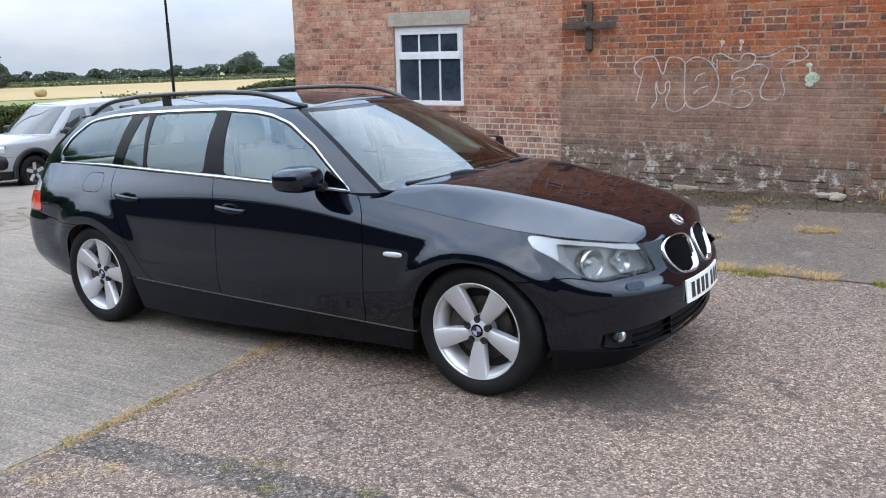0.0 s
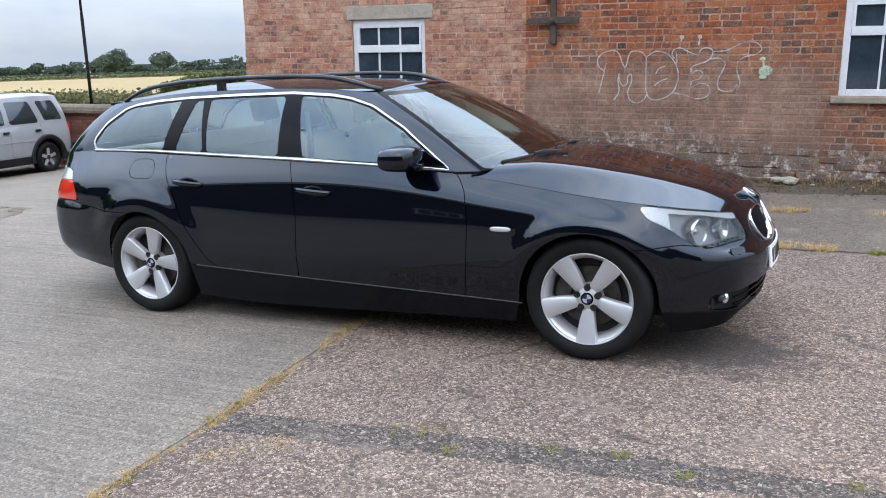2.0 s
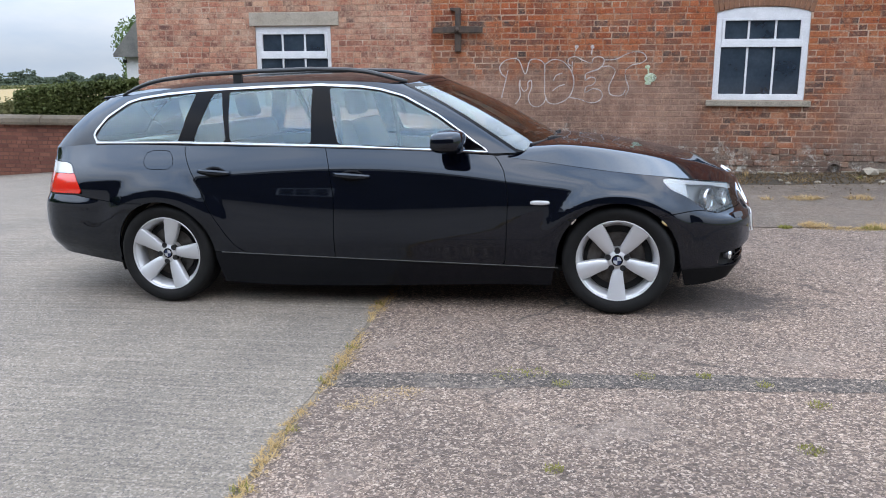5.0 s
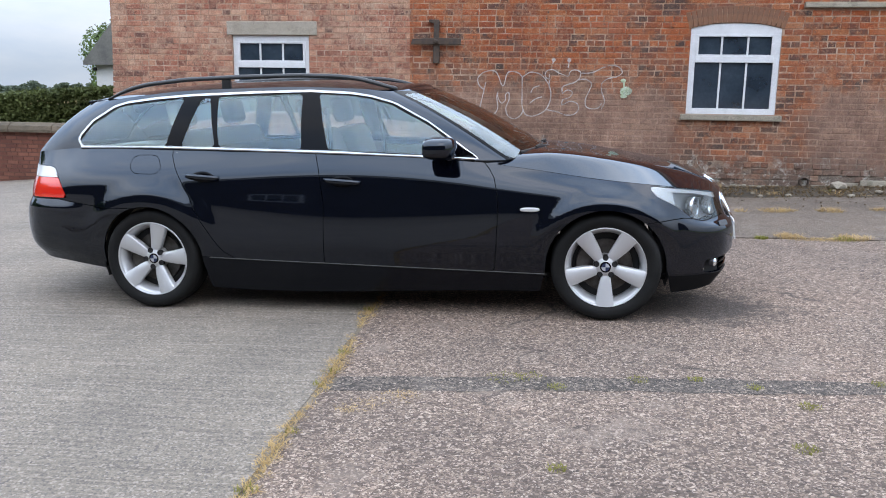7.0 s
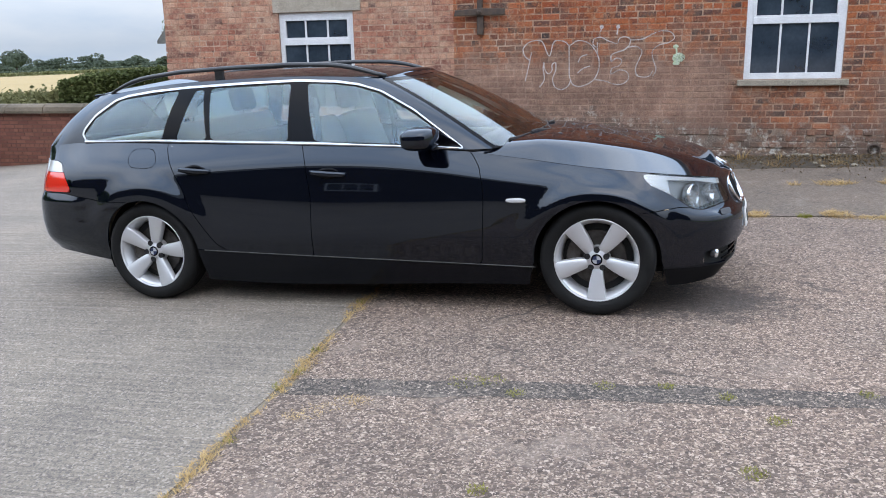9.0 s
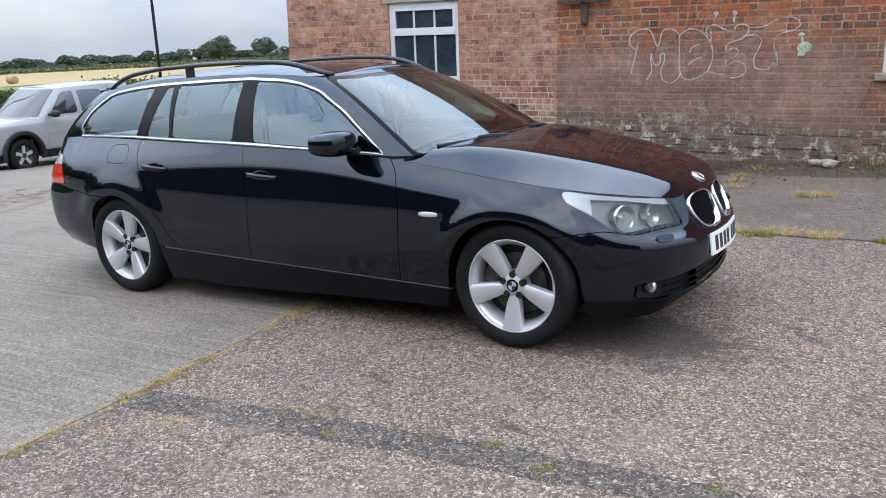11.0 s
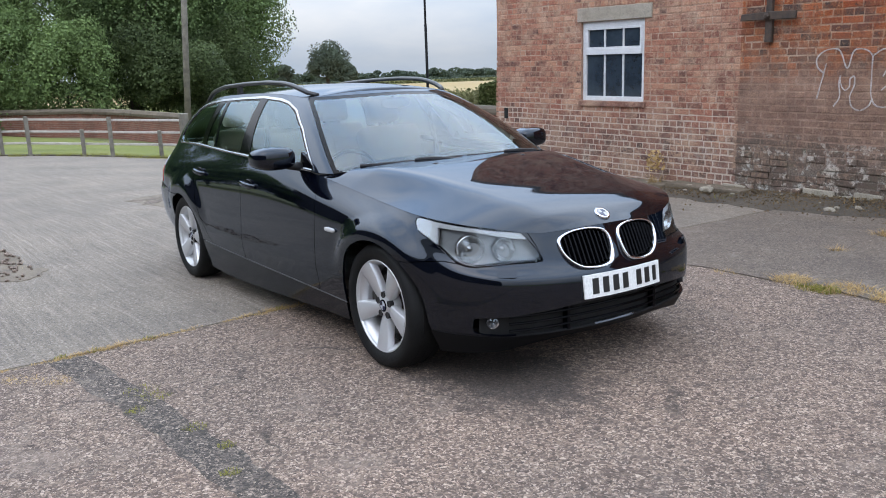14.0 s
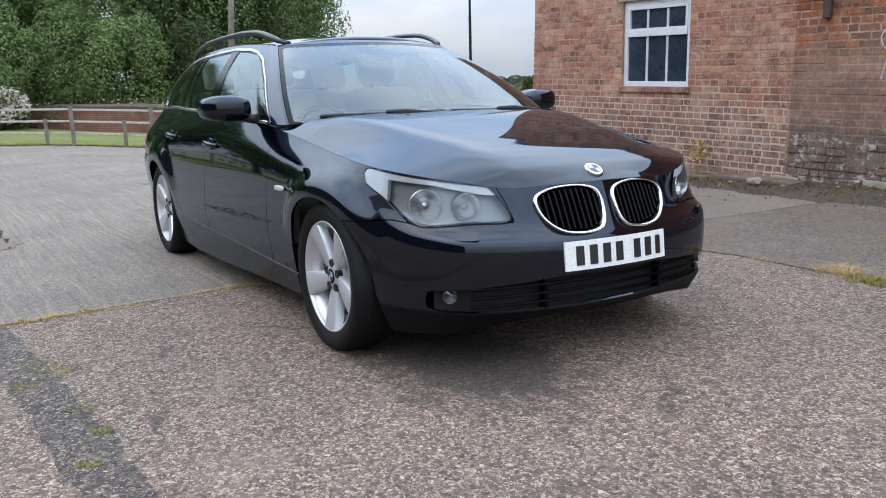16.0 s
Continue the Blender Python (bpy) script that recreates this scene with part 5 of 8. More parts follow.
def build_car():
    car = thing("estate_car", "black estate car with cream leather seats, parked on the concrete yard", "car", car_matrix())
    body = grid_patch(lower_body(), "vu")
    for ax in (FRONT_AXLE, REAR_AXLE):
        body = clip(body, -arch(body[0], ax))
    # headlamps; the outline runs over x minus y, round the corner of the nose
    lamp_line = rounded([(0.875, 0.80), (1.163, 0.80), (1.40, 0.785), (1.585, 0.742), (1.685, 0.665), (1.745, 0.594), (1.527, 0.598), (1.287, 0.586), (1.187, 0.603), (1.034, 0.690), (0.900, 0.742)], 5, 0.5)
    lamp, body = split(body, lambda V: np.maximum(sdf(lamp_line, V[:, 0] - V[:, 1], V[:, 2]), 1.55 - V[:, 0]))
    kidney = rounded([(0.030, 0.700), (0.130, 0.722), (0.245, 0.716), (0.318, 0.692), (0.330, 0.655), (0.310, 0.600), (0.250, 0.552), (0.150, 0.540), (0.060, 0.552), (0.032, 0.600)], 6, 0.9)
    _, body = split(body, lambda V: np.maximum(sdf(kidney, V[:, 1], V[:, 2]), 2.0 - V[:, 0]), 0.0)
    mouth = rounded([(-0.3, 0.392), (0.25, 0.388), (0.57, 0.365), (0.61, 0.362), (0.735, 0.355), (0.735, 0.285), (0.70, 0.272), (0.54, 0.262), (0.25, 0.252), (-0.3, 0.248)], 4, 0.2)
    _, body = split(body, lambda V: np.maximum(sdf(mouth, V[:, 1], V[:, 2]), 1.85 - V[:, 0]), 0.0)
    bumper_line = [(0.3, 0.604), (0.755, 0.594), (1.09, 0.613), (1.19, 0.603), (1.29, 0.588), (1.53, 0.600), (1.745, 0.596), (1.70, 0.66), (1.62, 0.75), (1.60, 0.9), (2.6, 0.9), (2.6, 0.0), (0.3, 0.0)]
    bumper, body = split(body, lambda V: np.maximum(sdf(bumper_line, V[:, 0] - V[:, 1], V[:, 2]), 1.4 - V[:, 0]))
    front_door = [(0.70, 1.2), (0.70, 0.958), (0.745, 0.915), (0.784, 0.852), (0.803, 0.76), (0.808, 0.677), (0.800, 0.48), (0.784, 0.291), (-0.278, 0.322), (-0.268, 0.70), (-0.300, 0.9), (-0.335, 1.02), (-0.335, 1.2)]
    fdoor, body = split(body, side_region(front_door))
    rear_door = [(-0.335, 1.2), (-0.335, 1.02), (-0.300, 0.9), (-0.268, 0.70), (-0.278, 0.322), (-0.80, 0.337), (-0.872, 0.345), (-0.945, 0.387), (-1.005, 0.465), (-1.066, 0.565), (-1.112, 0.655), (-1.15, 0.742), (-1.21, 0.84), (-1.265, 0.925), (-1.305, 0.99), (-1.315, 1.2)]
    rdoor, body = split(body, side_region(rear_door))
    sill, body = split(body, lambda V: np.maximum(V[:, 2] - (0.314 - 0.0315 * V[:, 0]), np.abs(V[:, 0]) - 1.25))
    flap, body = split(body, side_region(rounded([(-1.575, 0.988), (-1.405, 0.988), (-1.352, 0.905), (-1.385, 0.872), (-1.55, 0.876), (-1.585, 0.93)], 6, 0.6)), 0.0016)
    red, body = split(body, lambda V: np.maximum(sdf([(-2.022, 0.716), (-2.100, 0.845), (-2.70, 0.842), (-2.70, 0.716)], V[:, 0], V[:, 2]), 0.42 - V[:, 1]), 0.0015)
    clear, body = split(body, lambda V: np.maximum(sdf([(-2.100, 0.845), (-2.155, 0.900), (-2.20, 0.914), (-2.70, 0.918), (-2.70, 0.842)], V[:, 0], V[:, 2]), 0.42 - V[:, 1]), 0.0015)
    rbumper, body = split(body, lambda V: np.maximum(V[:, 2] - np.interp(V[:, 0], [-2.1, -1.77], [0.708, 0.660]), V[:, 0] + 1.5))
    tail, body = split(body, lambda V: np.maximum(V[:, 0] + 2.2, V[:, 1] - 0.60))
    wing = clip(body, 0.6 - body[0][:, 0])
    quarter = clip(body, body[0][:, 0] - 0.2)

    both("front_wing", wing, PAINT, car)
    quarters = both("rear_wing", quarter, PAINT, car)
    doors = {}
    for key, patch in (("front", fdoor), ("rear", rdoor)):
        doors[key] = both(key + "_door", patch, PAINT, car)
    both("sill", sill, PAINT_LOW, car)
    # thin grey tube drawn along the upper edge of the sill
    xs = np.linspace(-1.04, 1.10, 30)
    edge = sill[0][sill[0][:, 2] > 0.295 - 0.0315 * sill[0][:, 0]]
    ys = np.polyval(np.polyfit(edge[:, 0], edge[:, 1], 3), xs)
    for s in (-1, 1):
        bm = bmesh.new()
        tube(bm, [(x, s * (y + 0.001), 0.3125 - 0.0315 * x) for x, y in zip(xs, ys)], 0.0035, 6)
        part("sill_line", bm, SILL_GREY, car, "thin grey line along the top of the sill", True)
    for q in quarters:
        panel("fuel_flap" if q is quarters[0] else "wing_infill", flip(flap) if q is quarters[0] else flap, PAINT, q, "rounded black fuel flap" if q is quarters[0] else "")
    lip, bumper = split(bumper, lambda V: V[:, 2] - 0.246 - 0.03 * np.abs(V[:, 1]), 0.001)
    fb = panel("front_bumper", joined(bumper, flip(bumper)), PAINT, car)
    panel("bumper_lip", joined(lip, flip(lip)), LIP_BLACK, fb, "dull black bumper lip", out=0.004)
    # the bumper stands out below the lamps as a narrow shelf
    shelf = np.clip((0.700 - rbumper[0][:, 2]) / 0.055, 0, 1) * np.clip((-1.86 - rbumper[0][:, 0]) / 0.18, 0, 1) * np.clip((rbumper[0][:, 2] - 0.36) / 0.25, 0, 1)
    up = rbumper[1].copy()
    up[:, 2] += 0.55 * np.clip((rbumper[0][:, 2] - 0.640) / 0.03, 0, 1) * np.clip((-1.86 - rbumper[0][:, 0]) / 0.18, 0, 1)
    rbumper = (rbumper[0] + rbumper[1] * (0.022 * shelf)[:, None], up, rbumper[2])
    fuller = np.interp(rbumper[0][:, 2], [0.25, 0.36, 0.45, 0.55, 0.64], [0.11, 0.10, 0.055, 0.020, 0.0]) * np.clip((-1.85 - rbumper[0][:, 0]) / 0.3, 0, 1)
    rbumper[0][:, 0] -= fuller
    panel("rear_bumper", joined(rbumper, flip(rbumper)), PAINT, car)
    both("tail_lamp", red, TAIL_RED, car, "red tail lamp lens", out=0.003)
    both("tail_indicator", clear, TAIL_CLEAR, car, "clear upper tail lamp lens", out=0.003)
    tailgate = panel("tailgate", joined(tail, flip(tail)), PAINT, car)
    # dark inner skin behind the shut lines
    skin = grid_patch(lower_body(90, 24), "vu")
    skin = clip(skin, np.maximum(-arch(skin[0], FRONT_AXLE) + 0.01, -arch(skin[0], REAR_AXLE) + 0.01))
    skin = clip(skin, np.maximum(skin[0][:, 0] - 1.62, -skin[0][:, 0] - 2.7))
    panel("inner_skin", joined(skin, flip(skin)), BLACK_VOID, car, out=-0.014, rim=0)

    # bonnet and roof
    top = grid_patch(hood(), "uv")
    panel("bonnet", joined(top, flip(top)), PAINT, car, out=0.002)
    rf = grid_patch(roof(), "vu")
    panel("roof", joined(rf, flip(rf)), PAINT, car, out=0.001)

    # cowl between the wings and the foot of the windscreen
    t = np.linspace(0, 1, 24)
    low = np.c_[np.interp(t, [0, 1], [1.06, 0.60]), np.zeros(24), np.zeros(24)]
    for k, values in ((1, TOP_Y), (2, TOP_Z)):
        low[:, k] = np.interp(low[:, 0], TOP_X, values)
    foot = np.array([(0.995, 0.46, 0.972), (0.93, 0.68, 0.966), (0.86, 0.785, 0.954), (0.75, 0.822, 0.953), (0.60, 0.8275, 0.961)])
    high = np.c_[[np.interp(t, [0, 0.42, 0.62, 0.80, 1.0], foot[:, k]) for k in range(3)]].T
    q = np.linspace(0, 1, 6)[None, :, None]
    cowl = grid_patch(low[:, None] * (1 - q) + high[:, None] * q, "uv")
    both("cowl", cowl, PAINT, car, rim=0.0, out=-0.001)

    # glasshouse
    can = grid_patch(canopy(), "uv")
    def screen_edge(z):
        u = np.clip((z - 0.955) / 0.42, 0, 1)
        return 0.790 - 0.248 * u + 0.11 * u * (1 - u)
    screen_f = lambda V: np.maximum(np.maximum(V[:, 1] - screen_edge(V[:, 2]), 0.02 - V[:, 0]), V[:, 2] - 1.385 + 0.03 * V[:, 1])
    screen, can = split(can, screen_f, 0.001)
    glass, seal = split(screen, lambda V: np.maximum(np.maximum(V[:, 1] + 0.016 - screen_edge(V[:, 2]), V[:, 2] - 1.368 + 0.03 * V[:, 1]), 0.978 - 0.02 * V[:, 1] - V[:, 2]), 0.0)
    windscreen = panel("windscreen", joined(glass, flip(glass)), SCREEN_GLASS, car, "clear laminated windscreen", rim=0.004)
    panel("screen_seal", joined(seal, flip(seal)), BLACK_GLOSS, windscreen, rim=0.006)
    back_f = lambda V: np.maximum(np.maximum(V[:, 1] - np.interp(V[:, 2], [1.0, 1.33], [0.56, 0.43]), V[:, 0] + 2.05), np.maximum(V[:, 2] - 1.31, 1.03 - V[:, 2]))
    rear_glass, can = split(can, back_f, 0.001)
    panel("rear_screen", joined(rear_glass, flip(rear_glass)), SIDE_GLASS, tailgate, rim=0.004)
    line = window_line()
    dlo, can = split(can, side_region(line, -2.2, 0.72), 0.0)
    both("pillar_panel", can, PAINT, car)
    inner, chrome = split(dlo, lambda V: sdf(line, V[:, 0], V[:, 2]) + np.interp(V[:, 0], [-0.2, 0.1, 0.6, 0.7], [0.0145, 0.0085, 0.0065, 0.003]), 0.0)
    both("window_surround", chrome, SATIN_CHROME, car, "bright chrome window surround", rim=0.012, out=0.004)
    panes = (
        ("quarter_window", rounded([(-2.025, 1.065), (-1.945, 1.180), (-1.78, 1.288), (-1.70, 1.309), (-1.275, 1.350), (-1.372, 1.036), (-1.990, 1.036)], 5, 0.16), None),
        ("vent_window", rounded([(-1.262, 1.040), (-1.152, 1.342), (-1.090, 1.350), (-1.015, 1.036)], 4, 0.12), "rear"),
        ("door_window", rounded([(-0.990, 1.036), (-1.040, 1.353), (-0.462, 1.364), (-0.425, 1.022)], 4, 0.12), "rear"),
        ("door_window", rounded([(-0.252, 1.018), (-0.355, 1.362), (-0.17, 1.350), (-0.014, 1.328), (0.135, 1.283), (0.36, 1.168), (0.53, 1.055), (0.64, 0.978)], 4, 0.10), "front"),
    )
    for name, outline, door in panes:
        pane, inner = split(inner, side_region(outline), 0.0)
        for k, side in enumerate((flip(pane), pane)):
            panel(name, side, SIDE_GLASS, doors[door][k] if door else quarters[k], "tinted car window", rim=0.004, out=-0.003)
    both("window_pillar", inner, BLACK_GLOSS, car, "gloss black window pillar", rim=0.01)

    # bright moulding along the foot of the side windows
    for s in (1, -1):
        bm = bmesh.new()
        ring = np.array(BASE_RING)[4:11][::-1]
        rows = []
        for x in np.linspace(-2.0, 0.66, 60):
            y, z = np.interp(x, ring[:, 0], ring[:, 1]), belt_z(x)
            rows.append([bm.verts.new((x, s * (y + dy), z + dz)) for dy, dz in ((0.000, -0.004), (0.009, -0.003), (0.012, 0.004), (0.008, 0.011), (-0.006, 0.014))])
        for a, b in zip(rows, rows[1:]):
            for k in range(4):
                bm.faces.new((a[k], a[k + 1], b[k + 1], b[k]))
        bmesh.ops.recalc_face_normals(bm, faces=bm.faces)
        part("belt_moulding", bm, SATIN_CHROME, car, "bright chrome strip under the side windows", True)

    # kidney grilles, badge, mouth, number plate
    for s in (1, -1):
        bm = bmesh.new()
        ring = rounded([(0.030, 0.700), (0.130, 0.722), (0.245, 0.716), (0.318, 0.692), (0.330, 0.655), (0.310, 0.600), (0.250, 0.552), (0.150, 0.540), (0.060, 0.552), (0.032, 0.600)], 6, 0.9)
        mid = ring.mean(axis=0)
        nose = lambda y, z: 2.262 - 0.36 * y * y * 1.0 - 0.46 * max(0.0, z - 0.545) - 1.1 * max(0.0, z - 0.66) ** 2
        rows = []
        for k, off in ((1.05, -0.016), (1.055, -0.002), (1.02, 0.008), (0.965, 0.007), (0.935, -0.002), (0.925, -0.03)):
            rows.append([bm.verts.new((nose(abs(p[0]), p[1]) + off, s * (mid[0] + (p[0] - mid[0]) * k), mid[1] + (p[1] - mid[1]) * k)) for p in ring])
        n = len(ring)
        for a, b in zip(rows, rows[1:]):
            for k in range(n):
                bm.faces.new((a[k], a[(k + 1) % n], b[(k + 1) % n], b[k]))
        bmesh.ops.recalc_face_normals(bm, faces=bm.faces)
        grille = part("kidney_grille", bm, CHROME, car, "chrome-framed grille with upright black bars", True)
        bm = bmesh.new()
        prism(bm, [(s * (mid[0] + (p[0] - mid[0]) * 0.9), mid[1] + (p[1] - mid[1]) * 0.9) for p in ring], 2.08, 2.10, "X")
        part("grille_back", bm, BLACK_VOID, grille)
        for k in range(11):
            y = 0.052 + k * 0.0252
            inside = [z for z in np.linspace(0.54, 0.725, 60) if sdf(ring, np.array([y]), np.array([z]))[0] < -0.012]
            if not inside:
                continue
            z0, z1 = min(inside), max(inside)
            bm = bmesh.new()
            for z in np.linspace(z0, z1, 6):
                x = nose(y, z) - 0.010
                for dy, dx in ((-0.005, -0.035), (-0.0045, -0.004), (0, 0), (0.0045, -0.004), (0.005, -0.035)):
                    bm.verts.new((x + dx, s * (y + dy), z))
            bm.verts.ensure_lookup_table()
            for i in range(5):
                for j in range(4):
                    a = i * 5 + j
                    bm.faces.new([bm.verts[q] for q in (a, a + 1, a + 6, a + 5)])
            bmesh.ops.recalc_face_normals(bm, faces=bm.faces)
            part("grille_bar", bm, BLACK_GLOSS, grille)
    badge_m = Matrix.Translation((2.128, 0, 0.768)) @ Matrix.Rotation(radians(31), 4, "Y")
    bm = bmesh.new()
    lathe(bm, [(0.0, 0.006), (0.028, 0.006), (0.0295, 0.0075), (0.038, 0.007), (0.0405, 0.003), (0.041, -0.004)], 36, "Z", badge_m)
    badge = part("bonnet_badge", bm, CHROME, car, "round chrome badge with plain quarters", True)
    for q in range(4):
        bm = bmesh.new()
        prism(bm, [(0, 0)] + [(0.027 * math.cos(a), 0.027 * math.sin(a)) for a in np.linspace(q * math.pi / 2, (q + 1) * math.pi / 2, 9)], 0.0062, 0.0078, "Z", m=badge_m)
        part("badge_quarter", bm, BADGE_BLUE if q % 2 else BADGE_WHITE, badge)
    # air intake with bars, behind the mouth of the bumper
    bm = bmesh.new()
    ys = np.linspace(-0.70, 0.70, 33)
    edge = lambda y: 2.262 - 0.26 * y * y - 0.40 * max(0.0, abs(y) - 0.5) ** 1.5
    for y in ys:
        for z in (0.235, 0.40):
            bm.verts.new((edge(y) - 0.075, y, z))
    bm.verts.ensure_lookup_table()
    for i in range(len(ys) - 1):
        bm.faces.new([bm.verts[k] for k in (2 * i, 2 * i + 2, 2 * i + 3, 2 * i + 1)])
    part("intake_back", bm, BLACK_VOID, fb)
    for z, span in ((0.318, 0.60), (0.285, 0.60), (0.352, 0.60)):
        bm = bmesh.new()
        tube(bm, [(edge(y) - 0.035, y, z) for y in np.linspace(-span, span, 25)], 0.006, 6)
        part("intake_bar", bm, BLACK_GLOSS, fb)
    for y in (-0.3, 0.3):
        bm = boxed(edge(y) - 0.07, edge(y) - 0.034, y - 0.010, y + 0.010, 0.25, 0.39, bevel=0.004)
        part("intake_post", bm, BLACK_GLOSS, fb)
    for s in (1, -1):
        mm = Matrix.Translation((2.085, s * 0.668, 0.330)) @ Matrix.Rotation(s * radians(28), 4, "Z")
        bm = bmesh.new()
        lathe(bm, [(0.0, -0.012), (0.018, -0.004), (0.025, 0.008), (0.028, 0.006), (0.030, -0.02)], 28, "X", mm)
        fog = part("fog_lamp", bm, LAMP_FOG, fb, "round front fog lamp", True)
        bm = bmesh.new()
        lathe(bm, [(0.0, 0.017), (0.016, 0.014), (0.026, 0.008)], 28, "X", mm)
        part("fog_lens", bm, LAMP_GLASS, fog, "", True)
    bm = bmesh.new()
    n = 17
    for y in np.linspace(-0.26, 0.26, n):
        for z, dx in ((0.404, -0.008), (0.404, 0.0), (0.515, -0.0), (0.515, -0.008)):
            bm.verts.new((2.293 - 0.30 * y * y + dx - 0.10 * (z - 0.404), y, z))
    bm.verts.ensure_lookup_table()
    for i in range(n - 1):
        for j in range(4):
            a, b = i * 4 + j, i * 4 + (j + 1) % 4
            bm.faces.new([bm.verts[k] for k in (a, a + 4, b + 4, b)])
    for i in (0, n - 1):
        bm.faces.new([bm.verts[i * 4 + k] for k in (0, 1, 2, 3)])
    bmesh.ops.recalc_face_normals(bm, faces=bm.faces)
    plate = part("number_plate", bm, PLATE_WHITE, car, "white front number plate with black bars")
    for k, (y, w) in enumerate(((-0.195, 0.050), (-0.132, 0.050), (-0.068, 0.050), (-0.004, 0.050), (0.092, 0.050), (0.155, 0.050), (0.215, 0.042))):
        bm = bmesh.new()
        rows = [[bm.verts.new((2.2955 - 0.30 * q * q - 0.10 * (z - 0.404) + dx, q, z)) for q, z in ((y - w / 2 + 0.007, 0.422), (y + w / 2 - 0.007, 0.422), (y + w / 2 - 0.007, 0.497), (y - w / 2 + 0.007, 0.497))] for dx in (-0.004, 0.0)]
        bm.faces.new(rows[1])
        for i in range(4):
            bm.faces.new((rows[0][i], rows[0][(i + 1) % 4], rows[1][(i + 1) % 4], rows[1][i]))
        bmesh.ops.recalc_face_normals(bm, faces=bm.faces)
        part("plate_bar", bm, PLATE_BLACK, plate)
    # headlamps
    for k, s in enumerate((1, -1)):
        p = lamp if s == 1 else flip(lamp)
        holder = panel("headlamp", p, LAMP_GLASS, car, "clear headlamp with two round reflectors", rim=0.003)
        deep = (p[0] - np.array([0.045, 0.03 * s, 0.0]), p[1], p[2])
        panel("lamp_bowl", deep, LAMP_DARK, holder, rim=0.0)
        band = clip(p, 0.0 * p[0][:, 0] + (np.interp(p[0][:, 0] - np.abs(p[0][:, 1]), [0.87, 1.05, 1.3, 1.6], [0.764, 0.760, 0.742, 0.700]) - p[0][:, 2]))
        panel("lamp_brow", (band[0] - np.array([0.006, 0.005 * s, 0.0]), band[1], band[2]), LAMP_STRIP, holder, "white ribbed indicator strip", rim=0.02)
        outer = clip(p, p[0][:, 0] - np.abs(p[0][:, 1]) - 1.05)
        outer = clip(outer, 0.672 - outer[0][:, 2])
        panel("lamp_side", (outer[0] - np.array([0.008, 0.006 * s, 0.0]), outer[1], outer[2]), LAMP_STRIP, holder, "", rim=0.02)
        for x, y, z, r, turn in ((1.964, 0.692, 0.662, 0.063, 35), (2.060, 0.570, 0.658, 0.051, 25)):
            mm = Matrix.Translation((x, s * y, z)) @ Matrix.Rotation(s * radians(turn * 0.7), 4, "Z")
            bm = bmesh.new()
            lathe(bm, [(0.0, -0.040), (0.5 * r, -0.034), (0.85 * r, -0.016), (r, 0.000), (1.025 * r, 0.001), (1.05 * r, -0.003), (1.06 * r, -0.04)], 32, "X", mm)
            bowl = part("reflector", bm, LAMP_GREY, holder, "round silver reflector", True)
            bm = bmesh.new()
            lathe(bm, [(0.0, -0.016), (0.20 * r, -0.019), (0.28 * r, -0.026), (0.30 * r, -0.036)], 24, "X", mm)
            part("projector", bm, LAMP_GREY, bowl, "", True)
    # wheels and wells
    for ax, yy in ((FRONT_AXLE, 0.79), (REAR_AXLE, 0.79)):
        for s in (1, -1):
            m = Matrix.Translation((ax, s * yy, HUB)) @ (Matrix.Rotation(math.pi, 4, "Z") if s == 1 else Matrix.Identity(4))
            wheel("wheel", car, m, math.pi / 5 if ax > 0 else radians(-13))
            bm = bmesh.new()
            rows = []
            for a in np.linspace(-0.35, math.pi + 0.35, 20):
                r = 0.368 if 0 < a < math.pi else 0.375
                rows.append([bm.verts.new((ax + r * math.cos(a), s * y, HUB + r * math.sin(a))) for y in (0.50, 0.83 if ax < 0 else 0.79)])
            for a, b in zip(rows, rows[1:]):
                bm.faces.new((a[0], a[1], b[1], b[0]))
            part("wheel_well", bm, BLACK_VOID, car)
    # underside
    bm = bmesh.new()
    prism(bm, [(-1.78, -0.70), (1.75, -0.72), (1.93, -0.60), (2.04, -0.30), (2.06, 0.0), (2.04, 0.30), (1.93, 0.60), (1.75, 0.72), (-1.78, 0.70)], 0.22, 0.26, "Z", 0.01)
    part("underbody", bm, BLACK_VOID, car)
    bm = bmesh.new()
    prism(bm, [(-2.28, -0.58), (-1.70, -0.70), (-1.70, 0.70), (-2.28, 0.58)], 0.335, 0.36, "Z", 0.01)
    part("rear_floor", bm, BLACK_VOID, car)
    # roof rails
    for s in (1, -1):
        xs = np.linspace(0.12, -1.90, 40)
        ring = np.array(ROOF_RING)[2:12]
        pts, rad = [], []
        for x in xs:
            y = np.interp(x, ring[::-1, 0], ring[::-1, 1]) - 0.035
            z = np.interp(x, ring[::-1, 0], ring[::-1, 2]) + 0.012
            up = min(1.0, (0.12 - x) / 0.42, (x + 1.90) / 0.36)
            pts.append((x, s * y, z + 0.060 * math.sin(max(up, 0) * math.pi / 2) ** 0.9))
        bm = bmesh.new()
        rows = []
        for i, p in enumerate(pts):
            e = min(1.0, 0.8 + i / 10, 0.45 + (39 - i) / 5)
            rows.append([bm.verts.new((p[0], p[1] + dy, p[2] + dz * e)) for dy, dz in ((-0.015, -0.012), (-0.019, 0.0), (-0.012, 0.013), (0, 0.016), (0.012, 0.013), (0.019, 0.0), (0.015, -0.012))])
        for a, b in zip(rows, rows[1:]):
            for k in range(7):
                bm.faces.new((a[k], a[(k + 1) % 7], b[(k + 1) % 7], b[k]))
        bm.faces.new(rows[0])
        bm.faces.new(rows[-1][::-1])
        bmesh.ops.recalc_face_normals(bm, faces=bm.faces)
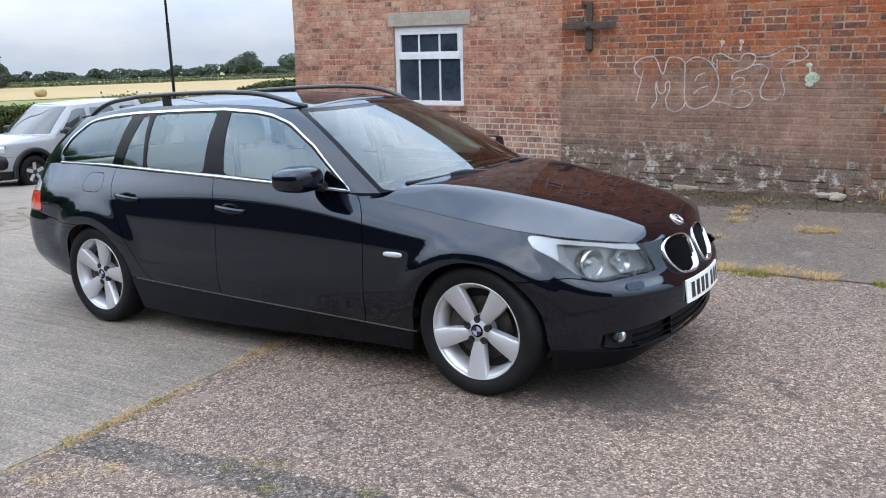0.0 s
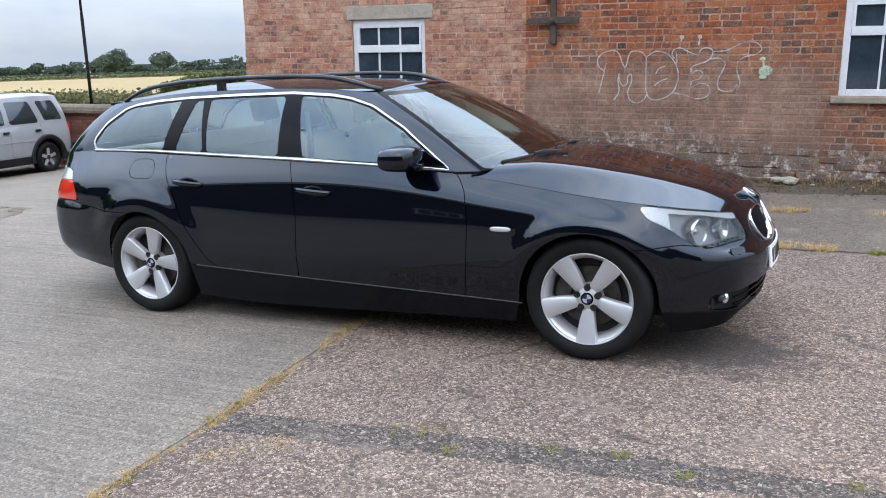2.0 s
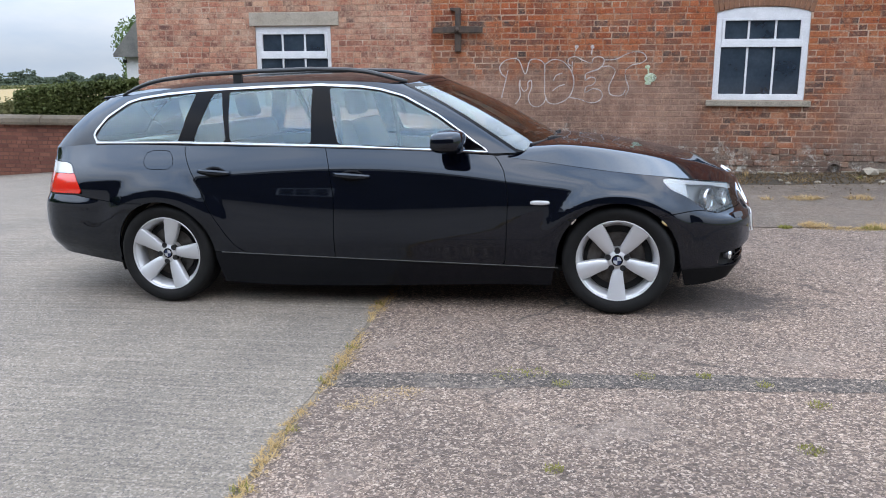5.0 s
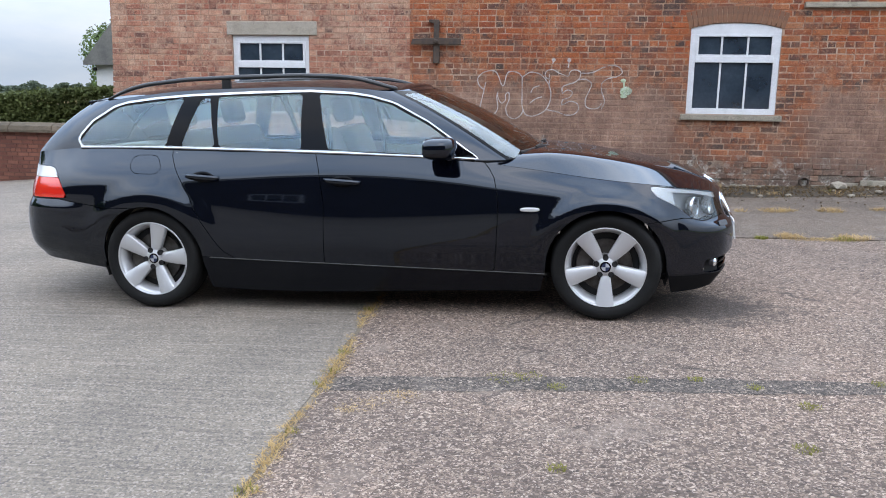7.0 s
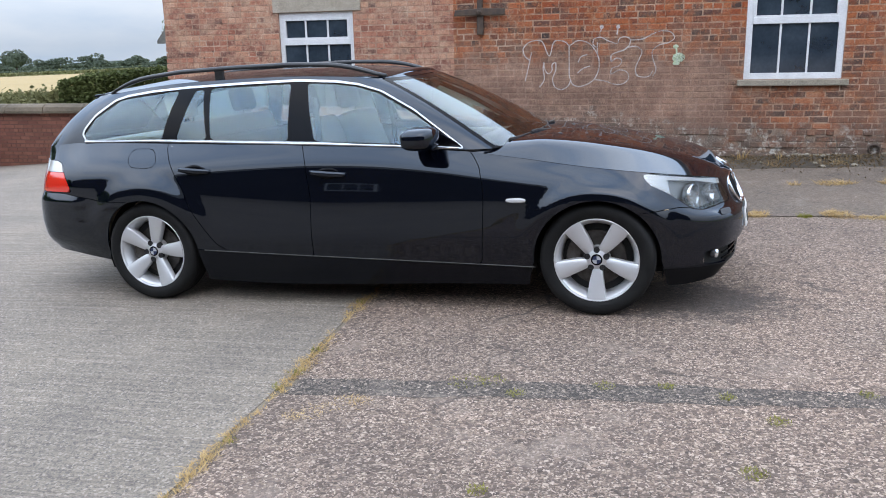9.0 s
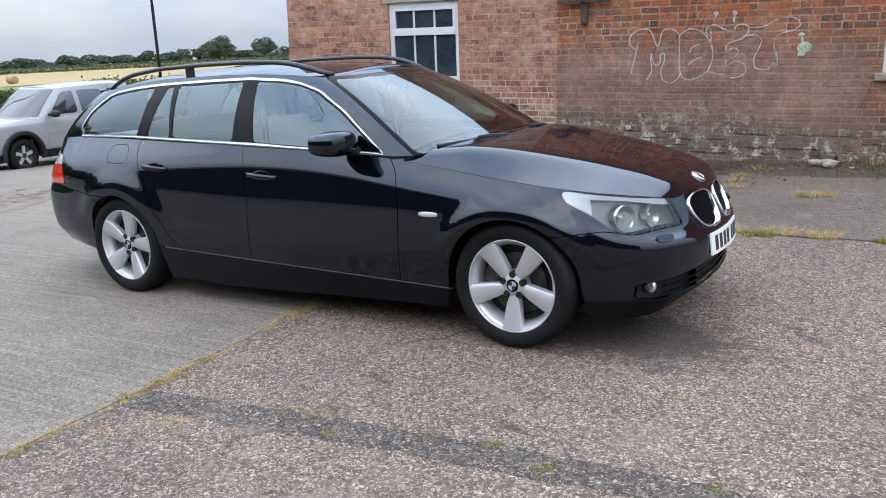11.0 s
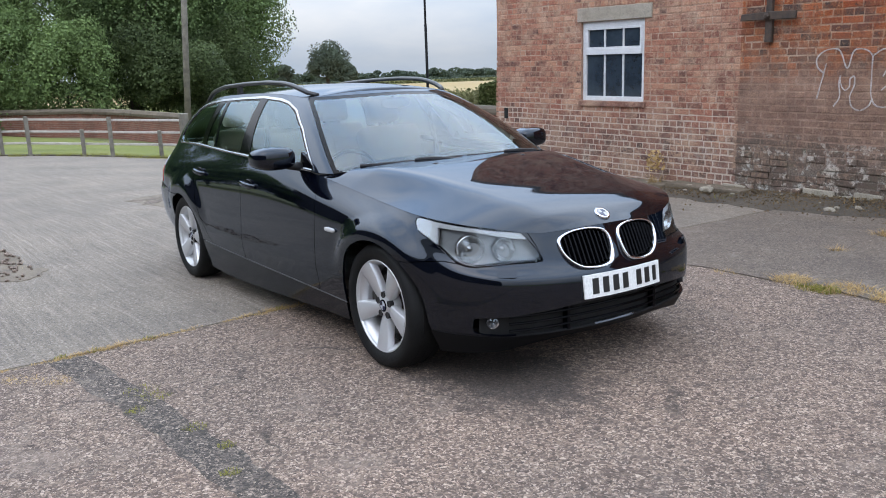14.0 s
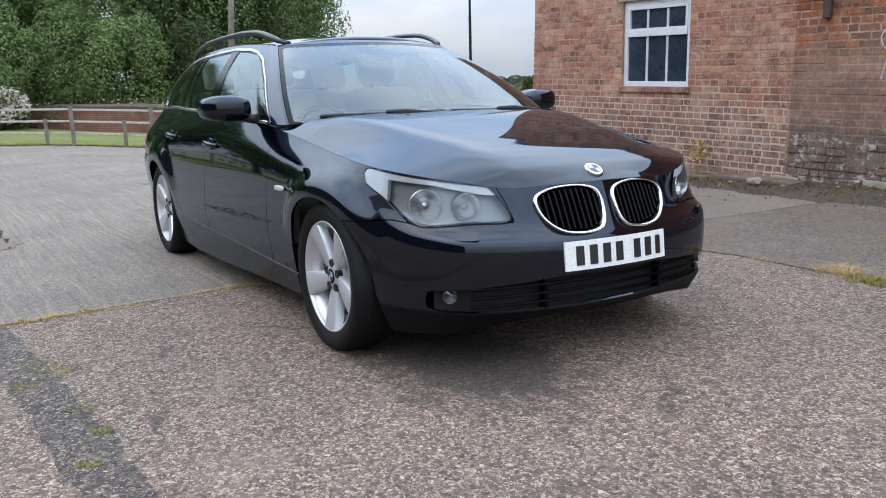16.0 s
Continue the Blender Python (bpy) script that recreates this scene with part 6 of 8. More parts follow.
        rail = part("roof_rail", bm, RAIL, car, "satin black roof rail", True)
        for x in (-1.01,):
            y = np.interp(x, ring[::-1, 0], ring[::-1, 1]) - 0.035
            z = np.interp(x, ring[::-1, 0], ring[::-1, 2])
            bm = boxed(x - 0.030, x + 0.030, s * y - 0.014, s * y + 0.014, z - 0.005, z + (0.07 if x == -1.01 else 0.02), bevel=0.006)
            part("rail_foot", bm, RAIL, rail)
    # door mirrors
    for s in (1, -1):
        bm = bmesh.new()
        vs = blob(bm, (0.485, s * 0.985, 1.035), (0.088, 0.122, 0.066), 0.0, 4, power=0.56)
        for v in vs:
            out = (abs(v.co.y) - 0.985) / 0.122
            v.co.z = 1.035 + (v.co.z - 1.035) * (1 - 0.16 * out * out) - 0.012 * (1 - out) * (v.co.z < 1.035) * 0
            v.co.x -= 0.030 * max(out, 0) ** 2
        mir = part("door_mirror", bm, PAINT, doors["front"][0 if s == -1 else 1], "gloss black door mirror", True)
        bm = bmesh.new()
        tube(bm, [(0.51, s * 0.80, 0.975), (0.505, s * 0.86, 0.982), (0.50, s * 0.93, 0.995)], [0.030, 0.024, 0.022], 10)
        part("mirror_arm", bm, BLACK_TRIM, mir, "", True)
        bm = bmesh.new()
        prism(bm, rounded([(s * 0.89, 0.99), (s * 1.08, 0.99), (s * 1.08, 1.085), (s * 0.89, 1.085)], 5, 0.5), 0.398, 0.402, "X")
        part("mirror_glass", bm, CHROME, mir)
        bm = bmesh.new()
        prism(bm, [(0.70, 0.962), (0.50, 0.985), (0.52, 1.06), (0.56, 1.045)], s * 0.800, s * 0.822)
        part("mirror_base", bm, BLACK_GLOSS, mir)
        # door handles with their cupped recess, and the side repeater
        for key, x0, x1, z in (("front", -0.262, -0.030, 0.832), ("rear", -1.170, -0.950, 0.858)):
            y = 0.893 if key == "front" else 0.887
            bm = bmesh.new()
            xs = np.linspace(x0, x1, 12)
            rows = []
            for i, x in enumerate(xs):
                q = i / 11
                bow = math.sin(math.pi * q) ** 0.5
                h = 0.0125 + 0.004 * math.sin(math.pi * q)
                zc = z + 0.008 - 0.016 * q
                rows.append([bm.verts.new((x, s * (y + 0.006 + 0.026 * bow + dy), zc + dz * h)) for dy, dz in ((-0.012, -1), (0.002, -0.95), (0.006, 0), (0.002, 0.95), (-0.012, 1))])
            for a, b in zip(rows, rows[1:]):
                for k in range(5):
                    bm.faces.new((a[k], a[(k + 1) % 5], b[(k + 1) % 5], b[k]))
            bm.faces.new(rows[0])
            bm.faces.new(rows[-1])
            bmesh.ops.recalc_face_normals(bm, faces=bm.faces)
            h = part("door_handle", bm, PAINT, doors[key][0 if s == -1 else 1], "", True)
            bm = bmesh.new()
            blob(bm, ((x0 + x1) / 2, s * (y + 0.002), z), (0.075, 0.006, 0.036), 0, 2)
            part("handle_cup", bm, BLACK_GLOSS, h, "", True)
        bm = bmesh.new()
        blob(bm, (0.998, s * 0.916, 0.671), (0.058, 0.010, 0.0135), 0, 3, power=0.7)
        part("side_repeater", bm, TAIL_CLEAR, car, "white side indicator lamp", True)
    return car, doors


def seat(parent_thing, x, y, name, wide=0.5):
    """A leather seat with cushion, backrest and headrest."""
    s = new(name)
    s.parent = parent_thing
    s.matrix_basis = Matrix.Translation((x, y, 0.0))
    bm = bmesh.new()
    box(bm, -0.26, 0.27, -wide / 2, wide / 2, 0.44, 0.60, 0.06, segs=3)
    part("cushion", bm, LEATHER, s, "cream leather seat cushion", True)
    bm = bmesh.new()
    m = Matrix.Translation((-0.27, 0, 0.56)) @ Matrix.Rotation(radians(-20), 4, "Y")
    box(bm, -0.08, 0.08, -wide / 2, wide / 2, 0.0, 0.60, 0.06, m, 3)
    part("backrest", bm, LEATHER, s, "cream leather backrest", True)
    bm = bmesh.new()
    for k in ((0,) if wide < 0.7 else (-0.42, 0.42)):
        m = Matrix.Translation((-0.50, k, 1.135)) @ Matrix.Rotation(radians(-12), 4, "Y")
        box(bm, -0.05, 0.05, -0.13, 0.13, 0.02, 0.20, 0.045, m, 3)
        for q in (-0.05, 0.05):
            tube(bm, [(-0.49, k + q, 1.08), (-0.495, k + q, 1.17)], 0.006, 6)
    part("headrest", bm, GREY_CLOTH if wide < 0.7 else LEATHER, s, "padded headrest", True)
    return s


def build_interior(car):
    seat(car, 0.02, -0.37, "front_seat")
    seat(car, 0.02, 0.37, "front_seat")
    seat(car, -0.88, 0.0, "rear_bench", 1.30)
    bm = bmesh.new()
    prism(bm, [(0.50, 0.70), (0.42, 0.80), (0.46, 0.90), (0.60, 0.955), (0.86, 0.968), (0.95, 0.94), (0.95, 0.70)], -0.72, 0.72, "Y", 0.02)
    part("dashboard", bm, GREY_CLOTH, car, "dark grey dashboard", True)
    wheel_m = Matrix.Translation((0.36, -0.37, 0.86)) @ Matrix.Rotation(radians(65), 4, "Y")
    bm = bmesh.new()
    tube(bm, [wheel_m @ Vector((0.185 * math.cos(a), 0.185 * math.sin(a), 0)) for a in np.linspace(0, 2 * math.pi, 33)], 0.015, 8, False)
    sw = part("steering_wheel", bm, BLACK_TRIM, car, "black steering wheel", True)
    bm = bmesh.new()
    lathe(bm, [(0.0, 0.03), (0.06, 0.025), (0.075, 0.0), (0.06, -0.03), (0.03, -0.2)], 20, "Z", wheel_m)
    for a in (0.4, math.pi - 0.4, math.pi * 1.5):
        tube(bm, [wheel_m @ Vector((0.05 * math.cos(a + 1.57), 0.05 * math.sin(a + 1.57), 0)), wheel_m @ Vector((0.18 * math.cos(a + 1.57), 0.18 * math.sin(a + 1.57), 0))], 0.014, 6)
    part("wheel_boss", bm, BLACK_TRIM, sw, "", True)
    part("cabin_floor", boxed(-1.72, 0.95, -0.72, 0.72, 0.27, 0.33, bevel=0.01), GREY_CLOTH, car)
    part("bulkhead", boxed(0.96, 1.0, -0.66, 0.66, 0.30, 0.90, bevel=0.01), BLACK_VOID, car)
    part("centre_console", boxed(-0.35, 0.55, -0.11, 0.11, 0.32, 0.66, bevel=0.03), GREY_CLOTH, car)
    bm = bmesh.new()
    prism(bm, [(-1.18, 0.998), (-1.18, 1.018), (-2.25, 1.008), (-2.25, 0.988)], -0.62, 0.62)
    part("load_cover", bm, LEATHER_PALE, car, "cream load cover behind the rear seat")
    # lining of the roof and doors
    rf = grid_patch(roof(40, 12), "vu")
    panel("headlining", joined(rf, flip(rf)), LEATHER_PALE, car, out=-0.025, rim=0)
    for s in (1, -1):
        for x0, x1, top in ((-0.26, 0.76, 0.94), (-1.28, -0.30, 0.985), (-2.06, -1.32, 0.99)):
            bm = bmesh.new()
            y1 = 0.775 if x0 > -1.3 else 0.675
            prism(bm, [(x0, 0.36), (x1, 0.36), (x1, top), (x0, top + 0.02)], s * y1, s * (y1 - 0.05), "Y", 0.012)
            part("door_lining", bm, LEATHER if x0 < -0.2 else LEATHER, car, "cream and grey door lining")
            bm = boxed(x0 + 0.1, x1 - 0.12, min(s * (y1 - 0.05), s * (y1 - 0.12)), max(s * (y1 - 0.05), s * (y1 - 0.12)), 0.66, 0.71, bevel=0.015)
            part("armrest", bm, GREY_CLOTH, car, "", True)
        bm = bmesh.new()
        tube(bm, [(-0.30, s * 0.66, 1.27), (-0.27, s * 0.69, 1.0), (-0.24, s * 0.70, 0.6)], 0.018, 6)
        part("seat_belt", bm, GREY_CLOTH, car)
    bm = bmesh.new()
    blob(bm, (0.28, 0.0, 1.315), (0.02, 0.12, 0.035), 0, 2, power=0.7)
    tube(bm, [(0.27, 0, 1.33), (0.235, 0, 1.372)], 0.012, 6)
    part("rear_view_mirror", bm, BLACK_TRIM, car, "black rear-view mirror", True)
    # wipers, washer jets
    glass_x = lambda y, up: 1.046 - 0.22 * y * y - 1.86 * up
    for y0, y1 in ((-0.66, -0.02), (0.02, 0.62)):
        bm = bmesh.new()
        pts = [(glass_x(y, 0.022) + 0.012, y, 0.985 + 0.014 - 0.012 * abs(y)) for y in np.linspace(y0, y1, 12)]
        tube(bm, pts, 0.008, 6)
        w = part("wiper", bm, BLACK_TRIM, car, "black windscreen wiper")
        bm = bmesh.new()
        ym = (y0 + y1) / 2
        tube(bm, [(glass_x(y1, 0) + 0.03, y1 - 0.04, 0.985), (glass_x(ym, 0.02) + 0.03, ym + 0.10, 1.004), (glass_x(ym, 0.022) + 0.016, ym, 1.004)], [0.014, 0.011, 0.008], 6)
        part("wiper_arm", bm, BLACK_TRIM, w)
    bm = bmesh.new()
    prism(bm, [(1.075, -0.45), (1.03, -0.58), (0.97, -0.60), (0.93, -0.55), (0.97, -0.40), (1.00, 0.0), (0.97, 0.40), (0.93, 0.55), (0.97, 0.60), (1.03, 0.58), (1.075, 0.45), (1.11, 0.0)], 0.935, 0.962, "Z", 0.004)
    part("scuttle", bm, BLACK_TRIM, car, "black plastic scuttle below the windscreen")
    for y in (-0.32, 0.32):
        bm = bmesh.new()
        blob(bm, (1.17, y, 0.985), (0.018, 0.016, 0.009), 0, 2)
        part("washer_jet", bm, BLACK_TRIM, car, "", True)
    for s in (1, -1):
        mm = Matrix.Translation((2.137, s * 0.617, 0.562)) @ Matrix.Rotation(s * radians(38), 4, "Z") @ Matrix.Rotation(radians(-24), 4, "Y")
        bm = bmesh.new()
        prism(bm, rounded([(-0.045, -0.018), (0.045, -0.018), (0.045, 0.018), (-0.045, 0.018)], 4, 0.5), -0.010, 0.0005, "X", 0.0, mm)
        part("washer_cover", bm, PAINT, car)
    bm = bmesh.new()
    tube(bm, [(-2.05, -0.50, 0.345), (-2.35, -0.50, 0.336)], 0.024, 14)
    part("exhaust_tip", bm, BRAKE, car, "", True)
    bm = bmesh.new()
    prism(bm, [(-1.90, 1.352), (-2.075, 1.338), (-2.08, 1.320), (-1.96, 1.318)], -0.44, 0.44, "Y", 0.006)
    part("roof_spoiler", bm, PAINT, car)


LEATHER_PALE = mottled("pale_headlining", (0.66, 0.65, 0.61), (0.60, 0.59, 0.55), 5, 0.85, 0, 0.1, 160)


# ---- the silver off-roader by the boundary wall ----
def shell(plan, top, zs, ds, ns=110, nv=26):
    """Half of a simpler car body: a plan curve, its upper edge, and four levels between."""
    q, ts = ring_curve(plan)
    s = np.linspace(ts[1], ts[-2], ns)
    base = hermite(ts, q, s)
    tan = np.gradient(base, axis=0)
    tan /= np.linalg.norm(tan, axis=1)[:, None]
    out = np.c_[-tan[:, 1], tan[:, 0]]
    upper = hermite(ts, ring_curve(top)[0], s)
    rows = [np.c_[base - out * d, np.full(ns, z)] for z, d in zip(zs, ds)] + [upper]
    stack = np.array(rows)
    v = np.linspace(0, 1, nv)
    return np.array([hermite(np.linspace(0, 1, len(rows)), stack[:, i], v) for i in range(ns)])


def two_rings(low, high, bulge=0.02, nw=110, nh=18):
    a, ts = ring_curve(low)
    b = ring_curve(high)[0]
    s = np.linspace(ts[1], ts[-2], nw)
    a, b = hermite(ts, a, s), hermite(ts, b, s)
    h = np.linspace(0, 1, nh)[None, :, None]
    n = np.cross(np.gradient(a, axis=0)[:, None], (b - a)[:, None])
    n /= np.linalg.norm(n, axis=2)[..., None]
    return a[:, None] * (1 - h) + b[:, None] * h + n * 4 * h * (1 - h) * bulge * np.sign(n[nw // 2, 0, 1])


def build_suv(m):
    suv = thing("off_roader", "silver off-road car with black arches, parked by the low wall", "car", m)
    plan = [(-2.14, 0), (-2.13, 0.45), (-2.10, 0.72), (-1.98, 0.845), (-1.7, 0.872), (-1.28, 0.88), (0, 0.885), (0.9, 0.882), (1.28, 0.875), (1.7, 0.85), (1.98, 0.76), (2.12, 0.55), (2.17, 0.28), (2.18, 0)]
    top = [(-2.12, 0, 1.12), (-2.11, 0.45, 1.12), (-2.07, 0.68, 1.12), (-1.95, 0.79, 1.12), (-1.7, 0.81, 1.11), (-1.28, 0.82, 1.10), (0, 0.825, 1.08), (0.75, 0.815, 1.06), (1.2, 0.80, 1.045), (1.6, 0.77, 1.02), (1.88, 0.68, 0.985), (2.02, 0.5, 0.96), (2.07, 0.28, 0.955), (2.08, 0, 0.955)]
    body = grid_patch(shell(plan, top, [0.40, 0.58, 0.78, 0.95], [0.02, 0.0, 0.0, 0.02]), "vu")
    def arch_f(V, ax):
        x, z = V[:, 0] - ax, V[:, 2] - 0.345
        return np.where(z > 0, np.hypot(x, z), np.abs(x)) - 0.43
    for ax in (1.28, -1.28):
        body = clip(body, -arch_f(body[0], ax))
    lamp, body = split(body, lambda V: np.maximum(sdf([(1.02, 0.925), (1.66, 0.915), (1.66, 0.79), (1.10, 0.775)], V[:, 0] - V[:, 1], V[:, 2]), 1.6 - V[:, 0]))
    both("headlamp", lamp, LAMP_GREY, suv, "clear wrap-round headlamp")
    fd, body = split(body, side_region([(0.62, 1.2), (0.66, 0.95), (0.70, 0.44), (-0.28, 0.44), (-0.28, 1.2)]))
    rd, body = split(body, side_region([(-0.28, 1.2), (-0.28, 0.44), (-0.80, 0.44), (-0.93, 0.66), (-1.16, 0.86), (-1.16, 1.2)]))
    bumper, body = split(body, lambda V: np.maximum(V[:, 2] - 0.70, 1.55 - V[:, 0]))
    fds, rds = both("front_door", fd, SILVER_PAINT, suv), both("rear_door", rd, SILVER_PAINT, suv)
    both("body_side", body, SILVER_PAINT, suv)
    panel("front_bumper", joined(bumper, flip(bumper)), SILVER_PAINT, suv)
    clad = grid_patch(shell(plan, [(p[0], p[1], 0.415) for p in plan], [0.24, 0.28, 0.33, 0.38], [0.06, 0.03, 0.015, 0.006], 90, 12), "vu")
    for ax in (1.28, -1.28):
        clad = clip(clad, -arch_f(clad[0], ax))
    panel("lower_cladding", joined(clad, flip(clad)), BLACK_TRIM, suv, "black plastic lower cladding")
    rings_low = [(0.98, 0, 1.07), (0.92, 0.45, 1.07), (0.80, 0.70, 1.065), (0.70, 0.79, 1.062), (0.55, 0.812, 1.065), (0, 0.82, 1.08), (-1.28, 0.815, 1.10), (-1.85, 0.80, 1.115), (-2.03, 0.74, 1.12), (-2.10, 0.45, 1.12), (-2.12, 0, 1.12)]
    rings_up = [(0.20, 0, 1.67), (0.17, 0.40, 1.665), (0.08, 0.58, 1.655), (-0.02, 0.63, 1.655), (-0.15, 0.645, 1.66), (-0.5, 0.655, 1.675), (-1.28, 0.655, 1.69), (-1.72, 0.645, 1.685), (-1.86, 0.60, 1.68), (-1.93, 0.38, 1.68), (-1.95, 0, 1.68)]
    can = grid_patch(two_rings(rings_low, rings_up), "uv")
    screen, can = split(can, lambda V: np.maximum(np.maximum(V[:, 1] - np.interp(V[:, 2], [1.06, 1.66], [0.74, 0.57]), 0.0 - V[:, 0]), np.maximum(V[:, 2] - 1.63, 1.09 - V[:, 2])), 0.001)
    panel("windscreen", joined(screen, flip(screen)), PANE_CAR, suv, "dark tinted windscreen", rim=0.004)
    back, can = split(can, lambda V: np.maximum(np.maximum(V[:, 1] - 0.56, V[:, 0] + 1.9), np.maximum(V[:, 2] - 1.58, 1.2 - V[:, 2])), 0.001)
    panel("rear_window", joined(back, flip(back)), PANE_CAR, suv, rim=0.004)
    for nm, line, d in (("front_window", [(0.50, 1.115), (0.10, 1.54), (-0.02, 1.575), (-0.22, 1.585), (-0.22, 1.115)], fds), ("rear_window", [(-0.34, 1.12), (-0.34, 1.585), (-0.98, 1.585), (-1.13, 1.12)], rds), ("quarter_window", [(-1.30, 1.16), (-1.17, 1.58), (-1.66, 1.58), (-1.84, 1.16)], None)):
        g, can = split(can, side_region(rounded(line, 4, 0.2)), 0.001)
        for k, side in enumerate((flip(g), g)):
            panel(nm, side, PANE_CAR, d[k] if d else suv, "dark tinted side window", rim=0.004, out=-0.003)
    both("cabin_pillar", can, SILVER_PAINT, suv)
    ring = ring_curve(rings_up)
    s = np.linspace(ring[1][1], ring[1][-2], 50)
    e = hermite(ring[1], ring[0], s)
    qq = np.linspace(0, 1, 12)[None, :]
    rf = np.stack([e[:, :1] + 0 * qq, e[:, 1:2] * qq, e[:, 2:3] + 0.05 * np.clip(e[:, 1:2] / 0.6, 0, 1) * (1 - qq**2.2)], axis=2)
    rp = grid_patch(rf, "vu")
    panel("roof", joined(rp, flip(rp)), SILVER_PAINT, suv)
    tt = ring_curve([(p[0], p[1]) for p in plan])[1]
    p3 = ring_curve(top)[0]
    s = np.linspace(tt[8], tt[-2] - 1e-4, 60)
    e = hermite(tt, p3, s)
    mid = np.interp(e[:, :1], [0.7, 1.2, 1.7, 2.08], [1.085, 1.085, 1.05, 0.955])
    hp = grid_patch(np.stack([e[:, :1] + 0 * qq, e[:, 1:2] * qq, mid - (mid - e[:, 2:3]) * qq**3], axis=2), "uv")
    panel("bonnet", joined(hp, flip(hp)), SILVER_PAINT, suv, out=0.002)
    # wheels, arches
    for ax in (1.28, -1.28):
        for sd in (1, -1):
            w = new("wheel")
            w.parent = suv
            w.matrix_basis = Matrix.Translation((ax, sd * 0.77, 0.345)) @ (Matrix.Rotation(math.pi, 4, "Z") if sd == 1 else Matrix.Identity(4))
            bm = bmesh.new()
            lathe(bm, [(0.20, -0.07), (0.215, -0.09), (0.25, -0.11), (0.29, -0.115), (0.325, -0.10), (0.342, -0.07), (0.345, 0.0), (0.342, 0.07), (0.325, 0.10), (0.25, 0.11), (0.20, 0.08)], 40)
            part("tyre", bm, RUBBER, w, "chunky black tyre", True)
            bm = bmesh.new()
            lathe(bm, [(0.0, -0.075), (0.07, -0.075), (0.085, -0.06), (0.10, -0.03), (0.18, -0.03), (0.205, -0.06), (0.213, -0.09), (0.22, -0.09), (0.212, -0.05)], 40)
            rim = part("rim", bm, BRAKE, w, "", True)
            for k in range(5):
                a = k * 2 * math.pi / 5
                bm = boxed(-0.035, 0.035, -0.082, -0.05, 0.05, 0.215, bevel=0.01, m=Matrix.Rotation(a, 4, "Y"))
                part("spoke", bm, ALLOY, w)
            bm = bmesh.new()
            rows = []
            for a in np.linspace(-0.18, math.pi + 0.18, 22):
                rows.append([bm.verts.new((ax + r * math.cos(a), sd * y, 0.345 + r * math.sin(a))) for r, y in ((0.42, 0.80), (0.425, 0.905), (0.435, 0.915), (0.50, 0.908), (0.515, 0.895), (0.515, 0.86))])
            for p, q in zip(rows, rows[1:]):
                for k in range(5):
                    bm.faces.new((p[k], p[k + 1], q[k + 1], q[k]))
            part("arch_cladding", bm, BLACK_TRIM, suv, "black plastic wheel-arch cladding", True)
            bm = boxed(ax - 0.42, ax + 0.42, min(sd * 0.5, sd * 0.56), max(sd * 0.5, sd * 0.56), 0.25, 0.80)
            part("wheel_well", bm, BLACK_VOID, suv)
    # front: grille bars, plate, bumper corners, mirrors, handles, spare wheel
    g = thing("grille", "", "", None)
    g.parent = suv
    g["label"] = "black slatted grille"
    for z in (0.845, 0.885):
        part("grille_bar", boxed(2.07, 2.176, -0.34, 0.34, z - 0.010, z + 0.010, bevel=0.004), BLACK_GLOSS, g)
    part("grille_back", boxed(2.05, 2.170, -0.34, 0.34, 0.815, 0.915, bevel=0.012), BLACK_VOID, g)
    part("bumper_intake", boxed(2.06, 2.192, -0.46, 0.46, 0.505, 0.575, bevel=0.01), BLACK_TRIM, suv)
    part("bumper_slot", boxed(2.06, 2.192, -0.48, 0.48, 0.735, 0.765, bevel=0.006), BLACK_TRIM, suv)
    plate = part("number_plate", boxed(2.165, 2.19, -0.26, 0.26, 0.60, 0.71, bevel=0.003), PLATE_WHITE, suv, "white number plate with black bars")
    for k in range(7):
        y = -0.20 + k * 0.062 + (0.03 if k > 3 else 0)
        part("plate_bar", boxed(2.188, 2.193, y - 0.018, y + 0.018, 0.622, 0.688), PLATE_BLACK, plate)
    for sd in (1, -1):
        bm = bmesh.new()
        blob(bm, (1.99, sd * 0.665, 0.60), (0.20, 0.19, 0.155), 0.0, 2, power=0.6)
        part("bumper_corner", bm, BLACK_TRIM, suv, "", True)
        bm = bmesh.new()
        blob(bm, (0.50, sd * 0.98, 1.14), (0.07, 0.11, 0.075), 0, 2, power=0.7)
        tube(bm, [(0.52, sd * 0.80, 1.12), (0.51, sd * 0.92, 1.12)], 0.03, 8)
        part("door_mirror", bm, BLACK_TRIM, suv, "black door mirror", True)
        for x in (-0.16, -1.02):
            part("door_handle", boxed(x - 0.08, x + 0.06, sd * 0.885 - 0.02, sd * 0.885 + 0.02, 0.935, 0.985, bevel=0.012), BLACK_TRIM, suv, "black door handle")
        part("rub_strip", boxed(-0.9, 0.66, sd * 0.886 - 0.008, sd * 0.886 + 0.008, 0.735, 0.755, bevel=0.004), SILVER_PAINT, suv)
        part("tail_lamp", boxed(-2.10, -2.02, sd * 0.70 - 0.06, sd * 0.70 + 0.06, 0.86, 1.06, bevel=0.02), TAIL_RED, suv, "red tail lamp")
    bm = bmesh.new()
    lathe(bm, [(0.0, -2.36), (0.19, -2.36), (0.22, -2.335), (0.30, -2.35), (0.335, -2.31), (0.34, -2.24), (0.32, -2.15), (0.2, -2.12)], 36, "X", Matrix.Translation((0, 0.05, 0.86)))
    part("spare_wheel", bm, RUBBER, suv, "black spare wheel on the tailgate", True)
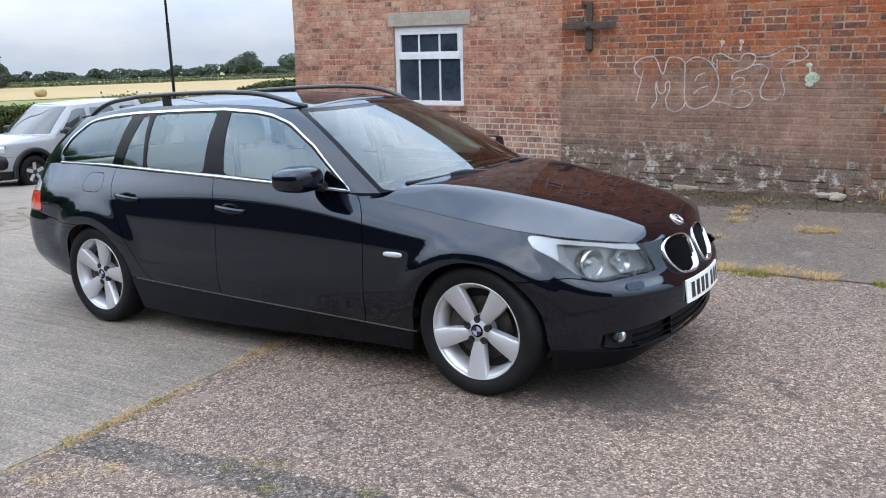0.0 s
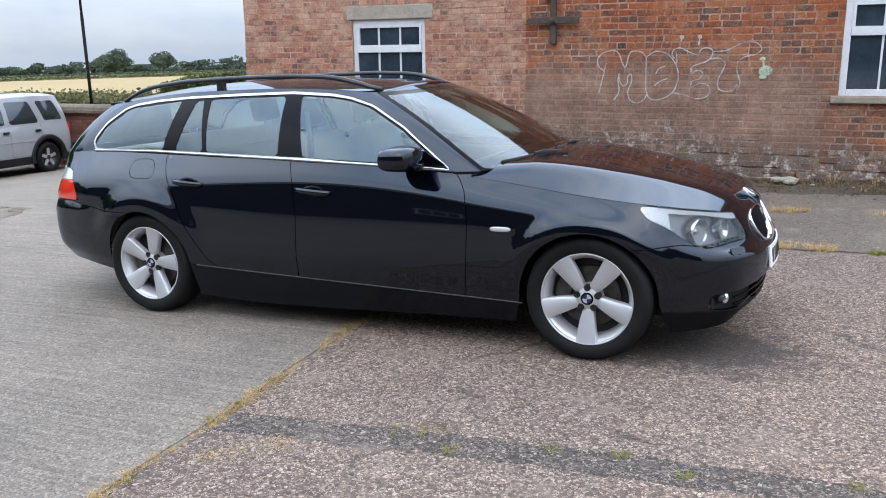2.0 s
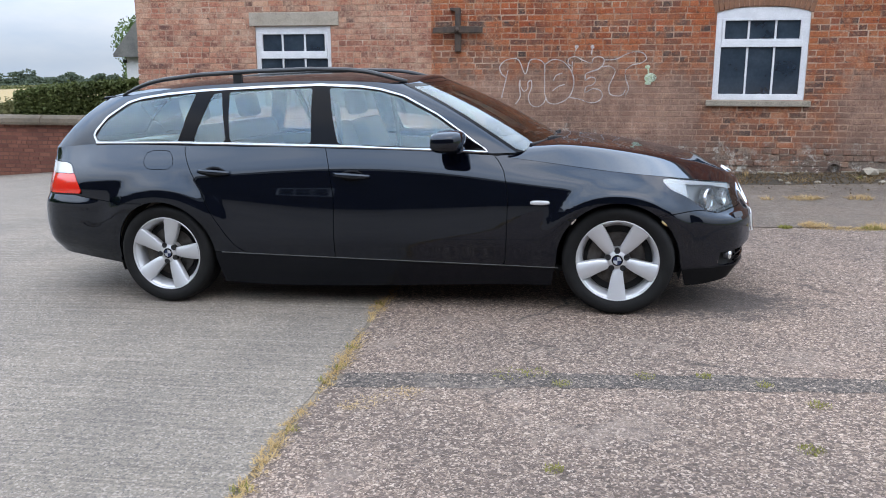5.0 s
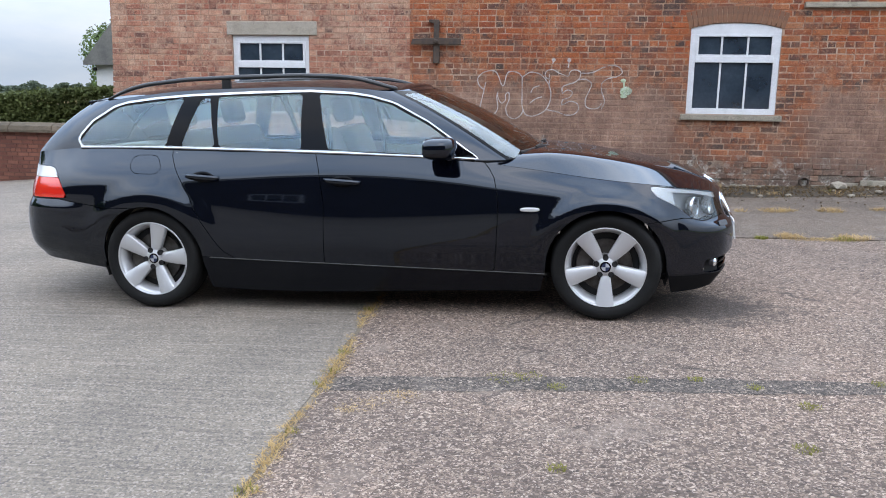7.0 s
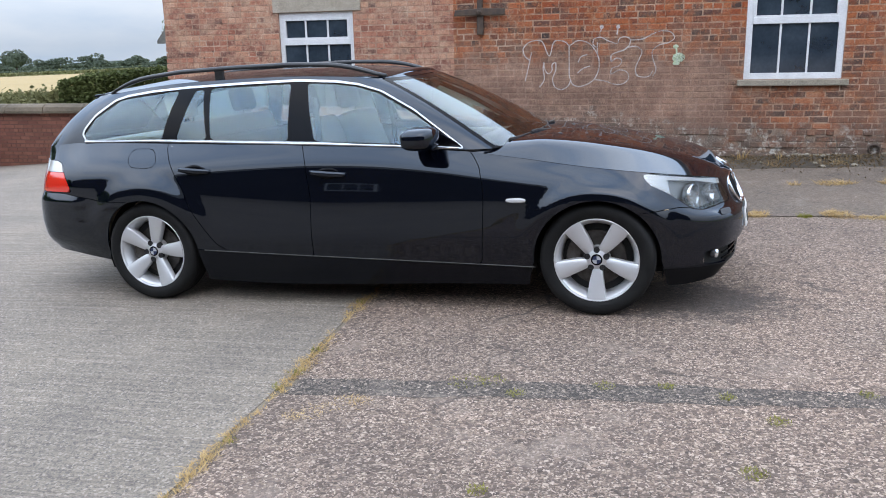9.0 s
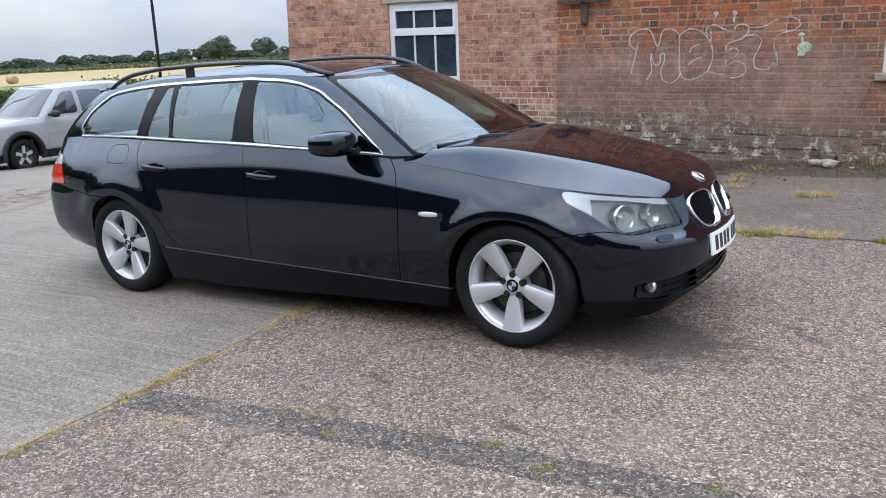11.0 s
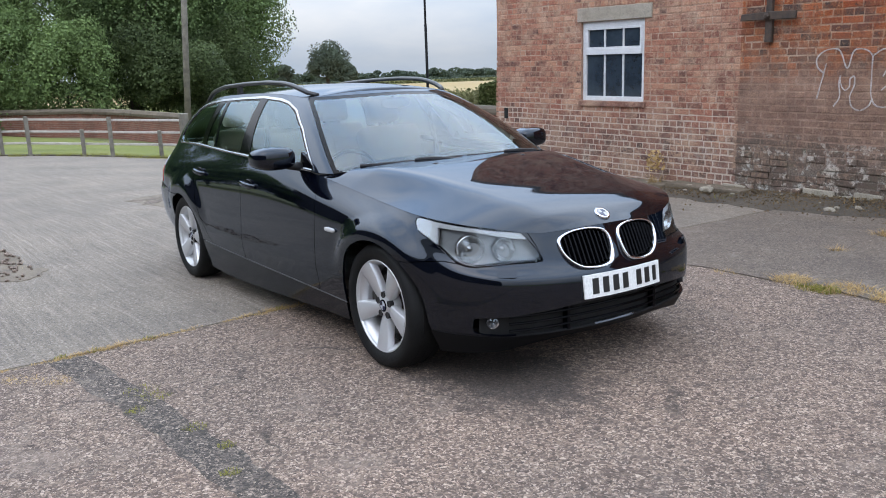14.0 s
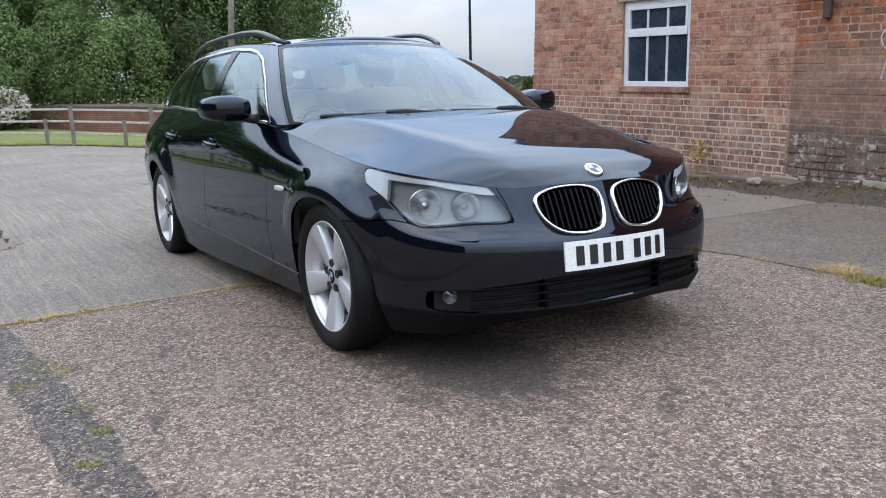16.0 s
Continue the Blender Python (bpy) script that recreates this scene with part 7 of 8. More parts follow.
    part("rear_bumper", boxed(-2.26, -2.02, -0.82, 0.82, 0.42, 0.62, bevel=0.04), BLACK_TRIM, suv, "", True)
    part("underbody", boxed(-2.0, 2.0, -0.6, 0.6, 0.26, 0.40, bevel=0.02), BLACK_VOID, suv)
    return suv


PANE_CAR = material("dark_car_glass", (0.02, 0.026, 0.028), 0.05, 0.0, Specular_IOR_Level=1.0)[0]


# ---- things on and along the wall ----
def build_wall_things():
    w1, w2 = bpy.data.objects["window_1"], bpy.data.objects["window_2"]
    part("lintel", boxed(-3.60, -2.30, WALL_Y - 0.012, WALL_Y + 0.2, 1.990, 2.172, bevel=0.008), LINTEL, w1, "pale concrete lintel")
    bm = bmesh.new()
    box(bm, -3.57, -2.38, WALL_Y - 0.028, WALL_Y + 0.10, 0.852, 0.923, 0.008)
    part("window_sill", bm, BRICK, w1, "red tiled sill")
    bm = bmesh.new()
    box(bm, 2.625, 3.90, WALL_Y - 0.055, WALL_Y + 0.12, 0.930, 1.005, 0.012)
    part("window_sill", bm, STONE, w2, "grey stone sill")
    tagged(part("upper_window_sill", boxed(4.06, 5.45, WALL_Y - 0.06, WALL_Y + 0.14, 2.357, 2.425, bevel=0.01), STONE), "grey stone sill of an upper window", "sill", kind="structure")
    # iron cross that holds a tie rod
    cross = thing("pattress_plate", "rusted iron cross plate of a tie rod on the wall", "wall plate")
    bm = bmesh.new()
    prism(bm, [(-0.672, 1.628), (-0.588, 1.628), (-0.585, 1.87), (-0.595, 1.95), (-0.590, 2.165), (-0.60, 2.20), (-0.73, 2.20), (-0.735, 2.165), (-0.665, 2.15), (-0.668, 1.95), (-0.672, 1.87)], WALL_Y - 0.055, WALL_Y - 0.006, "Y", 0.008)
    part("upright", bm, IRON, cross)
    bm = bmesh.new()
    prism(bm, [(-0.972, 1.872), (-0.295, 1.872), (-0.288, 1.955), (-0.60, 1.962), (-0.960, 1.945)], WALL_Y - 0.082, WALL_Y - 0.05, "Y", 0.008)
    part("crossbar", bm, IRON, cross)
    bm = bmesh.new()
    lathe(bm, [(0.0, -0.045), (0.018, -0.045), (0.034, -0.03), (0.036, 0.0)], 6, "Y", Matrix.Translation((-0.632, WALL_Y - 0.076, 1.912)))
    part("nut", bm, IRON, cross)
    # drain pipe stub and the hole of a missing brick
    bm = bmesh.new()
    lathe(bm, [(0.052, 0.06), (0.052, -0.035), (0.062, -0.04), (0.066, -0.03), (0.066, 0.06)], 20, "Y", Matrix.Translation((4.255, WALL_Y - 0.01, 0.155)))
    pipe = part("drain_pipe", bm, IRON, None, "", True)
    tagged(pipe, "dark stub of a drain pipe low in the wall", "pipe")
    # black disc for the shade inside the pipe
    bm = bmesh.new()
    lathe(bm, [(0.0, 0.03), (0.05, 0.03)], 20, "Y", Matrix.Translation((4.255, WALL_Y - 0.01, 0.155)))
    part("pipe_mouth", bm, BLACK_VOID, pipe)
    # black block on the wall face; the hole's inner shade is its colour
    tagged(part("vent_hole", boxed(-5.175, -5.10, WALL_Y - 0.014, WALL_Y + 0.01, 0.61, 0.775, bevel=0.004), BLACK_VOID), "small dark vent in the brick wall", "vent")


def spray(parent, pts, width=0.018, mat=None):
    """One sprayed stroke: a thin ribbon on the wall."""
    p = np.array(pts, float)
    t = np.concatenate([[0], np.cumsum(np.hypot(*np.diff(p, axis=0).T))])
    u = np.linspace(0, t[-1], max(8, int(t[-1] / 0.015)))
    c = hermite(t, p, u)
    d = np.gradient(c, axis=0)
    d /= np.maximum(np.hypot(d[:, 0], d[:, 1]), 1e-6)[:, None]
    bm = bmesh.new()
    rows = []
    for k in range(len(c)):
        w = width * (0.75 + 0.35 * noise.noise((c[k][0] * 9, c[k][1] * 9, 2.0)))
        a, b = c[k] + np.array([-d[k][1], d[k][0]]) * w / 2, c[k] - np.array([-d[k][1], d[k][0]]) * w / 2
        rows.append([bm.verts.new((q[0], WALL_Y - 0.0065 + dy, q[1])) for q, dy in ((a, 0.004), (a, 0.0), (b, 0.0), (b, 0.004))])
    for a, b in zip(rows, rows[1:]):
        for k in range(3):
            bm.faces.new((a[k], a[k + 1], b[k + 1], b[k]))
    return part("paint_stroke", bm, mat or SPRAY, parent)


def build_graffiti():
    """Outline letters, drawn on a small grid laid slantwise over the wall."""
    tag = thing("graffiti", "white sprayed outline letters on the brick wall", "graffiti")
    at = lambda q: [(-0.2774 + 0.002501 * x + 0.000102 * y, 2.0104 + 0.000021 * x + -0.002417 * y) for x, y in q]
    first = [
        [(80, 412), (100, 335), (120, 258)],
        [(108, 300), (85, 280), (76, 240), (95, 215), (170, 200), (212, 280), (245, 203), (300, 212), (316, 232)],
        [(155, 445), (178, 412), (178, 330), (182, 312), (184, 345), (205, 375), (222, 360), (226, 325), (240, 315), (244, 345), (225, 410), (240, 450), (270, 460), (305, 440), (320, 408)],
    ]
    second = [
        [(316, 232), (360, 205), (410, 215), (445, 250), (468, 320), (460, 370), (440, 408), (400, 435), (360, 445), (330, 435), (318, 410), (314, 320), (316, 232)],
        [(360, 318), (375, 290), (408, 278)],
        [(355, 374), (385, 350), (420, 338)],
        [(460, 290), (460, 252), (460, 215)],
    ]
    third = [
        [(460, 245), (438, 225), (445, 200), (470, 190), (520, 212), (565, 222), (568, 205), (590, 192), (625, 205), (620, 235), (595, 258), (560, 270), (530, 285), (528, 318)],
        [(528, 318), (560, 300), (582, 312), (570, 338), (530, 355), (525, 380), (570, 362), (610, 378), (615, 405), (590, 432), (550, 438), (500, 420), (440, 408)],
    ]
    fourth = [
        [(625, 210), (690, 205), (740, 180), (790, 168), (830, 180), (842, 205), (820, 225), (765, 240), (735, 268), (735, 300), (750, 370), (735, 400)],
        [(610, 245), (660, 245), (682, 265), (670, 305), (650, 355), (655, 390), (690, 402), (720, 395), (735, 370)],
    ]
    for letter in (first, second, third, fourth):
        for stroke in letter:
            spray(tag, at(stroke))
    for x, y, run in ((484, 138, 24), (566, 140, 40)):
        spray(tag, at(((x, y), (x - 3, y + run * 0.5), (x - 6, y + run))), 0.022)
        bm = bmesh.new()
        cx, cz = at(((x, y),))[0]
        blob(bm, (cx, WALL_Y - 0.008, cz), (0.026, 0.004, 0.026), 0.1, 2)
        part("paint_dot", bm, SPRAY, tag)
    # a small pale green stencil: a plain stemmed shape
    mark = thing("stencil_mark", "small pale green sprayed mark on the wall", "graffiti")
    for x, y, size in ((848, 249, (0.034, 0.022)), (862, 306, (0.075, 0.055)), (850, 334, (0.042, 0.022))):
        bm = bmesh.new()
        cx, cz = at(((x, y),))[0]
        blob(bm, (cx, WALL_Y - 0.008, cz), (size[0], 0.004, size[1]), 0.25, 3)
        part("paint_patch", bm, SPRAY_GREEN, mark)
    spray(mark, at(((848, 250), (852, 268), (852, 290))), 0.028, SPRAY_GREEN)


def build_footing():
    """Rough stones at the foot of the wall."""
    rng = random.Random(4)
    ledge = thing("stone_footing", "ledge of worn stones at the foot of the wall", "footing", kind="structure")
    x = -5.2
    while x < -1.2:
        w = rng.uniform(0.35, 0.62)
        bm = bmesh.new()
        z = lift(x, 5.5)
        box(bm, x, x + w - 0.015, 5.40 + rng.uniform(-0.02, 0.02), WALL_Y - 0.012, z - 0.06, z + 0.10 + rng.uniform(-0.01, 0.012), 0.014)
        for v in bm.verts:
            v.co += Vector((noise.noise(v.co * 7), noise.noise(v.co * 7 + Vector((9, 0, 0))), noise.noise(v.co * 7 + Vector((0, 9, 0))))) * 0.010
        part("footing_stone", bm, COPING, ledge)
        x += w
    x = -1.15
    while x < 6.5:
        w = rng.uniform(0.16, 0.42)
        bm = bmesh.new()
        z = lift(x, 5.6)
        if rng.random() < 0.8:
            box(bm, x, x + w - 0.02, WALL_Y - rng.uniform(0.03, 0.075), WALL_Y - 0.012, z - 0.03, z + rng.uniform(0.09, 0.17), 0.014)
            for v in bm.verts:
                v.co += Vector((noise.noise(v.co * 9), noise.noise(v.co * 9 + Vector((9, 0, 0))), noise.noise(v.co * 9 + Vector((0, 9, 0))))) * 0.014
            part("footing_stone", bm, STONE if rng.random() < 0.45 else BRICK, ledge)
        else:
            bm.free()
        x += w
    for k in range(46):
        x, y = rng.uniform(-4.8, 6.0), rng.uniform(5.0, 5.55)
        s = rng.uniform(0.012, 0.04) if k > 6 else rng.uniform(0.05, 0.09)
        bm = bmesh.new()
        blob(bm, (x, y, lift(x, y) + 0.015 + 0.1 * max(0.0, (y - 5.1) / 0.55) + s * 0.2), (s * 1.3, s, s * 0.6), 0.5, 1)
        tagged(part("loose_stone", bm, STONE), "loose stone in the dirt by the wall", "stone", "loose stones")


def build_boundary():
    """The low brick wall with its rounded copings, towards the lane."""
    wall = thing("boundary_wall", "low red brick wall with rounded stone copings", "wall", kind="structure")
    x0, x1, y, base, top = -14.6, -5.38, 8.75, -1.0, 0.325
    part("wall_core", boxed(x0, x1, y + 0.003, y + 0.26, base, top), GARDEN_MORTAR, wall)
    rng = random.Random(8)
    verts, faces = [], []
    for c in range(17):
        z = base + 0.02 + c * 0.0775
        x = x0 + (0.11 if c % 2 else 0.0)
        while x < x1 - 0.02:
            w = 0.2125 if c % 4 else 0.10
            a, b = x, min(x + w, x1)
            j = rng.uniform(-0.003, 0.003)
            k = len(verts)
            for px, pz, py in ((a, z, 0.03), (b, z, 0.03), (b, z + 0.066, 0.03), (a, z + 0.066, 0.03), (a + 0.004, z + 0.004, j), (b - 0.004, z + 0.004, j), (b - 0.004, z + 0.062, j), (a + 0.004, z + 0.062, j)):
                verts.append((px, y - 0.004 + py, pz))
            faces += [tuple(k + i for i in f) for f in ((4, 5, 6, 7), (0, 1, 5, 4), (1, 2, 6, 5), (2, 3, 7, 6), (3, 0, 4, 7))]
            x = b + 0.011
    me = bpy.data.meshes.new("brick_facing")
    me.from_pydata(verts, [], faces)
    me.materials.append(GARDEN_BRICK)
    ob = new("brick_facing", me)
    ob.parent = wall
    tagged(ob, "weathered red facing bricks", kind="stuff")
    x = x0 - 0.04
    while x < x1 - 0.05:
        w = rng.uniform(0.86, 0.96)
        b = min(x + w, x1)
        bm = bmesh.new()
        prof = [(y - 0.09, top), (y - 0.09, top + 0.05), (y - 0.06, top + 0.12), (y + 0.02, top + 0.168), (y + 0.13, top + 0.178), (y + 0.24, top + 0.168), (y + 0.32, top + 0.12), (y + 0.35, top + 0.05), (y + 0.35, top)]
        prism(bm, prof, x, b - 0.012, "X", 0.008)
        part("coping_stone", bm, COPING, wall)
        x = b
    # the garden wall across the lawn
    far = thing("garden_wall", "long red brick garden wall with a stone coping", "wall", kind="structure")
    pts = [(-23.4, 7.1), (-28.4, 6.8), (-31.9, 6.0), (-34.9, 3.4), (-36.8, 1.2)]
    for (ax, ay), (bx, by) in zip(pts, pts[1:]):
        d = math.hypot(bx - ax, by - ay)
        z = min(lift(ax, ay), lift(bx, by)) - 0.2
        h = -0.03 - z
        m = Matrix.Translation((ax, ay, z)) @ Matrix.Rotation(math.atan2(by - ay, bx - ax), 4, "Z")
        bm = bmesh.new()
        box(bm, 0, d, -0.13, 0.13, 0.0, h - 0.2, m=m)
        part("wall_length", bm, GARDEN_BRICK_PLAIN, far)
        bm = bmesh.new()
        prism(bm, [(-0.2, h - 0.2), (-0.2, h - 0.1), (-0.1, h - 0.0), (0.1, h - 0.0), (0.2, h - 0.1), (0.2, h - 0.2)], 0.0, d, "X", 0.01, m)
        part("coping", bm, COPING, far)


def brick_pattern(name):
    """Courses of brick for a wall too far off for single bricks."""
    m, nt, sh = material(name, rough=0.9)
    v = coords(nt)
    b = nt.nodes.new("ShaderNodeTexBrick")
    b.inputs["Color1"].default_value, b.inputs["Color2"].default_value, b.inputs["Mortar"].default_value = (0.24, 0.09, 0.06, 1), (0.17, 0.07, 0.05, 1), (0.26, 0.19, 0.15, 1)
    b.inputs["Scale"].default_value, b.inputs["Mortar Size"].default_value = 1.0, 0.006
    b.inputs["Brick Width"].default_value, b.inputs["Row Height"].default_value = 0.225, 0.0775
    sep, com = nt.nodes.new("ShaderNodeSeparateXYZ"), nt.nodes.new("ShaderNodeCombineXYZ")
    nt.links.new(v, sep.inputs[0])
    nt.links.new(sep.outputs[0], com.inputs[0])
    nt.links.new(sep.outputs[2], com.inputs[1])
    nt.links.new(com.outputs[0], b.inputs["Vector"])
    to(nt, mix(nt, 0.6, b.outputs["Color"], ramp(nt, noise_tex(nt, v, 1.2, 5), [(0.3, 0.5), (0.7, 1.3)]), "MULTIPLY"), sh, "Base Color")
    return m


def garden_brick():
    m, nt, sh = material("garden_brick", rough=0.9)
    v = flat_pos(nt)
    c = ramp(nt, island_random(nt), [(0.0, (0.145, 0.050, 0.034)), (0.5, (0.185, 0.066, 0.043)), (1.0, (0.225, 0.088, 0.057))])
    c = mix(nt, 0.8, c, ramp(nt, noise_tex(nt, v, 1.4, 5, 0.7), [(0.3, 0.6), (0.7, 1.25)]), "MULTIPLY")
    c = mix(nt, 0.7, c, ramp(nt, noise_tex(nt, v, 60, 4, 0.7), [(0.25, 0.6), (0.75, 1.3)]), "MULTIPLY")
    to(nt, c, sh, "Base Color")
    return m


GARDEN_BRICK = garden_brick()
GARDEN_MORTAR = mottled("garden_wall_mortar", (0.155, 0.066, 0.046), (0.105, 0.047, 0.034), 3, 0.95, 0, 0.4, 60)
GARDEN_BRICK_PLAIN = brick_pattern("far_garden_brick")


def build_poles_and_fence():
    pole = thing("steel_post", "thin dark steel post standing behind the low wall", "post")
    bm = bmesh.new()
    tube(bm, [(-12.05, 9.18, lift(-12.05, 9.18) - 0.2), (-12.05, 9.18, 2.35)], 0.034, 12)
    part("lower_tube", bm, LIP_BLACK, pole, "", True)
    bm = bmesh.new()
    tube(bm, [(-12.05, 9.18, 2.33), (-12.05, 9.18, 2.37), (-12.05, 9.18, 5.2)], [0.034, 0.027, 0.025], 12)
    part("upper_tube", bm, LIP_BLACK, pole, "", True)
    x, y = -20.6, 6.15
    bm = bmesh.new()
    tube(bm, [(x, y, lift(x, y) - 0.1), (x + 0.05, y + 0.26, 3.0), (x + 0.14, y + 0.67, 8.5)], [0.098, 0.090, 0.078], 16)
    tagged(part("telegraph_pole", bm, WOOD_GREY, None, "", True), "grey weathered wooden telegraph pole", "pole")
    fence = thing("paddock_fence", "weathered post and rail fence along the lawn", "fence")
    line = [(-16.9, 4.75), (-18.35, 3.25), (-20.0, 1.55), (-21.65, -0.15), (-23.3, -1.85), (-24.95, -3.55), (-26.6, -5.25), (-28.25, -6.95), (-29.9, -8.65)]
    for k, (x, y) in enumerate(line):
        z = lift(x, y)
        h = 1.16 if k == 0 else 1.06
        w = 0.10 if k == 0 else 0.048
        bm = boxed(x - w, x + w, y - w, y + w, z - 0.1, z + h, bevel=0.012)
        for v in bm.verts:
            if v.co.z > z + h - 0.02 and k == 0:
                v.co.z += 0.05 * (1 - abs(v.co.x - x) / w)
        part("fence_post", bm, WOOD_GREY, fence)
        if k == 0:
            continue
        (px, py) = line[k - 1]
        for h0 in (0.98, 0.66, 0.34):
            bm = bmesh.new()
            a, b = Vector((px, py, lift(px, py) + h0)), Vector((x, y, z + h0 - 0.01))
            d = (b - a)
            mm = Matrix.Translation(a) @ Matrix.Rotation(math.atan2(d.y, d.x), 4, "Z") @ Matrix.Rotation(-math.atan2(d.z, math.hypot(d.x, d.y)), 4, "Y")
            box(bm, 0.0, d.length, -0.085, -0.050, -0.028, 0.028, 0.008, mm)
            part("fence_rail", bm, RAIL_WOOD, fence)
        mx, my = x + (px - x) * 0.66, y + (py - y) * 0.66
        part("half_post", boxed(mx - 0.045, mx + 0.045, my - 0.045, my + 0.045, lift(mx, my) - 0.1, lift(mx, my) + 0.72, bevel=0.01), WOOD_GREY, fence)


RAIL_WOOD = mottled("pale_fence_rail", (0.52, 0.47, 0.42), (0.40, 0.36, 0.32), 6, 0.85, 0, 0.3, 60)


def build_cottage():
    c = thing("white_cottage", "white rendered cottage with a grey tiled roof", "house")
    g = lift(-9, 16) - 0.2
    part("wall", boxed(-10.50, -5.0, 14.0, 19.0, g, 1.66), RENDER_WHITE, c)
    bm = bmesh.new()
    prism(bm, [(-10.72, 1.60), (-10.72, 1.68), (-7.75, 5.10), (-4.78, 1.68), (-4.78, 1.60)], 13.8, 19.2, "Y", 0.01)
    part("roof", bm, ROOF_GREY, c, "grey tiled roof")
    bm = boxed(-10.53, -10.47, 13.9, 14.0, 1.46, 1.54, bevel=0.005)
    part("wall_lamp", bm, BLACK_TRIM, c, "small dark wall lamp")


def build_far_side():
    """The plain barn across the yard, which shuts the place in behind the camera's way."""
    barn = thing("barn_across", "long dark-walled barn across the yard", "barn", kind="structure")
    y = -17.0
    z = lift(0, y) - 0.5
    part("wall", boxed(-34, 26, y - 0.4, y, z, 7.0), BARN_BRICK, barn)
    bm = bmesh.new()
    prism(bm, [(y + 0.25, 6.9), (y + 0.25, 7.05), (y - 5.0, 10.5), (y - 10.2, 7.05), (y - 10.2, 6.9)], -34.2, 26.2, "X")
    part("roof", bm, ROOF_GREY, barn)
    for x in (-7.3, 6.4):
        w = part("window_frame", boxed(x - 0.75, x + 0.75, y, y + 0.05, 1.2, 2.2, bevel=0.008), FRAME_WHITE, barn, "white window frame")
        for k in range(3):
            part("pane", boxed(x - 0.68 + k * 0.46, x - 0.26 + k * 0.46, y + 0.051, y + 0.058, 1.27, 2.13), PANE, w)


build_wall_things()
build_graffiti()
build_footing()
build_boundary()
build_poles_and_fence()
build_cottage()
build_far_side()


# ---- planting ----
def leaves(name, pts, sizes, mat, parent=None, rng=None, label="", kind="", out=None):
    """Many small leaf sprays as one mesh: each a bent four-sided leaf with its own turn."""
    rng = rng or np.random.default_rng(3)
    n = len(pts)
    a = rng.normal(size=(n, 3))
    a[:, 2] *= 0.7
    if out is not None:
        # leaves turn their faces outwards from their clump
        o = out + 0.62 * rng.normal(size=(n, 3))
        o /= np.linalg.norm(o, axis=1)[:, None]
        a -= o * np.sum(a * o, axis=1)[:, None]
    a /= np.linalg.norm(a, axis=1)[:, None]
    b = rng.normal(size=(n, 3)) if out is None else np.cross(o, a)
    b -= a * np.sum(a * b, axis=1)[:, None]
    b /= np.linalg.norm(b, axis=1)[:, None]
    c = np.cross(a, b)
    s = np.asarray(sizes)[:, None] * rng.uniform(0.7, 1.35, size=(n, 1))
    v = np.empty((n, 4, 3))
    v[:, 0] = pts - a * s * 0.5
    v[:, 1] = pts + b * s * 0.36 + c * s * 0.10
    v[:, 2] = pts + a * s * 0.5
    v[:, 3] = pts - b * s * 0.36 + c * s * 0.10
    k = np.arange(n)[:, None] * 4
    f = np.concatenate([k + np.array([[0, 1, 2]]), k + np.array([[0, 2, 3]])])
    me = bpy.data.meshes.new(name)
    me.from_pydata(v.reshape(-1, 3).tolist(), [], f.tolist())
    me.materials.append(mat)
    ob = new(name, me)
    ob.parent = parent
    return tagged(ob, label, kind=kind)


def crown_points(rng, centre, radii, lobes, n, low=-0.75):
    """Points on and in a cluster of uneven lobes."""
    out, face = [], []
    per = n // lobes
    for k in range(lobes):
        d = rng.normal(size=3)
        d /= np.linalg.norm(d)
        if d[2] < low:
            d[2] = low
        c = np.array(centre) + d * np.array(radii) * rng.uniform(0.30, 0.78)
        r = np.array(radii) * rng.uniform(0.26, 0.46)
        p = rng.normal(size=(per, 3))
        p /= np.linalg.norm(p, axis=1)[:, None]
        face.append(p + 0.5 * (c - np.array(centre)) / np.array(radii))
        p = p * rng.uniform(0.72, 1.08, size=(per, 1))
        out.append(c + p * r)
    return np.vstack(out), np.vstack(face)


def tree(name, label, at, height, radii, lobes, n, leaf, mat, seed, trunk=0.25, lift_crown=0.62, group="", low=-0.75):
    rng = np.random.default_rng(seed)
    x, y = at
    z = lift(x, y)
    t = thing(name, label, "tree", group=group)
    top = z + height
    cz = z + height * lift_crown
    bm = bmesh.new()
    bend = rng.normal(size=2) * 0.25
    tube(bm, [(x, y, z - 0.2), (x + bend[0] * 0.3, y + bend[1] * 0.3, z + height * 0.25), (x + bend[0], y + bend[1], cz), (x + bend[0] * 1.5, y + bend[1], z + height * 0.85)], [trunk, trunk * 0.8, trunk * 0.45, trunk * 0.12], 10)
    for k in range(9):
        a = rng.uniform(0, 2 * math.pi)
        h = rng.uniform(0.28, 0.62) * height
        e = (x + math.cos(a) * radii[0] * rng.uniform(0.5, 0.85), y + math.sin(a) * radii[1] * rng.uniform(0.5, 0.85), z + h + radii[2] * rng.uniform(0.2, 0.7))
        m = (x + (e[0] - x) * 0.45, y + (e[1] - y) * 0.45, z + h + (e[2] - z - h) * 0.3)
        tube(bm, [(x, y, z + h), m, e], [trunk * 0.35, trunk * 0.2, trunk * 0.05], 6)
    part("trunk", bm, BARK, t, "", True)
    pts, face = crown_points(rng, (x, y, cz), radii, lobes, n, low)
    leaves("crown", pts, np.full(len(pts), leaf), mat, t, rng, out=face)
    return t


def bearing(az, d, cx=4.9, cy=-2.5):
    return cx + d * math.sin(radians(az)), cy + d * math.cos(radians(az))


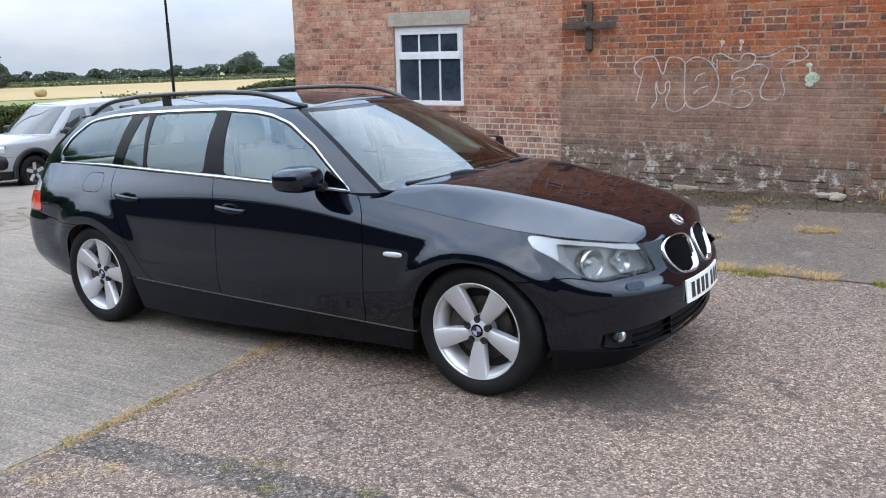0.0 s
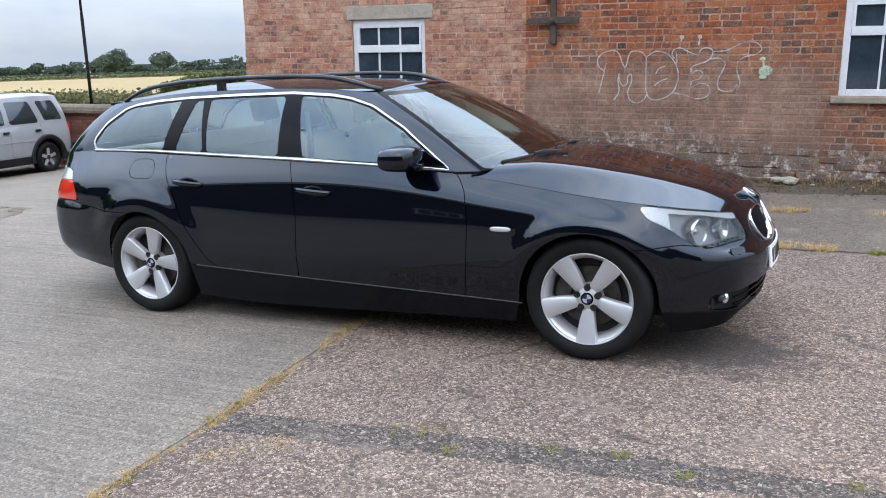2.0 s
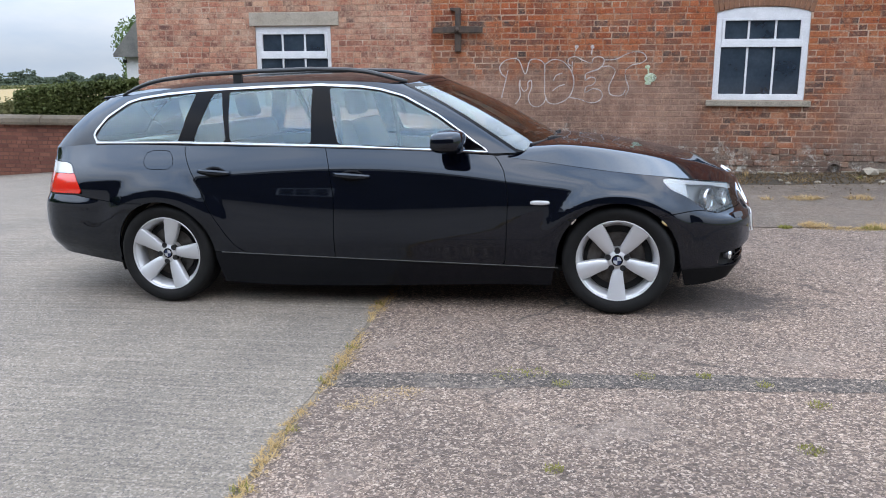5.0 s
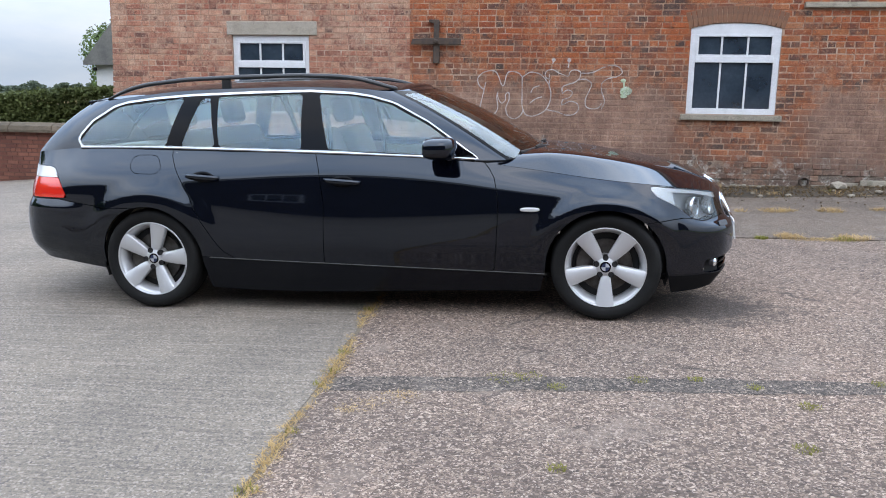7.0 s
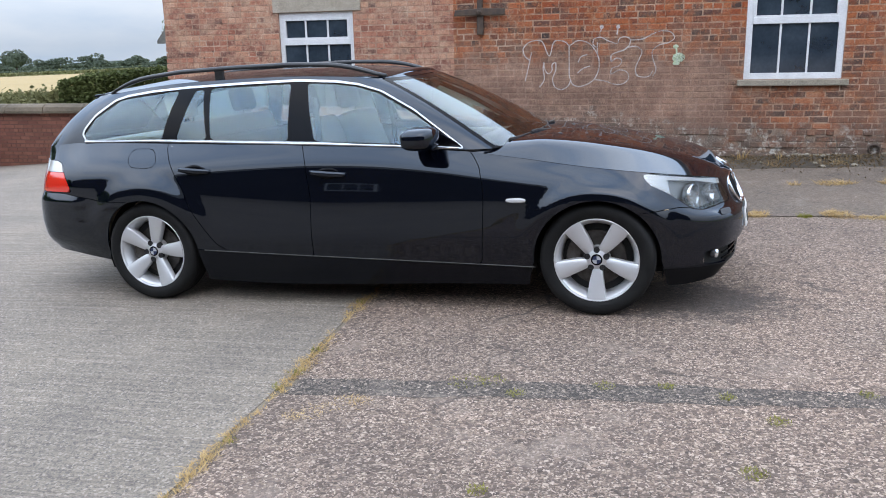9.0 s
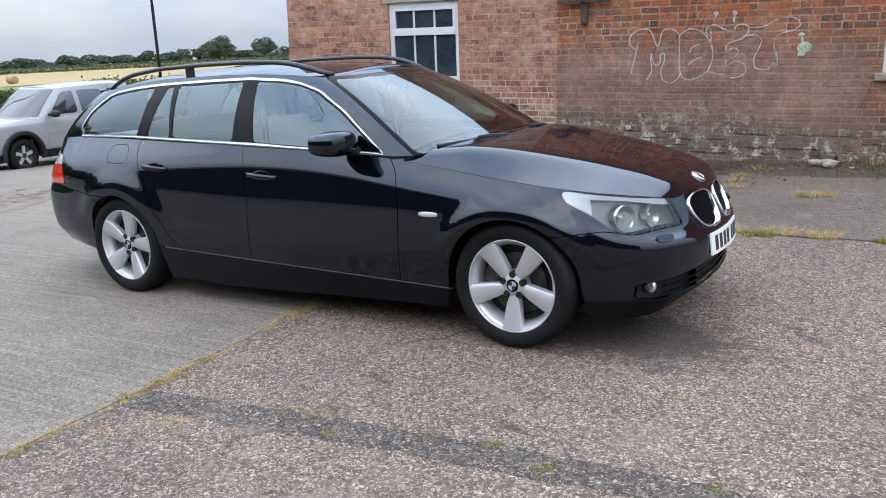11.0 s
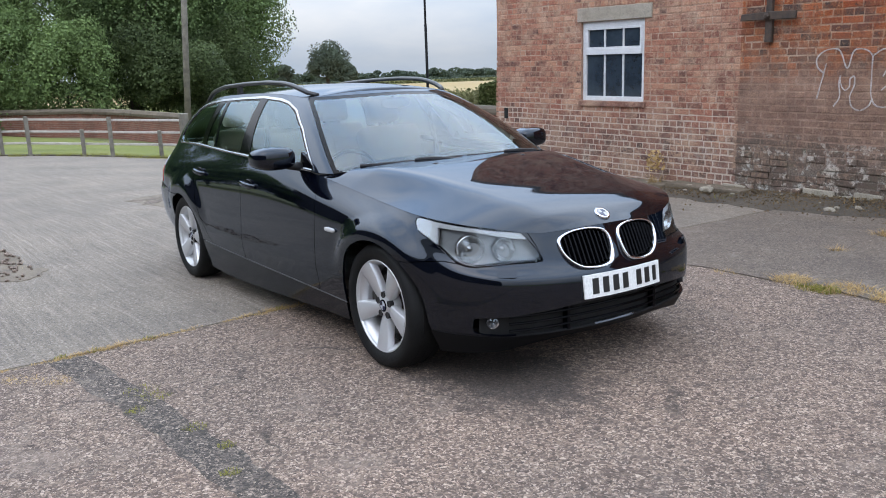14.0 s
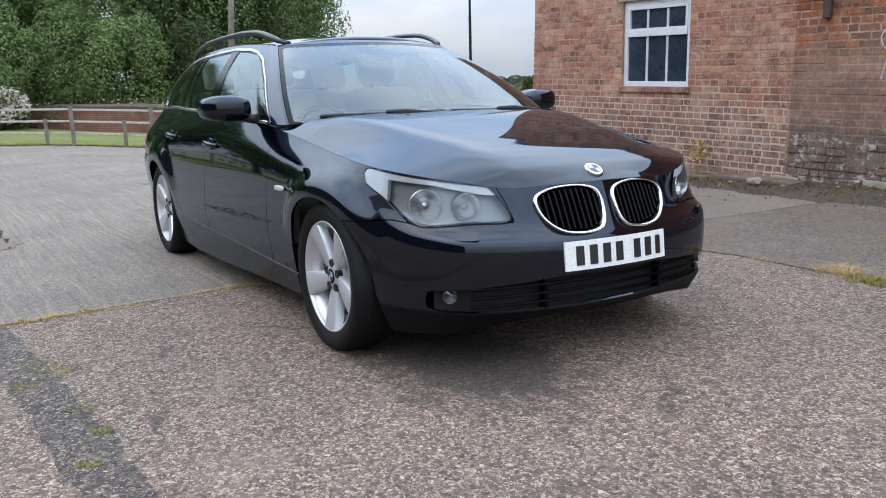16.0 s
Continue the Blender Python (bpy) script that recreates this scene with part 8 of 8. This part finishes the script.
def hedge(name, label, path, width, height, n, leaf, mat, seed, uneven=0.06):
    """A hedge along a path: dense leaves round an added dark box that stops the view through."""
    rng = np.random.default_rng(seed)
    p = np.array(path, float)
    seg = np.hypot(*np.diff(p, axis=0).T)
    t = np.concatenate([[0], np.cumsum(seg)])
    h = thing(name, label, "hedge")
    bm = bmesh.new()
    for (x0, y0), (x1, y1), d in zip(p, p[1:], seg):
        m = Matrix.Translation((x0, y0, 0)) @ Matrix.Rotation(math.atan2(y1 - y0, x1 - x0), 4, "Z")
        z0 = min(lift(x0, y0), lift(x1, y1))
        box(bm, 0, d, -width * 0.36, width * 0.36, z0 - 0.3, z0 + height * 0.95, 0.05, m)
    part("filler_core", bm, HEDGE_CORE, h)
    u = rng.uniform(0, t[-1], n)
    cx, cy = np.interp(u, t, p[:, 0]), np.interp(u, t, p[:, 1])
    i = np.clip(np.searchsorted(t, u) - 1, 0, len(seg) - 1)
    dx, dy = (p[i + 1, 0] - p[i, 0]) / seg[i], (p[i + 1, 1] - p[i, 1]) / seg[i]
    face = rng.uniform(0, 1, n)
    side = np.where(face < 0.42, -0.5, np.where(face < 0.60, 0.5, rng.uniform(-0.5, 0.5, n)))
    zz = np.where(face < 0.60, rng.uniform(0, 1, n), 1.0)
    wob = np.array([noise.noise((a * 0.9, b * 0.9, 5.0)) for a, b in zip(cx, cy)])
    off = side * width + rng.normal(size=n) * uneven
    zz = zz * height * (1 + 0.5 * uneven * 3 * wob) + rng.normal(size=n) * uneven
    base = np.array([lift(a, b) for a, b in zip(cx, cy)])
    pts = np.c_[cx - dy * off, cy + dx * off, base + np.maximum(zz, 0.02)]
    leaves("foliage", pts, np.full(n, leaf), mat, h, rng)
    return h


HEDGE_CORE = mottled("hedge_filler", (0.020, 0.024, 0.012), (0.035, 0.033, 0.02), 6, 0.95, 0, 0.5, 30)


def build_planting():
    # broad trees behind the garden wall
    for k, (az, d, h, r, n) in enumerate(((-68.8, 50, 11.5, 5.0, 66000), (-73.6, 47, 12.5, 5.1, 68000), (-83.4, 48, 12.0, 5.2, 62000), (-89.5, 45, 12.5, 5.2, 56000), (-95.0, 46, 13.0, 5.4, 40000), (-98.0, 46, 13.0, 5.6, 24000), (-104.0, 43, 9.5, 4.6, 16000), (-111.0, 43, 6.0, 3.4, 14000))):
        tree("broadleaf_tree", "tall dark green broadleaf tree behind the garden wall", bearing(az, d), h, (r, r, h * 0.46), 64, int(n * 1.35), 0.142 if k < 5 else 0.3, LEAF_OAK if k in (2, 4, 6) else LEAF_DARK, 20 + k, 0.32, 0.55, "trees behind the garden wall", -0.95)
    # shrubs; the first three are added filler in the shade-darkened leaf
    for k, (az, d, h) in enumerate(((-67.6, 45, 4.0), (-70.5, 42, 3.6), (-74.0, 44, 4.2), (-77.7, 42, 4.5), (-81.0, 42, 4.0), (-85.0, 41, 4.2), (-89.0, 40, 4.4), (-93.0, 41, 4.2))):
        x, y = bearing(az, d)
        s = thing("shrub", "dark green shrub under the trees", "shrub", group="shrubs under the trees")
        rng = np.random.default_rng(60 + k)
        pts, face = crown_points(rng, (x, y, lift(x, y) + h * 0.62), (3.3, 2.6, h * 0.75), 26, 22000, -1.0)
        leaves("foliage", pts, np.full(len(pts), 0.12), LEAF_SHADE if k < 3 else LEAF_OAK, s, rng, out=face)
        bm = bmesh.new()
        tube(bm, [(x, y, lift(x, y) - 0.1), (x, y, lift(x, y) + h * 0.5)], [0.12, 0.05], 6)
        part("stem", bm, BARK, s)
    # white-flowered shrub on the lawn
    x, y = -34.0, 1.2
    s = thing("flowering_shrub", "round shrub covered in white blossom", "shrub")
    rng = np.random.default_rng(77)
    p, face = crown_points(rng, (x, y, lift(x, y) + 0.85), (1.35, 1.35, 0.95), 9, 3000, -0.8)
    leaves("foliage", p, np.full(len(p), 0.15), LEAF_DARK, s, rng)
    p, face = crown_points(rng, (x, y, lift(x, y) + 0.90), (1.45, 1.45, 1.0), 9, 1500, -0.5)
    leaves("blossom", p, np.full(len(p), 0.17), FLOWER, s, rng, label="clusters of white blossom")
    bm = bmesh.new()
    tube(bm, [(x, y, lift(x, y) - 0.1), (x, y, lift(x, y) + 0.8)], [0.08, 0.04], 6)
    part("stem", bm, BARK, s)
    # hedges
    hedge("clipped_hedge", "dense clipped green hedge behind the low wall", [(-10.2, 9.75), (-7.5, 9.75), (-4.0, 9.8)], 0.9, 1.57, 62000, 0.07, LEAF_HEDGE, 5, 0.035)
    hedge("rough_hedge", "loose sunburnt field hedge beyond the low wall", [(-20.5, 14.2), (-16, 13.2), (-12.8, 11.6), (-10.3, 10.1)], 1.2, 1.25, 36000, 0.09, LEAF_FIELD, 6, 0.09)
    hedge("lane_hedge", "dark green hedge along the far side of the lane", [(-70, 22.5), (-45, 16.5), (-34.8, 12.9), (-30.0, 13.5), (-26, 15.6), (-21, 17.5)], 1.2, 1.0, 80000, 0.10, LEAF_HEDGE, 7, 0.07)
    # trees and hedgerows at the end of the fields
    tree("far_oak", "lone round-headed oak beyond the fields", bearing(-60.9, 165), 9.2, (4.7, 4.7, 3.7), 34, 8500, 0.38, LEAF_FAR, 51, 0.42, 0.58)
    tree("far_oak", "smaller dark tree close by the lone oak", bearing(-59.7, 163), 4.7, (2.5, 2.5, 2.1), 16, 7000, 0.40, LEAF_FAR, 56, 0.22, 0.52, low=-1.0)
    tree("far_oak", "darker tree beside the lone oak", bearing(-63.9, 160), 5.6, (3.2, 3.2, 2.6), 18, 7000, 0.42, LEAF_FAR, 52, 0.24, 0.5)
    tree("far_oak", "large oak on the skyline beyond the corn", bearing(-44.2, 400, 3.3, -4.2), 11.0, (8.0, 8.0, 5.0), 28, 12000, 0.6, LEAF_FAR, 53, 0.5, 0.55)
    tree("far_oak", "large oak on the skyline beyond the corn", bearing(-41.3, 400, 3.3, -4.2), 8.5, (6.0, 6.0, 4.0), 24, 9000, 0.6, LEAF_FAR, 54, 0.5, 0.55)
    rng = np.random.default_rng(90)
    pts, siz = [], []
    az = -100.0
    while az < 20:
        d = rng.uniform(430, 480)
        x, y = bearing(az, d)
        h = rng.uniform(2.6, 6.0) if rng.random() < 0.75 else rng.uniform(1.8, 3.0)
        w = rng.uniform(4.5, 9.5)
        pts.append(crown_points(rng, (x, y, lift(x, y) + h * 0.5), (w, w, h * 0.62), 8, 800, -1.0)[0])
        siz.append(np.full(len(pts[-1]), 1.25))
        az += rng.uniform(0.45, 0.9)
    p = np.vstack(pts)
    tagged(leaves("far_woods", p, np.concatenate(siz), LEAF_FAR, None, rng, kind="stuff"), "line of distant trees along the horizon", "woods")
    for d, z0, seed in ((200, 0.8, 91), (300, 0.8, 92)):
        rng = np.random.default_rng(seed)
        a = rng.uniform(-100, 20, 30000)
        x, y = 4.9 + d * np.sin(np.radians(a)), -2.5 + d * np.cos(np.radians(a))
        z = np.array([lift(i, j) for i, j in zip(x, y)]) + rng.uniform(0.1, z0, len(a))
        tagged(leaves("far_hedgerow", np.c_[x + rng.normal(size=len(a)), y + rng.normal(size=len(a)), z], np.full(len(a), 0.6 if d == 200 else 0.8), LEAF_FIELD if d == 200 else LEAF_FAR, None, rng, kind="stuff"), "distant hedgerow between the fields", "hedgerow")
    tree("garden_tree", "leafy garden tree behind the cottage", (-15.5, 24.5), 4.7, (1.45, 1.45, 1.95), 26, 9500, 0.11, LEAF_DARK, 55, 0.16, 0.62)
    # a round bale left in the corn
    bx, by = (-75.8, 47.9)
    bm = bmesh.new()
    lathe(bm, [(0.0, -0.5), (0.36, -0.5), (0.39, -0.46), (0.40, 0.0), (0.39, 0.46), (0.36, 0.5), (0.0, 0.5)], 24, "X", Matrix.Translation((bx, by, lift(bx, by) + 0.62)))
    tagged(part("straw_bale", bm, STUBBLE, None, "", True), "round straw bale lying in the corn field", "bale")


def blades(name, spots, mat, label, category, seed, lean=0.5):
    """Grass: thin bent blades round each spot (x, y, radius, count, height)."""
    rng = np.random.default_rng(seed)
    V, F = [], []
    for x, y, r, n, h in spots:
        for _ in range(int(n)):
            a, d = rng.uniform(0, 6.283), r * math.sqrt(rng.uniform())
            px, py = x + math.cos(a) * d, y + math.sin(a) * d
            pz = lift(px, py) - 0.006
            b = rng.uniform(0, 6.283)
            hh = h * rng.uniform(0.45, 1.25)
            w = rng.uniform(0.0012, 0.0028) * (1 + h * 4)
            l = hh * lean * rng.uniform(0.3, 1.8)
            ux, uy = math.cos(b), math.sin(b)
            k = len(V)
            V += [(px - uy * w, py + ux * w, pz), (px + uy * w, py - ux * w, pz), (px + ux * l * 0.4 - uy * w * 0.8, py + uy * l * 0.4 + ux * w * 0.8, pz + hh * 0.62), (px + ux * l * 0.4 + uy * w * 0.8, py + uy * l * 0.4 - ux * w * 0.8, pz + hh * 0.62), (px + ux * l, py + uy * l, pz + hh)]
            F += [(k, k + 1, k + 3, k + 2), (k + 2, k + 3, k + 4)]
    me = bpy.data.meshes.new(name)
    me.from_pydata(V, [], F)
    me.materials.append(mat)
    return tagged(new(name, me), label, category, kind="stuff")


def build_weeds():
    rng = random.Random(21)
    dry, green = [], []
    y = -6.0
    jx = lambda y: float(np.interp(y, [p[1] for p in JOINT], [p[0] for p in JOINT]))
    while y < 1.9:
        thick = 0.5 + 0.5 * noise.noise((y * 1.9, 3.0, 0.0)) + 0.25 * noise.noise((y * 6.0, 1.0, 0.0))
        if thick > 0.26:
            k = thick * (0.7 if y > -0.6 else 1.0)
            dry.append((jx(y) + rng.uniform(-0.025, 0.035), y, 0.012 + 0.058 * k * k, 75 * k, 0.008 + 0.013 * k))
            if rng.random() < 0.07:
                green.append((jx(y) + rng.uniform(-0.02, 0.05), y, 0.04, 40, 0.022))
        y += rng.uniform(0.02, 0.05)
    for x, y, r in ((0.41, -2.32, 0.10), (0.30, -2.42, 0.08), (0.47, -2.27, 0.06), (0.24, -2.47, 0.05)):
        dry.append((x, y, r, 120, 0.012))
    for x, y, r in ((0.90, -1.99, 0.07), (1.15, -2.10, 0.035), (1.53, -1.96, 0.04), (1.02, -1.97, 0.06), (2.23, -2.24, 0.035), (2.10, -2.69, 0.04), (1.16, -2.96, 0.03), (1.80, -1.93, 0.03), (2.05, -2.02, 0.03), (2.62, -1.92, 0.03)):
        green.append((x, y, r * 1.3, 150, 0.016))
    jy = lambda x: float(np.interp(x, [p[0] for p in BREAK], [p[1] for p in BREAK]))
    x = 0.1
    while x < 6.5:
        t = 0.5 + 0.5 * noise.noise((x * 1.3, 8.0, 0.0)) + 0.3 * noise.noise((x * 4.0, 4.0, 0.0))
        if t > 0.60:
            dry.append((x, jy(x) + rng.uniform(-0.03, 0.06), 0.05 + 0.06 * t, 100 * t, 0.012 + 0.014 * t))
        x += rng.uniform(0.03, 0.08)
    for x, r in ((2.05, 0.10), (2.16, 0.09), (2.95, 0.06), (3.66, 0.10)):
        green.append((x, jy(x), r, 190, 0.034))
    for x, dy, r in ((1.85, 0.10, 0.13), (2.25, 0.14, 0.16), (2.55, 0.08, 0.12), (3.2, 0.10, 0.12), (3.75, 0.08, 0.14)):
        dry.append((x, jy(x) + dy, r, 420, 0.036))
    for x, y, r, n in ((2.26, 3.84, 0.15, 300), (2.40, 3.88, 0.10, 140), (3.47, 3.80, 0.16, 300), (3.62, 3.84, 0.10, 120), (4.07, 3.82, 0.15, 280), (1.51, 4.17, 0.10, 150), (1.47, 4.6, 0.09, 130), (1.44, 4.95, 0.10, 150), (1.56, 3.3, 0.05, 60), (4.6, 3.9, 0.1, 100), (3.1, 3.75, 0.06, 60)):
        dry.append((x, y, r, n, 0.045))
    for k in range(60):
        x = rng.uniform(-4.9, 6.0)
        y = rng.uniform(5.15, 5.55)
        (dry if rng.random() < 0.85 else green).append((x, y, rng.uniform(0.05, 0.14), 50, rng.uniform(0.03, 0.08)))
    for x, y, r in ((-2.98, -1.83, 0.10), (-3.3, -1.84, 0.14), (-3.5, -1.9, 0.1)):
        dry.append((x, y, r, 90, 0.012))
    blades("dry_grass", dry, DRY_GRASS, "dry straw-coloured grass in the joints of the yard", "grass", 31, 1.8)
    blades("green_weeds", green, GREEN_GRASS, "small green weeds in the cracks of the yard", "weeds", 32, 0.7)
    plants = [(-2.06, 5.52, 0.08, 60, 0.22), (2.72, 5.50, 0.06, 26, 0.18), (3.18, 5.5, 0.05, 20, 0.15), (0.55, 5.45, 0.08, 26, 0.12)]
    blades("withered_plants", plants, DRY_GRASS, "withered yellow plants at the foot of the wall", "plants", 33, 0.6)
    rng2 = np.random.default_rng(15)
    p = np.c_[-2.06 + rng2.normal(size=110) * 0.07, 5.48 + rng2.normal(size=110) * 0.05, 0.0 + rng2.uniform(0.08, 0.34, 110)]
    tagged(leaves("withered_leaves", p, np.full(110, 0.05), DRY_GRASS, None, rng2, kind="stuff"), "yellowed leaves of a withered plant", "leaves")
    # verge and rough edge along the yard
    edge = [(x + rng.uniform(-0.3, 0.3), y + rng.uniform(-0.3, 0.3), 0.25, 70, 0.10) for x, y in [(-21.2 + 0.15 * k, -0.1 + 0.19 * k) for k in range(20)] + [(-18.1 + 0.14 * k, 3.6 + 0.07 * k) for k in range(22)]]
    blades("verge_grass", edge, GREEN_GRASS, "ragged grass edge of the verge", "grass", 34, 0.5)
    # dead leaves in the dirt by the wall
    n = 7000
    x = rng2.uniform(-2.5, 6.0, n)
    y = 5.62 - np.abs(rng2.normal(size=n)) * np.where(np.arange(n) % 9 == 0, 0.60, 0.28)
    z = np.array([lift(a, b) for a, b in zip(x, y)]) + 0.02 + 0.075 * np.clip((y - 5.0) / 0.66, 0, 1) ** 1.4
    tagged(leaves("leaf_litter", np.c_[x, y, z], np.full(n, 0.024), LITTER, None, rng2, kind="stuff"), "brown dead leaves in the dirt", "leaf litter")


LITTER = leaf_mat("dead_leaf", (0.050, 0.033, 0.020), (0.22, 0.15, 0.085), 4.0)
build_planting()
build_weeds()
estate, car_doors = build_car()
build_interior(estate)
SUV_AT, SUV_HEAD = (-12.35, 6.30), -86.2
build_suv(Matrix.Translation((SUV_AT[0], SUV_AT[1], lift(*SUV_AT) + 0.002)) @ Matrix.Rotation(radians(SUV_HEAD), 4, "Z") @ Matrix.Rotation(radians(-1.2), 4, "Y") @ Matrix.Diagonal((0.91, 0.91, 0.91, 1.0)))


# ---- the bricks of the building, laid course by course ----
COURSE, LONG, SHORT, GAP = 0.0775, 0.2125, 0.1000, 0.0125


def spans_at(z0, z1):
    """What is left of a course beside the openings."""
    left = CORNER_X - 0.06 + 0.05 * z0
    gone = [(-5.18, -5.095, 0.61, 0.775), (WINDOWS[0][0] - 0.004, WINDOWS[0][1] + 0.004, WINDOWS[0][2] - 0.07, WINDOWS[0][3]), (-3.605, -2.295, 1.985, 2.174),
            (2.62, 3.905, 0.93, 1.005), (WINDOWS[1][0] - 0.004, WINDOWS[1][1] + 0.004, 1.0, 2.07), (2.665, 3.85, 2.07, 2.19), (2.645, 3.87, 2.19, 2.275), (2.80, 3.715, 2.275, 2.34), (4.055, 5.455, 2.355, 2.428), (4.18, 4.33, 0.09, 0.22)]
    out = [(left, WALL_END)]
    for a, b, c, d in gone:
        if min(z1, d) - max(z0, c) > 0.02:
            out = [s for x0, x1 in out for s in ((x0, min(x1, a)), (max(x0, b), x1)) if s[1] - s[0] > 0.02]
    return out


def brick_mesh(w, h, seed):
    """Six-sided brick with its arrises knocked off, face to -y."""
    rng = random.Random(seed)
    j = lambda k: rng.uniform(-k, k)
    e = 0.0050
    v = [(-w / 2 + j(0.001), 0.03, -h / 2), (w / 2 + j(0.001), 0.03, -h / 2), (w / 2, 0.03, h / 2), (-w / 2, 0.03, h / 2)]
    v += [(sx * w / 2 + j(0.003), 0.0037, sz * h / 2 + j(0.003)) for sx, sz in ((-1, -1), (1, -1), (1, 1), (-1, 1))]
    v += [(sx * (w / 2 - e) + j(0.0045), j(0.0012), sz * (h / 2 - e) + j(0.0045)) for sx, sz in ((-1, -1), (1, -1), (1, 1), (-1, 1))]
    f = [(8, 9, 10, 11)]
    for a in (0, 4):
        for k in range(4):
            f.append((a + k, a + (k + 1) % 4, a + 4 + (k + 1) % 4, a + 4 + k))
    return v, f


def lay_bricks():
    rng = random.Random(77)
    wall = bpy.data.objects["wall_south"]
    shared = {}
    verts, faces = [], []
    singles = 0
    z, c = -0.22, 0
    while z < WALL_TOP - 0.08:
        z0, z1 = z, z + COURSE - GAP
        header = c % 4 == 3
        for x0, x1 in spans_at(z0, z1):
            x = x0
            first = True
            while x < x1 - 0.015:
                w = (SHORT if header else LONG) + rng.choice((-0.012, -0.006, 0, 0, 0, 0.006, 0.010))
                if first and not header and c % 2:
                    w = SHORT
                if not header and rng.random() < (0.40 if x < -1.0 else 0.24):
                    w = SHORT
                first = False
                b = min(x + w, x1)
                if x1 - b < 0.045:
                    b = x1
                wid, cx, cz = b - x, (x + b) / 2, (z0 + z1) / 2
                proud = rng.uniform(-0.0022, 0.0022)
                if cz < 0.42 and cx > -1.0:
                    proud += rng.choice((0.006, 0.002, -0.004, -0.010, -0.016))
                    if rng.random() < 0.03 and cz < 0.3:
                        x = b + GAP
                        continue
                near = -2.28 < cx < 0.15 and 0.30 < cz < 2.35
                if near and singles < 300:
                    kind = "l" if abs(wid - LONG) < 1e-4 else "s" if abs(wid - SHORT) < 1e-4 else round(wid, 3)
                    key = (kind, rng.randrange(4) if kind in ("l", "s") else 0)
                    if key not in shared:
                        v, f = brick_mesh(wid, z1 - z0, hash_of(key))
                        me = bpy.data.meshes.new("brick")
                        me.from_pydata(v, [], f)
                        me.materials.append(BRICK)
                        shared[key] = me
                    piece("brick", shared[key], Matrix.Translation((cx, WALL_Y + proud, cz + rng.uniform(-0.0015, 0.0015))) @ Matrix.Rotation(radians(rng.uniform(-0.8, 0.8)), 4, "Y"), wall)
                    singles += 1
                else:
                    v, f = brick_mesh(wid, z1 - z0, rng.randrange(10**6))
                    k = len(verts)
                    tilt = rng.uniform(-0.014, 0.014)
                    cz += rng.uniform(-0.002, 0.002) + 0.006 * noise.noise((cx * 0.9, cz * 0.6, 2.0))
                    verts += [(cx + p[0], WALL_Y + proud + p[1], cz + p[2] + tilt * p[0]) for p in v]
                    faces += [tuple(k + i for i in q) for q in f]
                x = b + GAP
        z += COURSE
        c += 1
    me = bpy.data.meshes.new("brick_courses")
    me.from_pydata(verts, [], faces)
    me.materials.append(BRICK_JOINED)
    ob = new("brick_courses", me)
    ob.parent = wall
    tagged(ob, "courses of old red and brown bricks", kind="stuff")
    # the brick arch over the second window, on edge
    cx, r0 = (WINDOWS[1][0] + WINDOWS[1][1]) / 2, 2.10
    zc = WINDOWS[1][3] + 0.012 - r0
    half = math.asin(0.59 / r0)
    n = 20
    for k in range(n):
        a = -half + 2 * half * (k + 0.5) / n
        v, f = brick_mesh(2 * half * (r0 + 0.1) / n - 0.009, 0.205, 500 + k)
        me = bpy.data.meshes.new("arch_brick")
        me.from_pydata(v, [], f)
        me.materials.append(ARCH_BRICK)
        piece("arch_brick", me, Matrix.Translation((cx + (r0 + 0.1025) * math.sin(a), WALL_Y - 0.005, zc + (r0 + 0.1025) * math.cos(a))) @ Matrix.Rotation(a, 4, "Y"), wall)


def hash_of(key):
    return sum(ord(ch) * (i + 3) for i, ch in enumerate(str(key)))


lay_bricks()
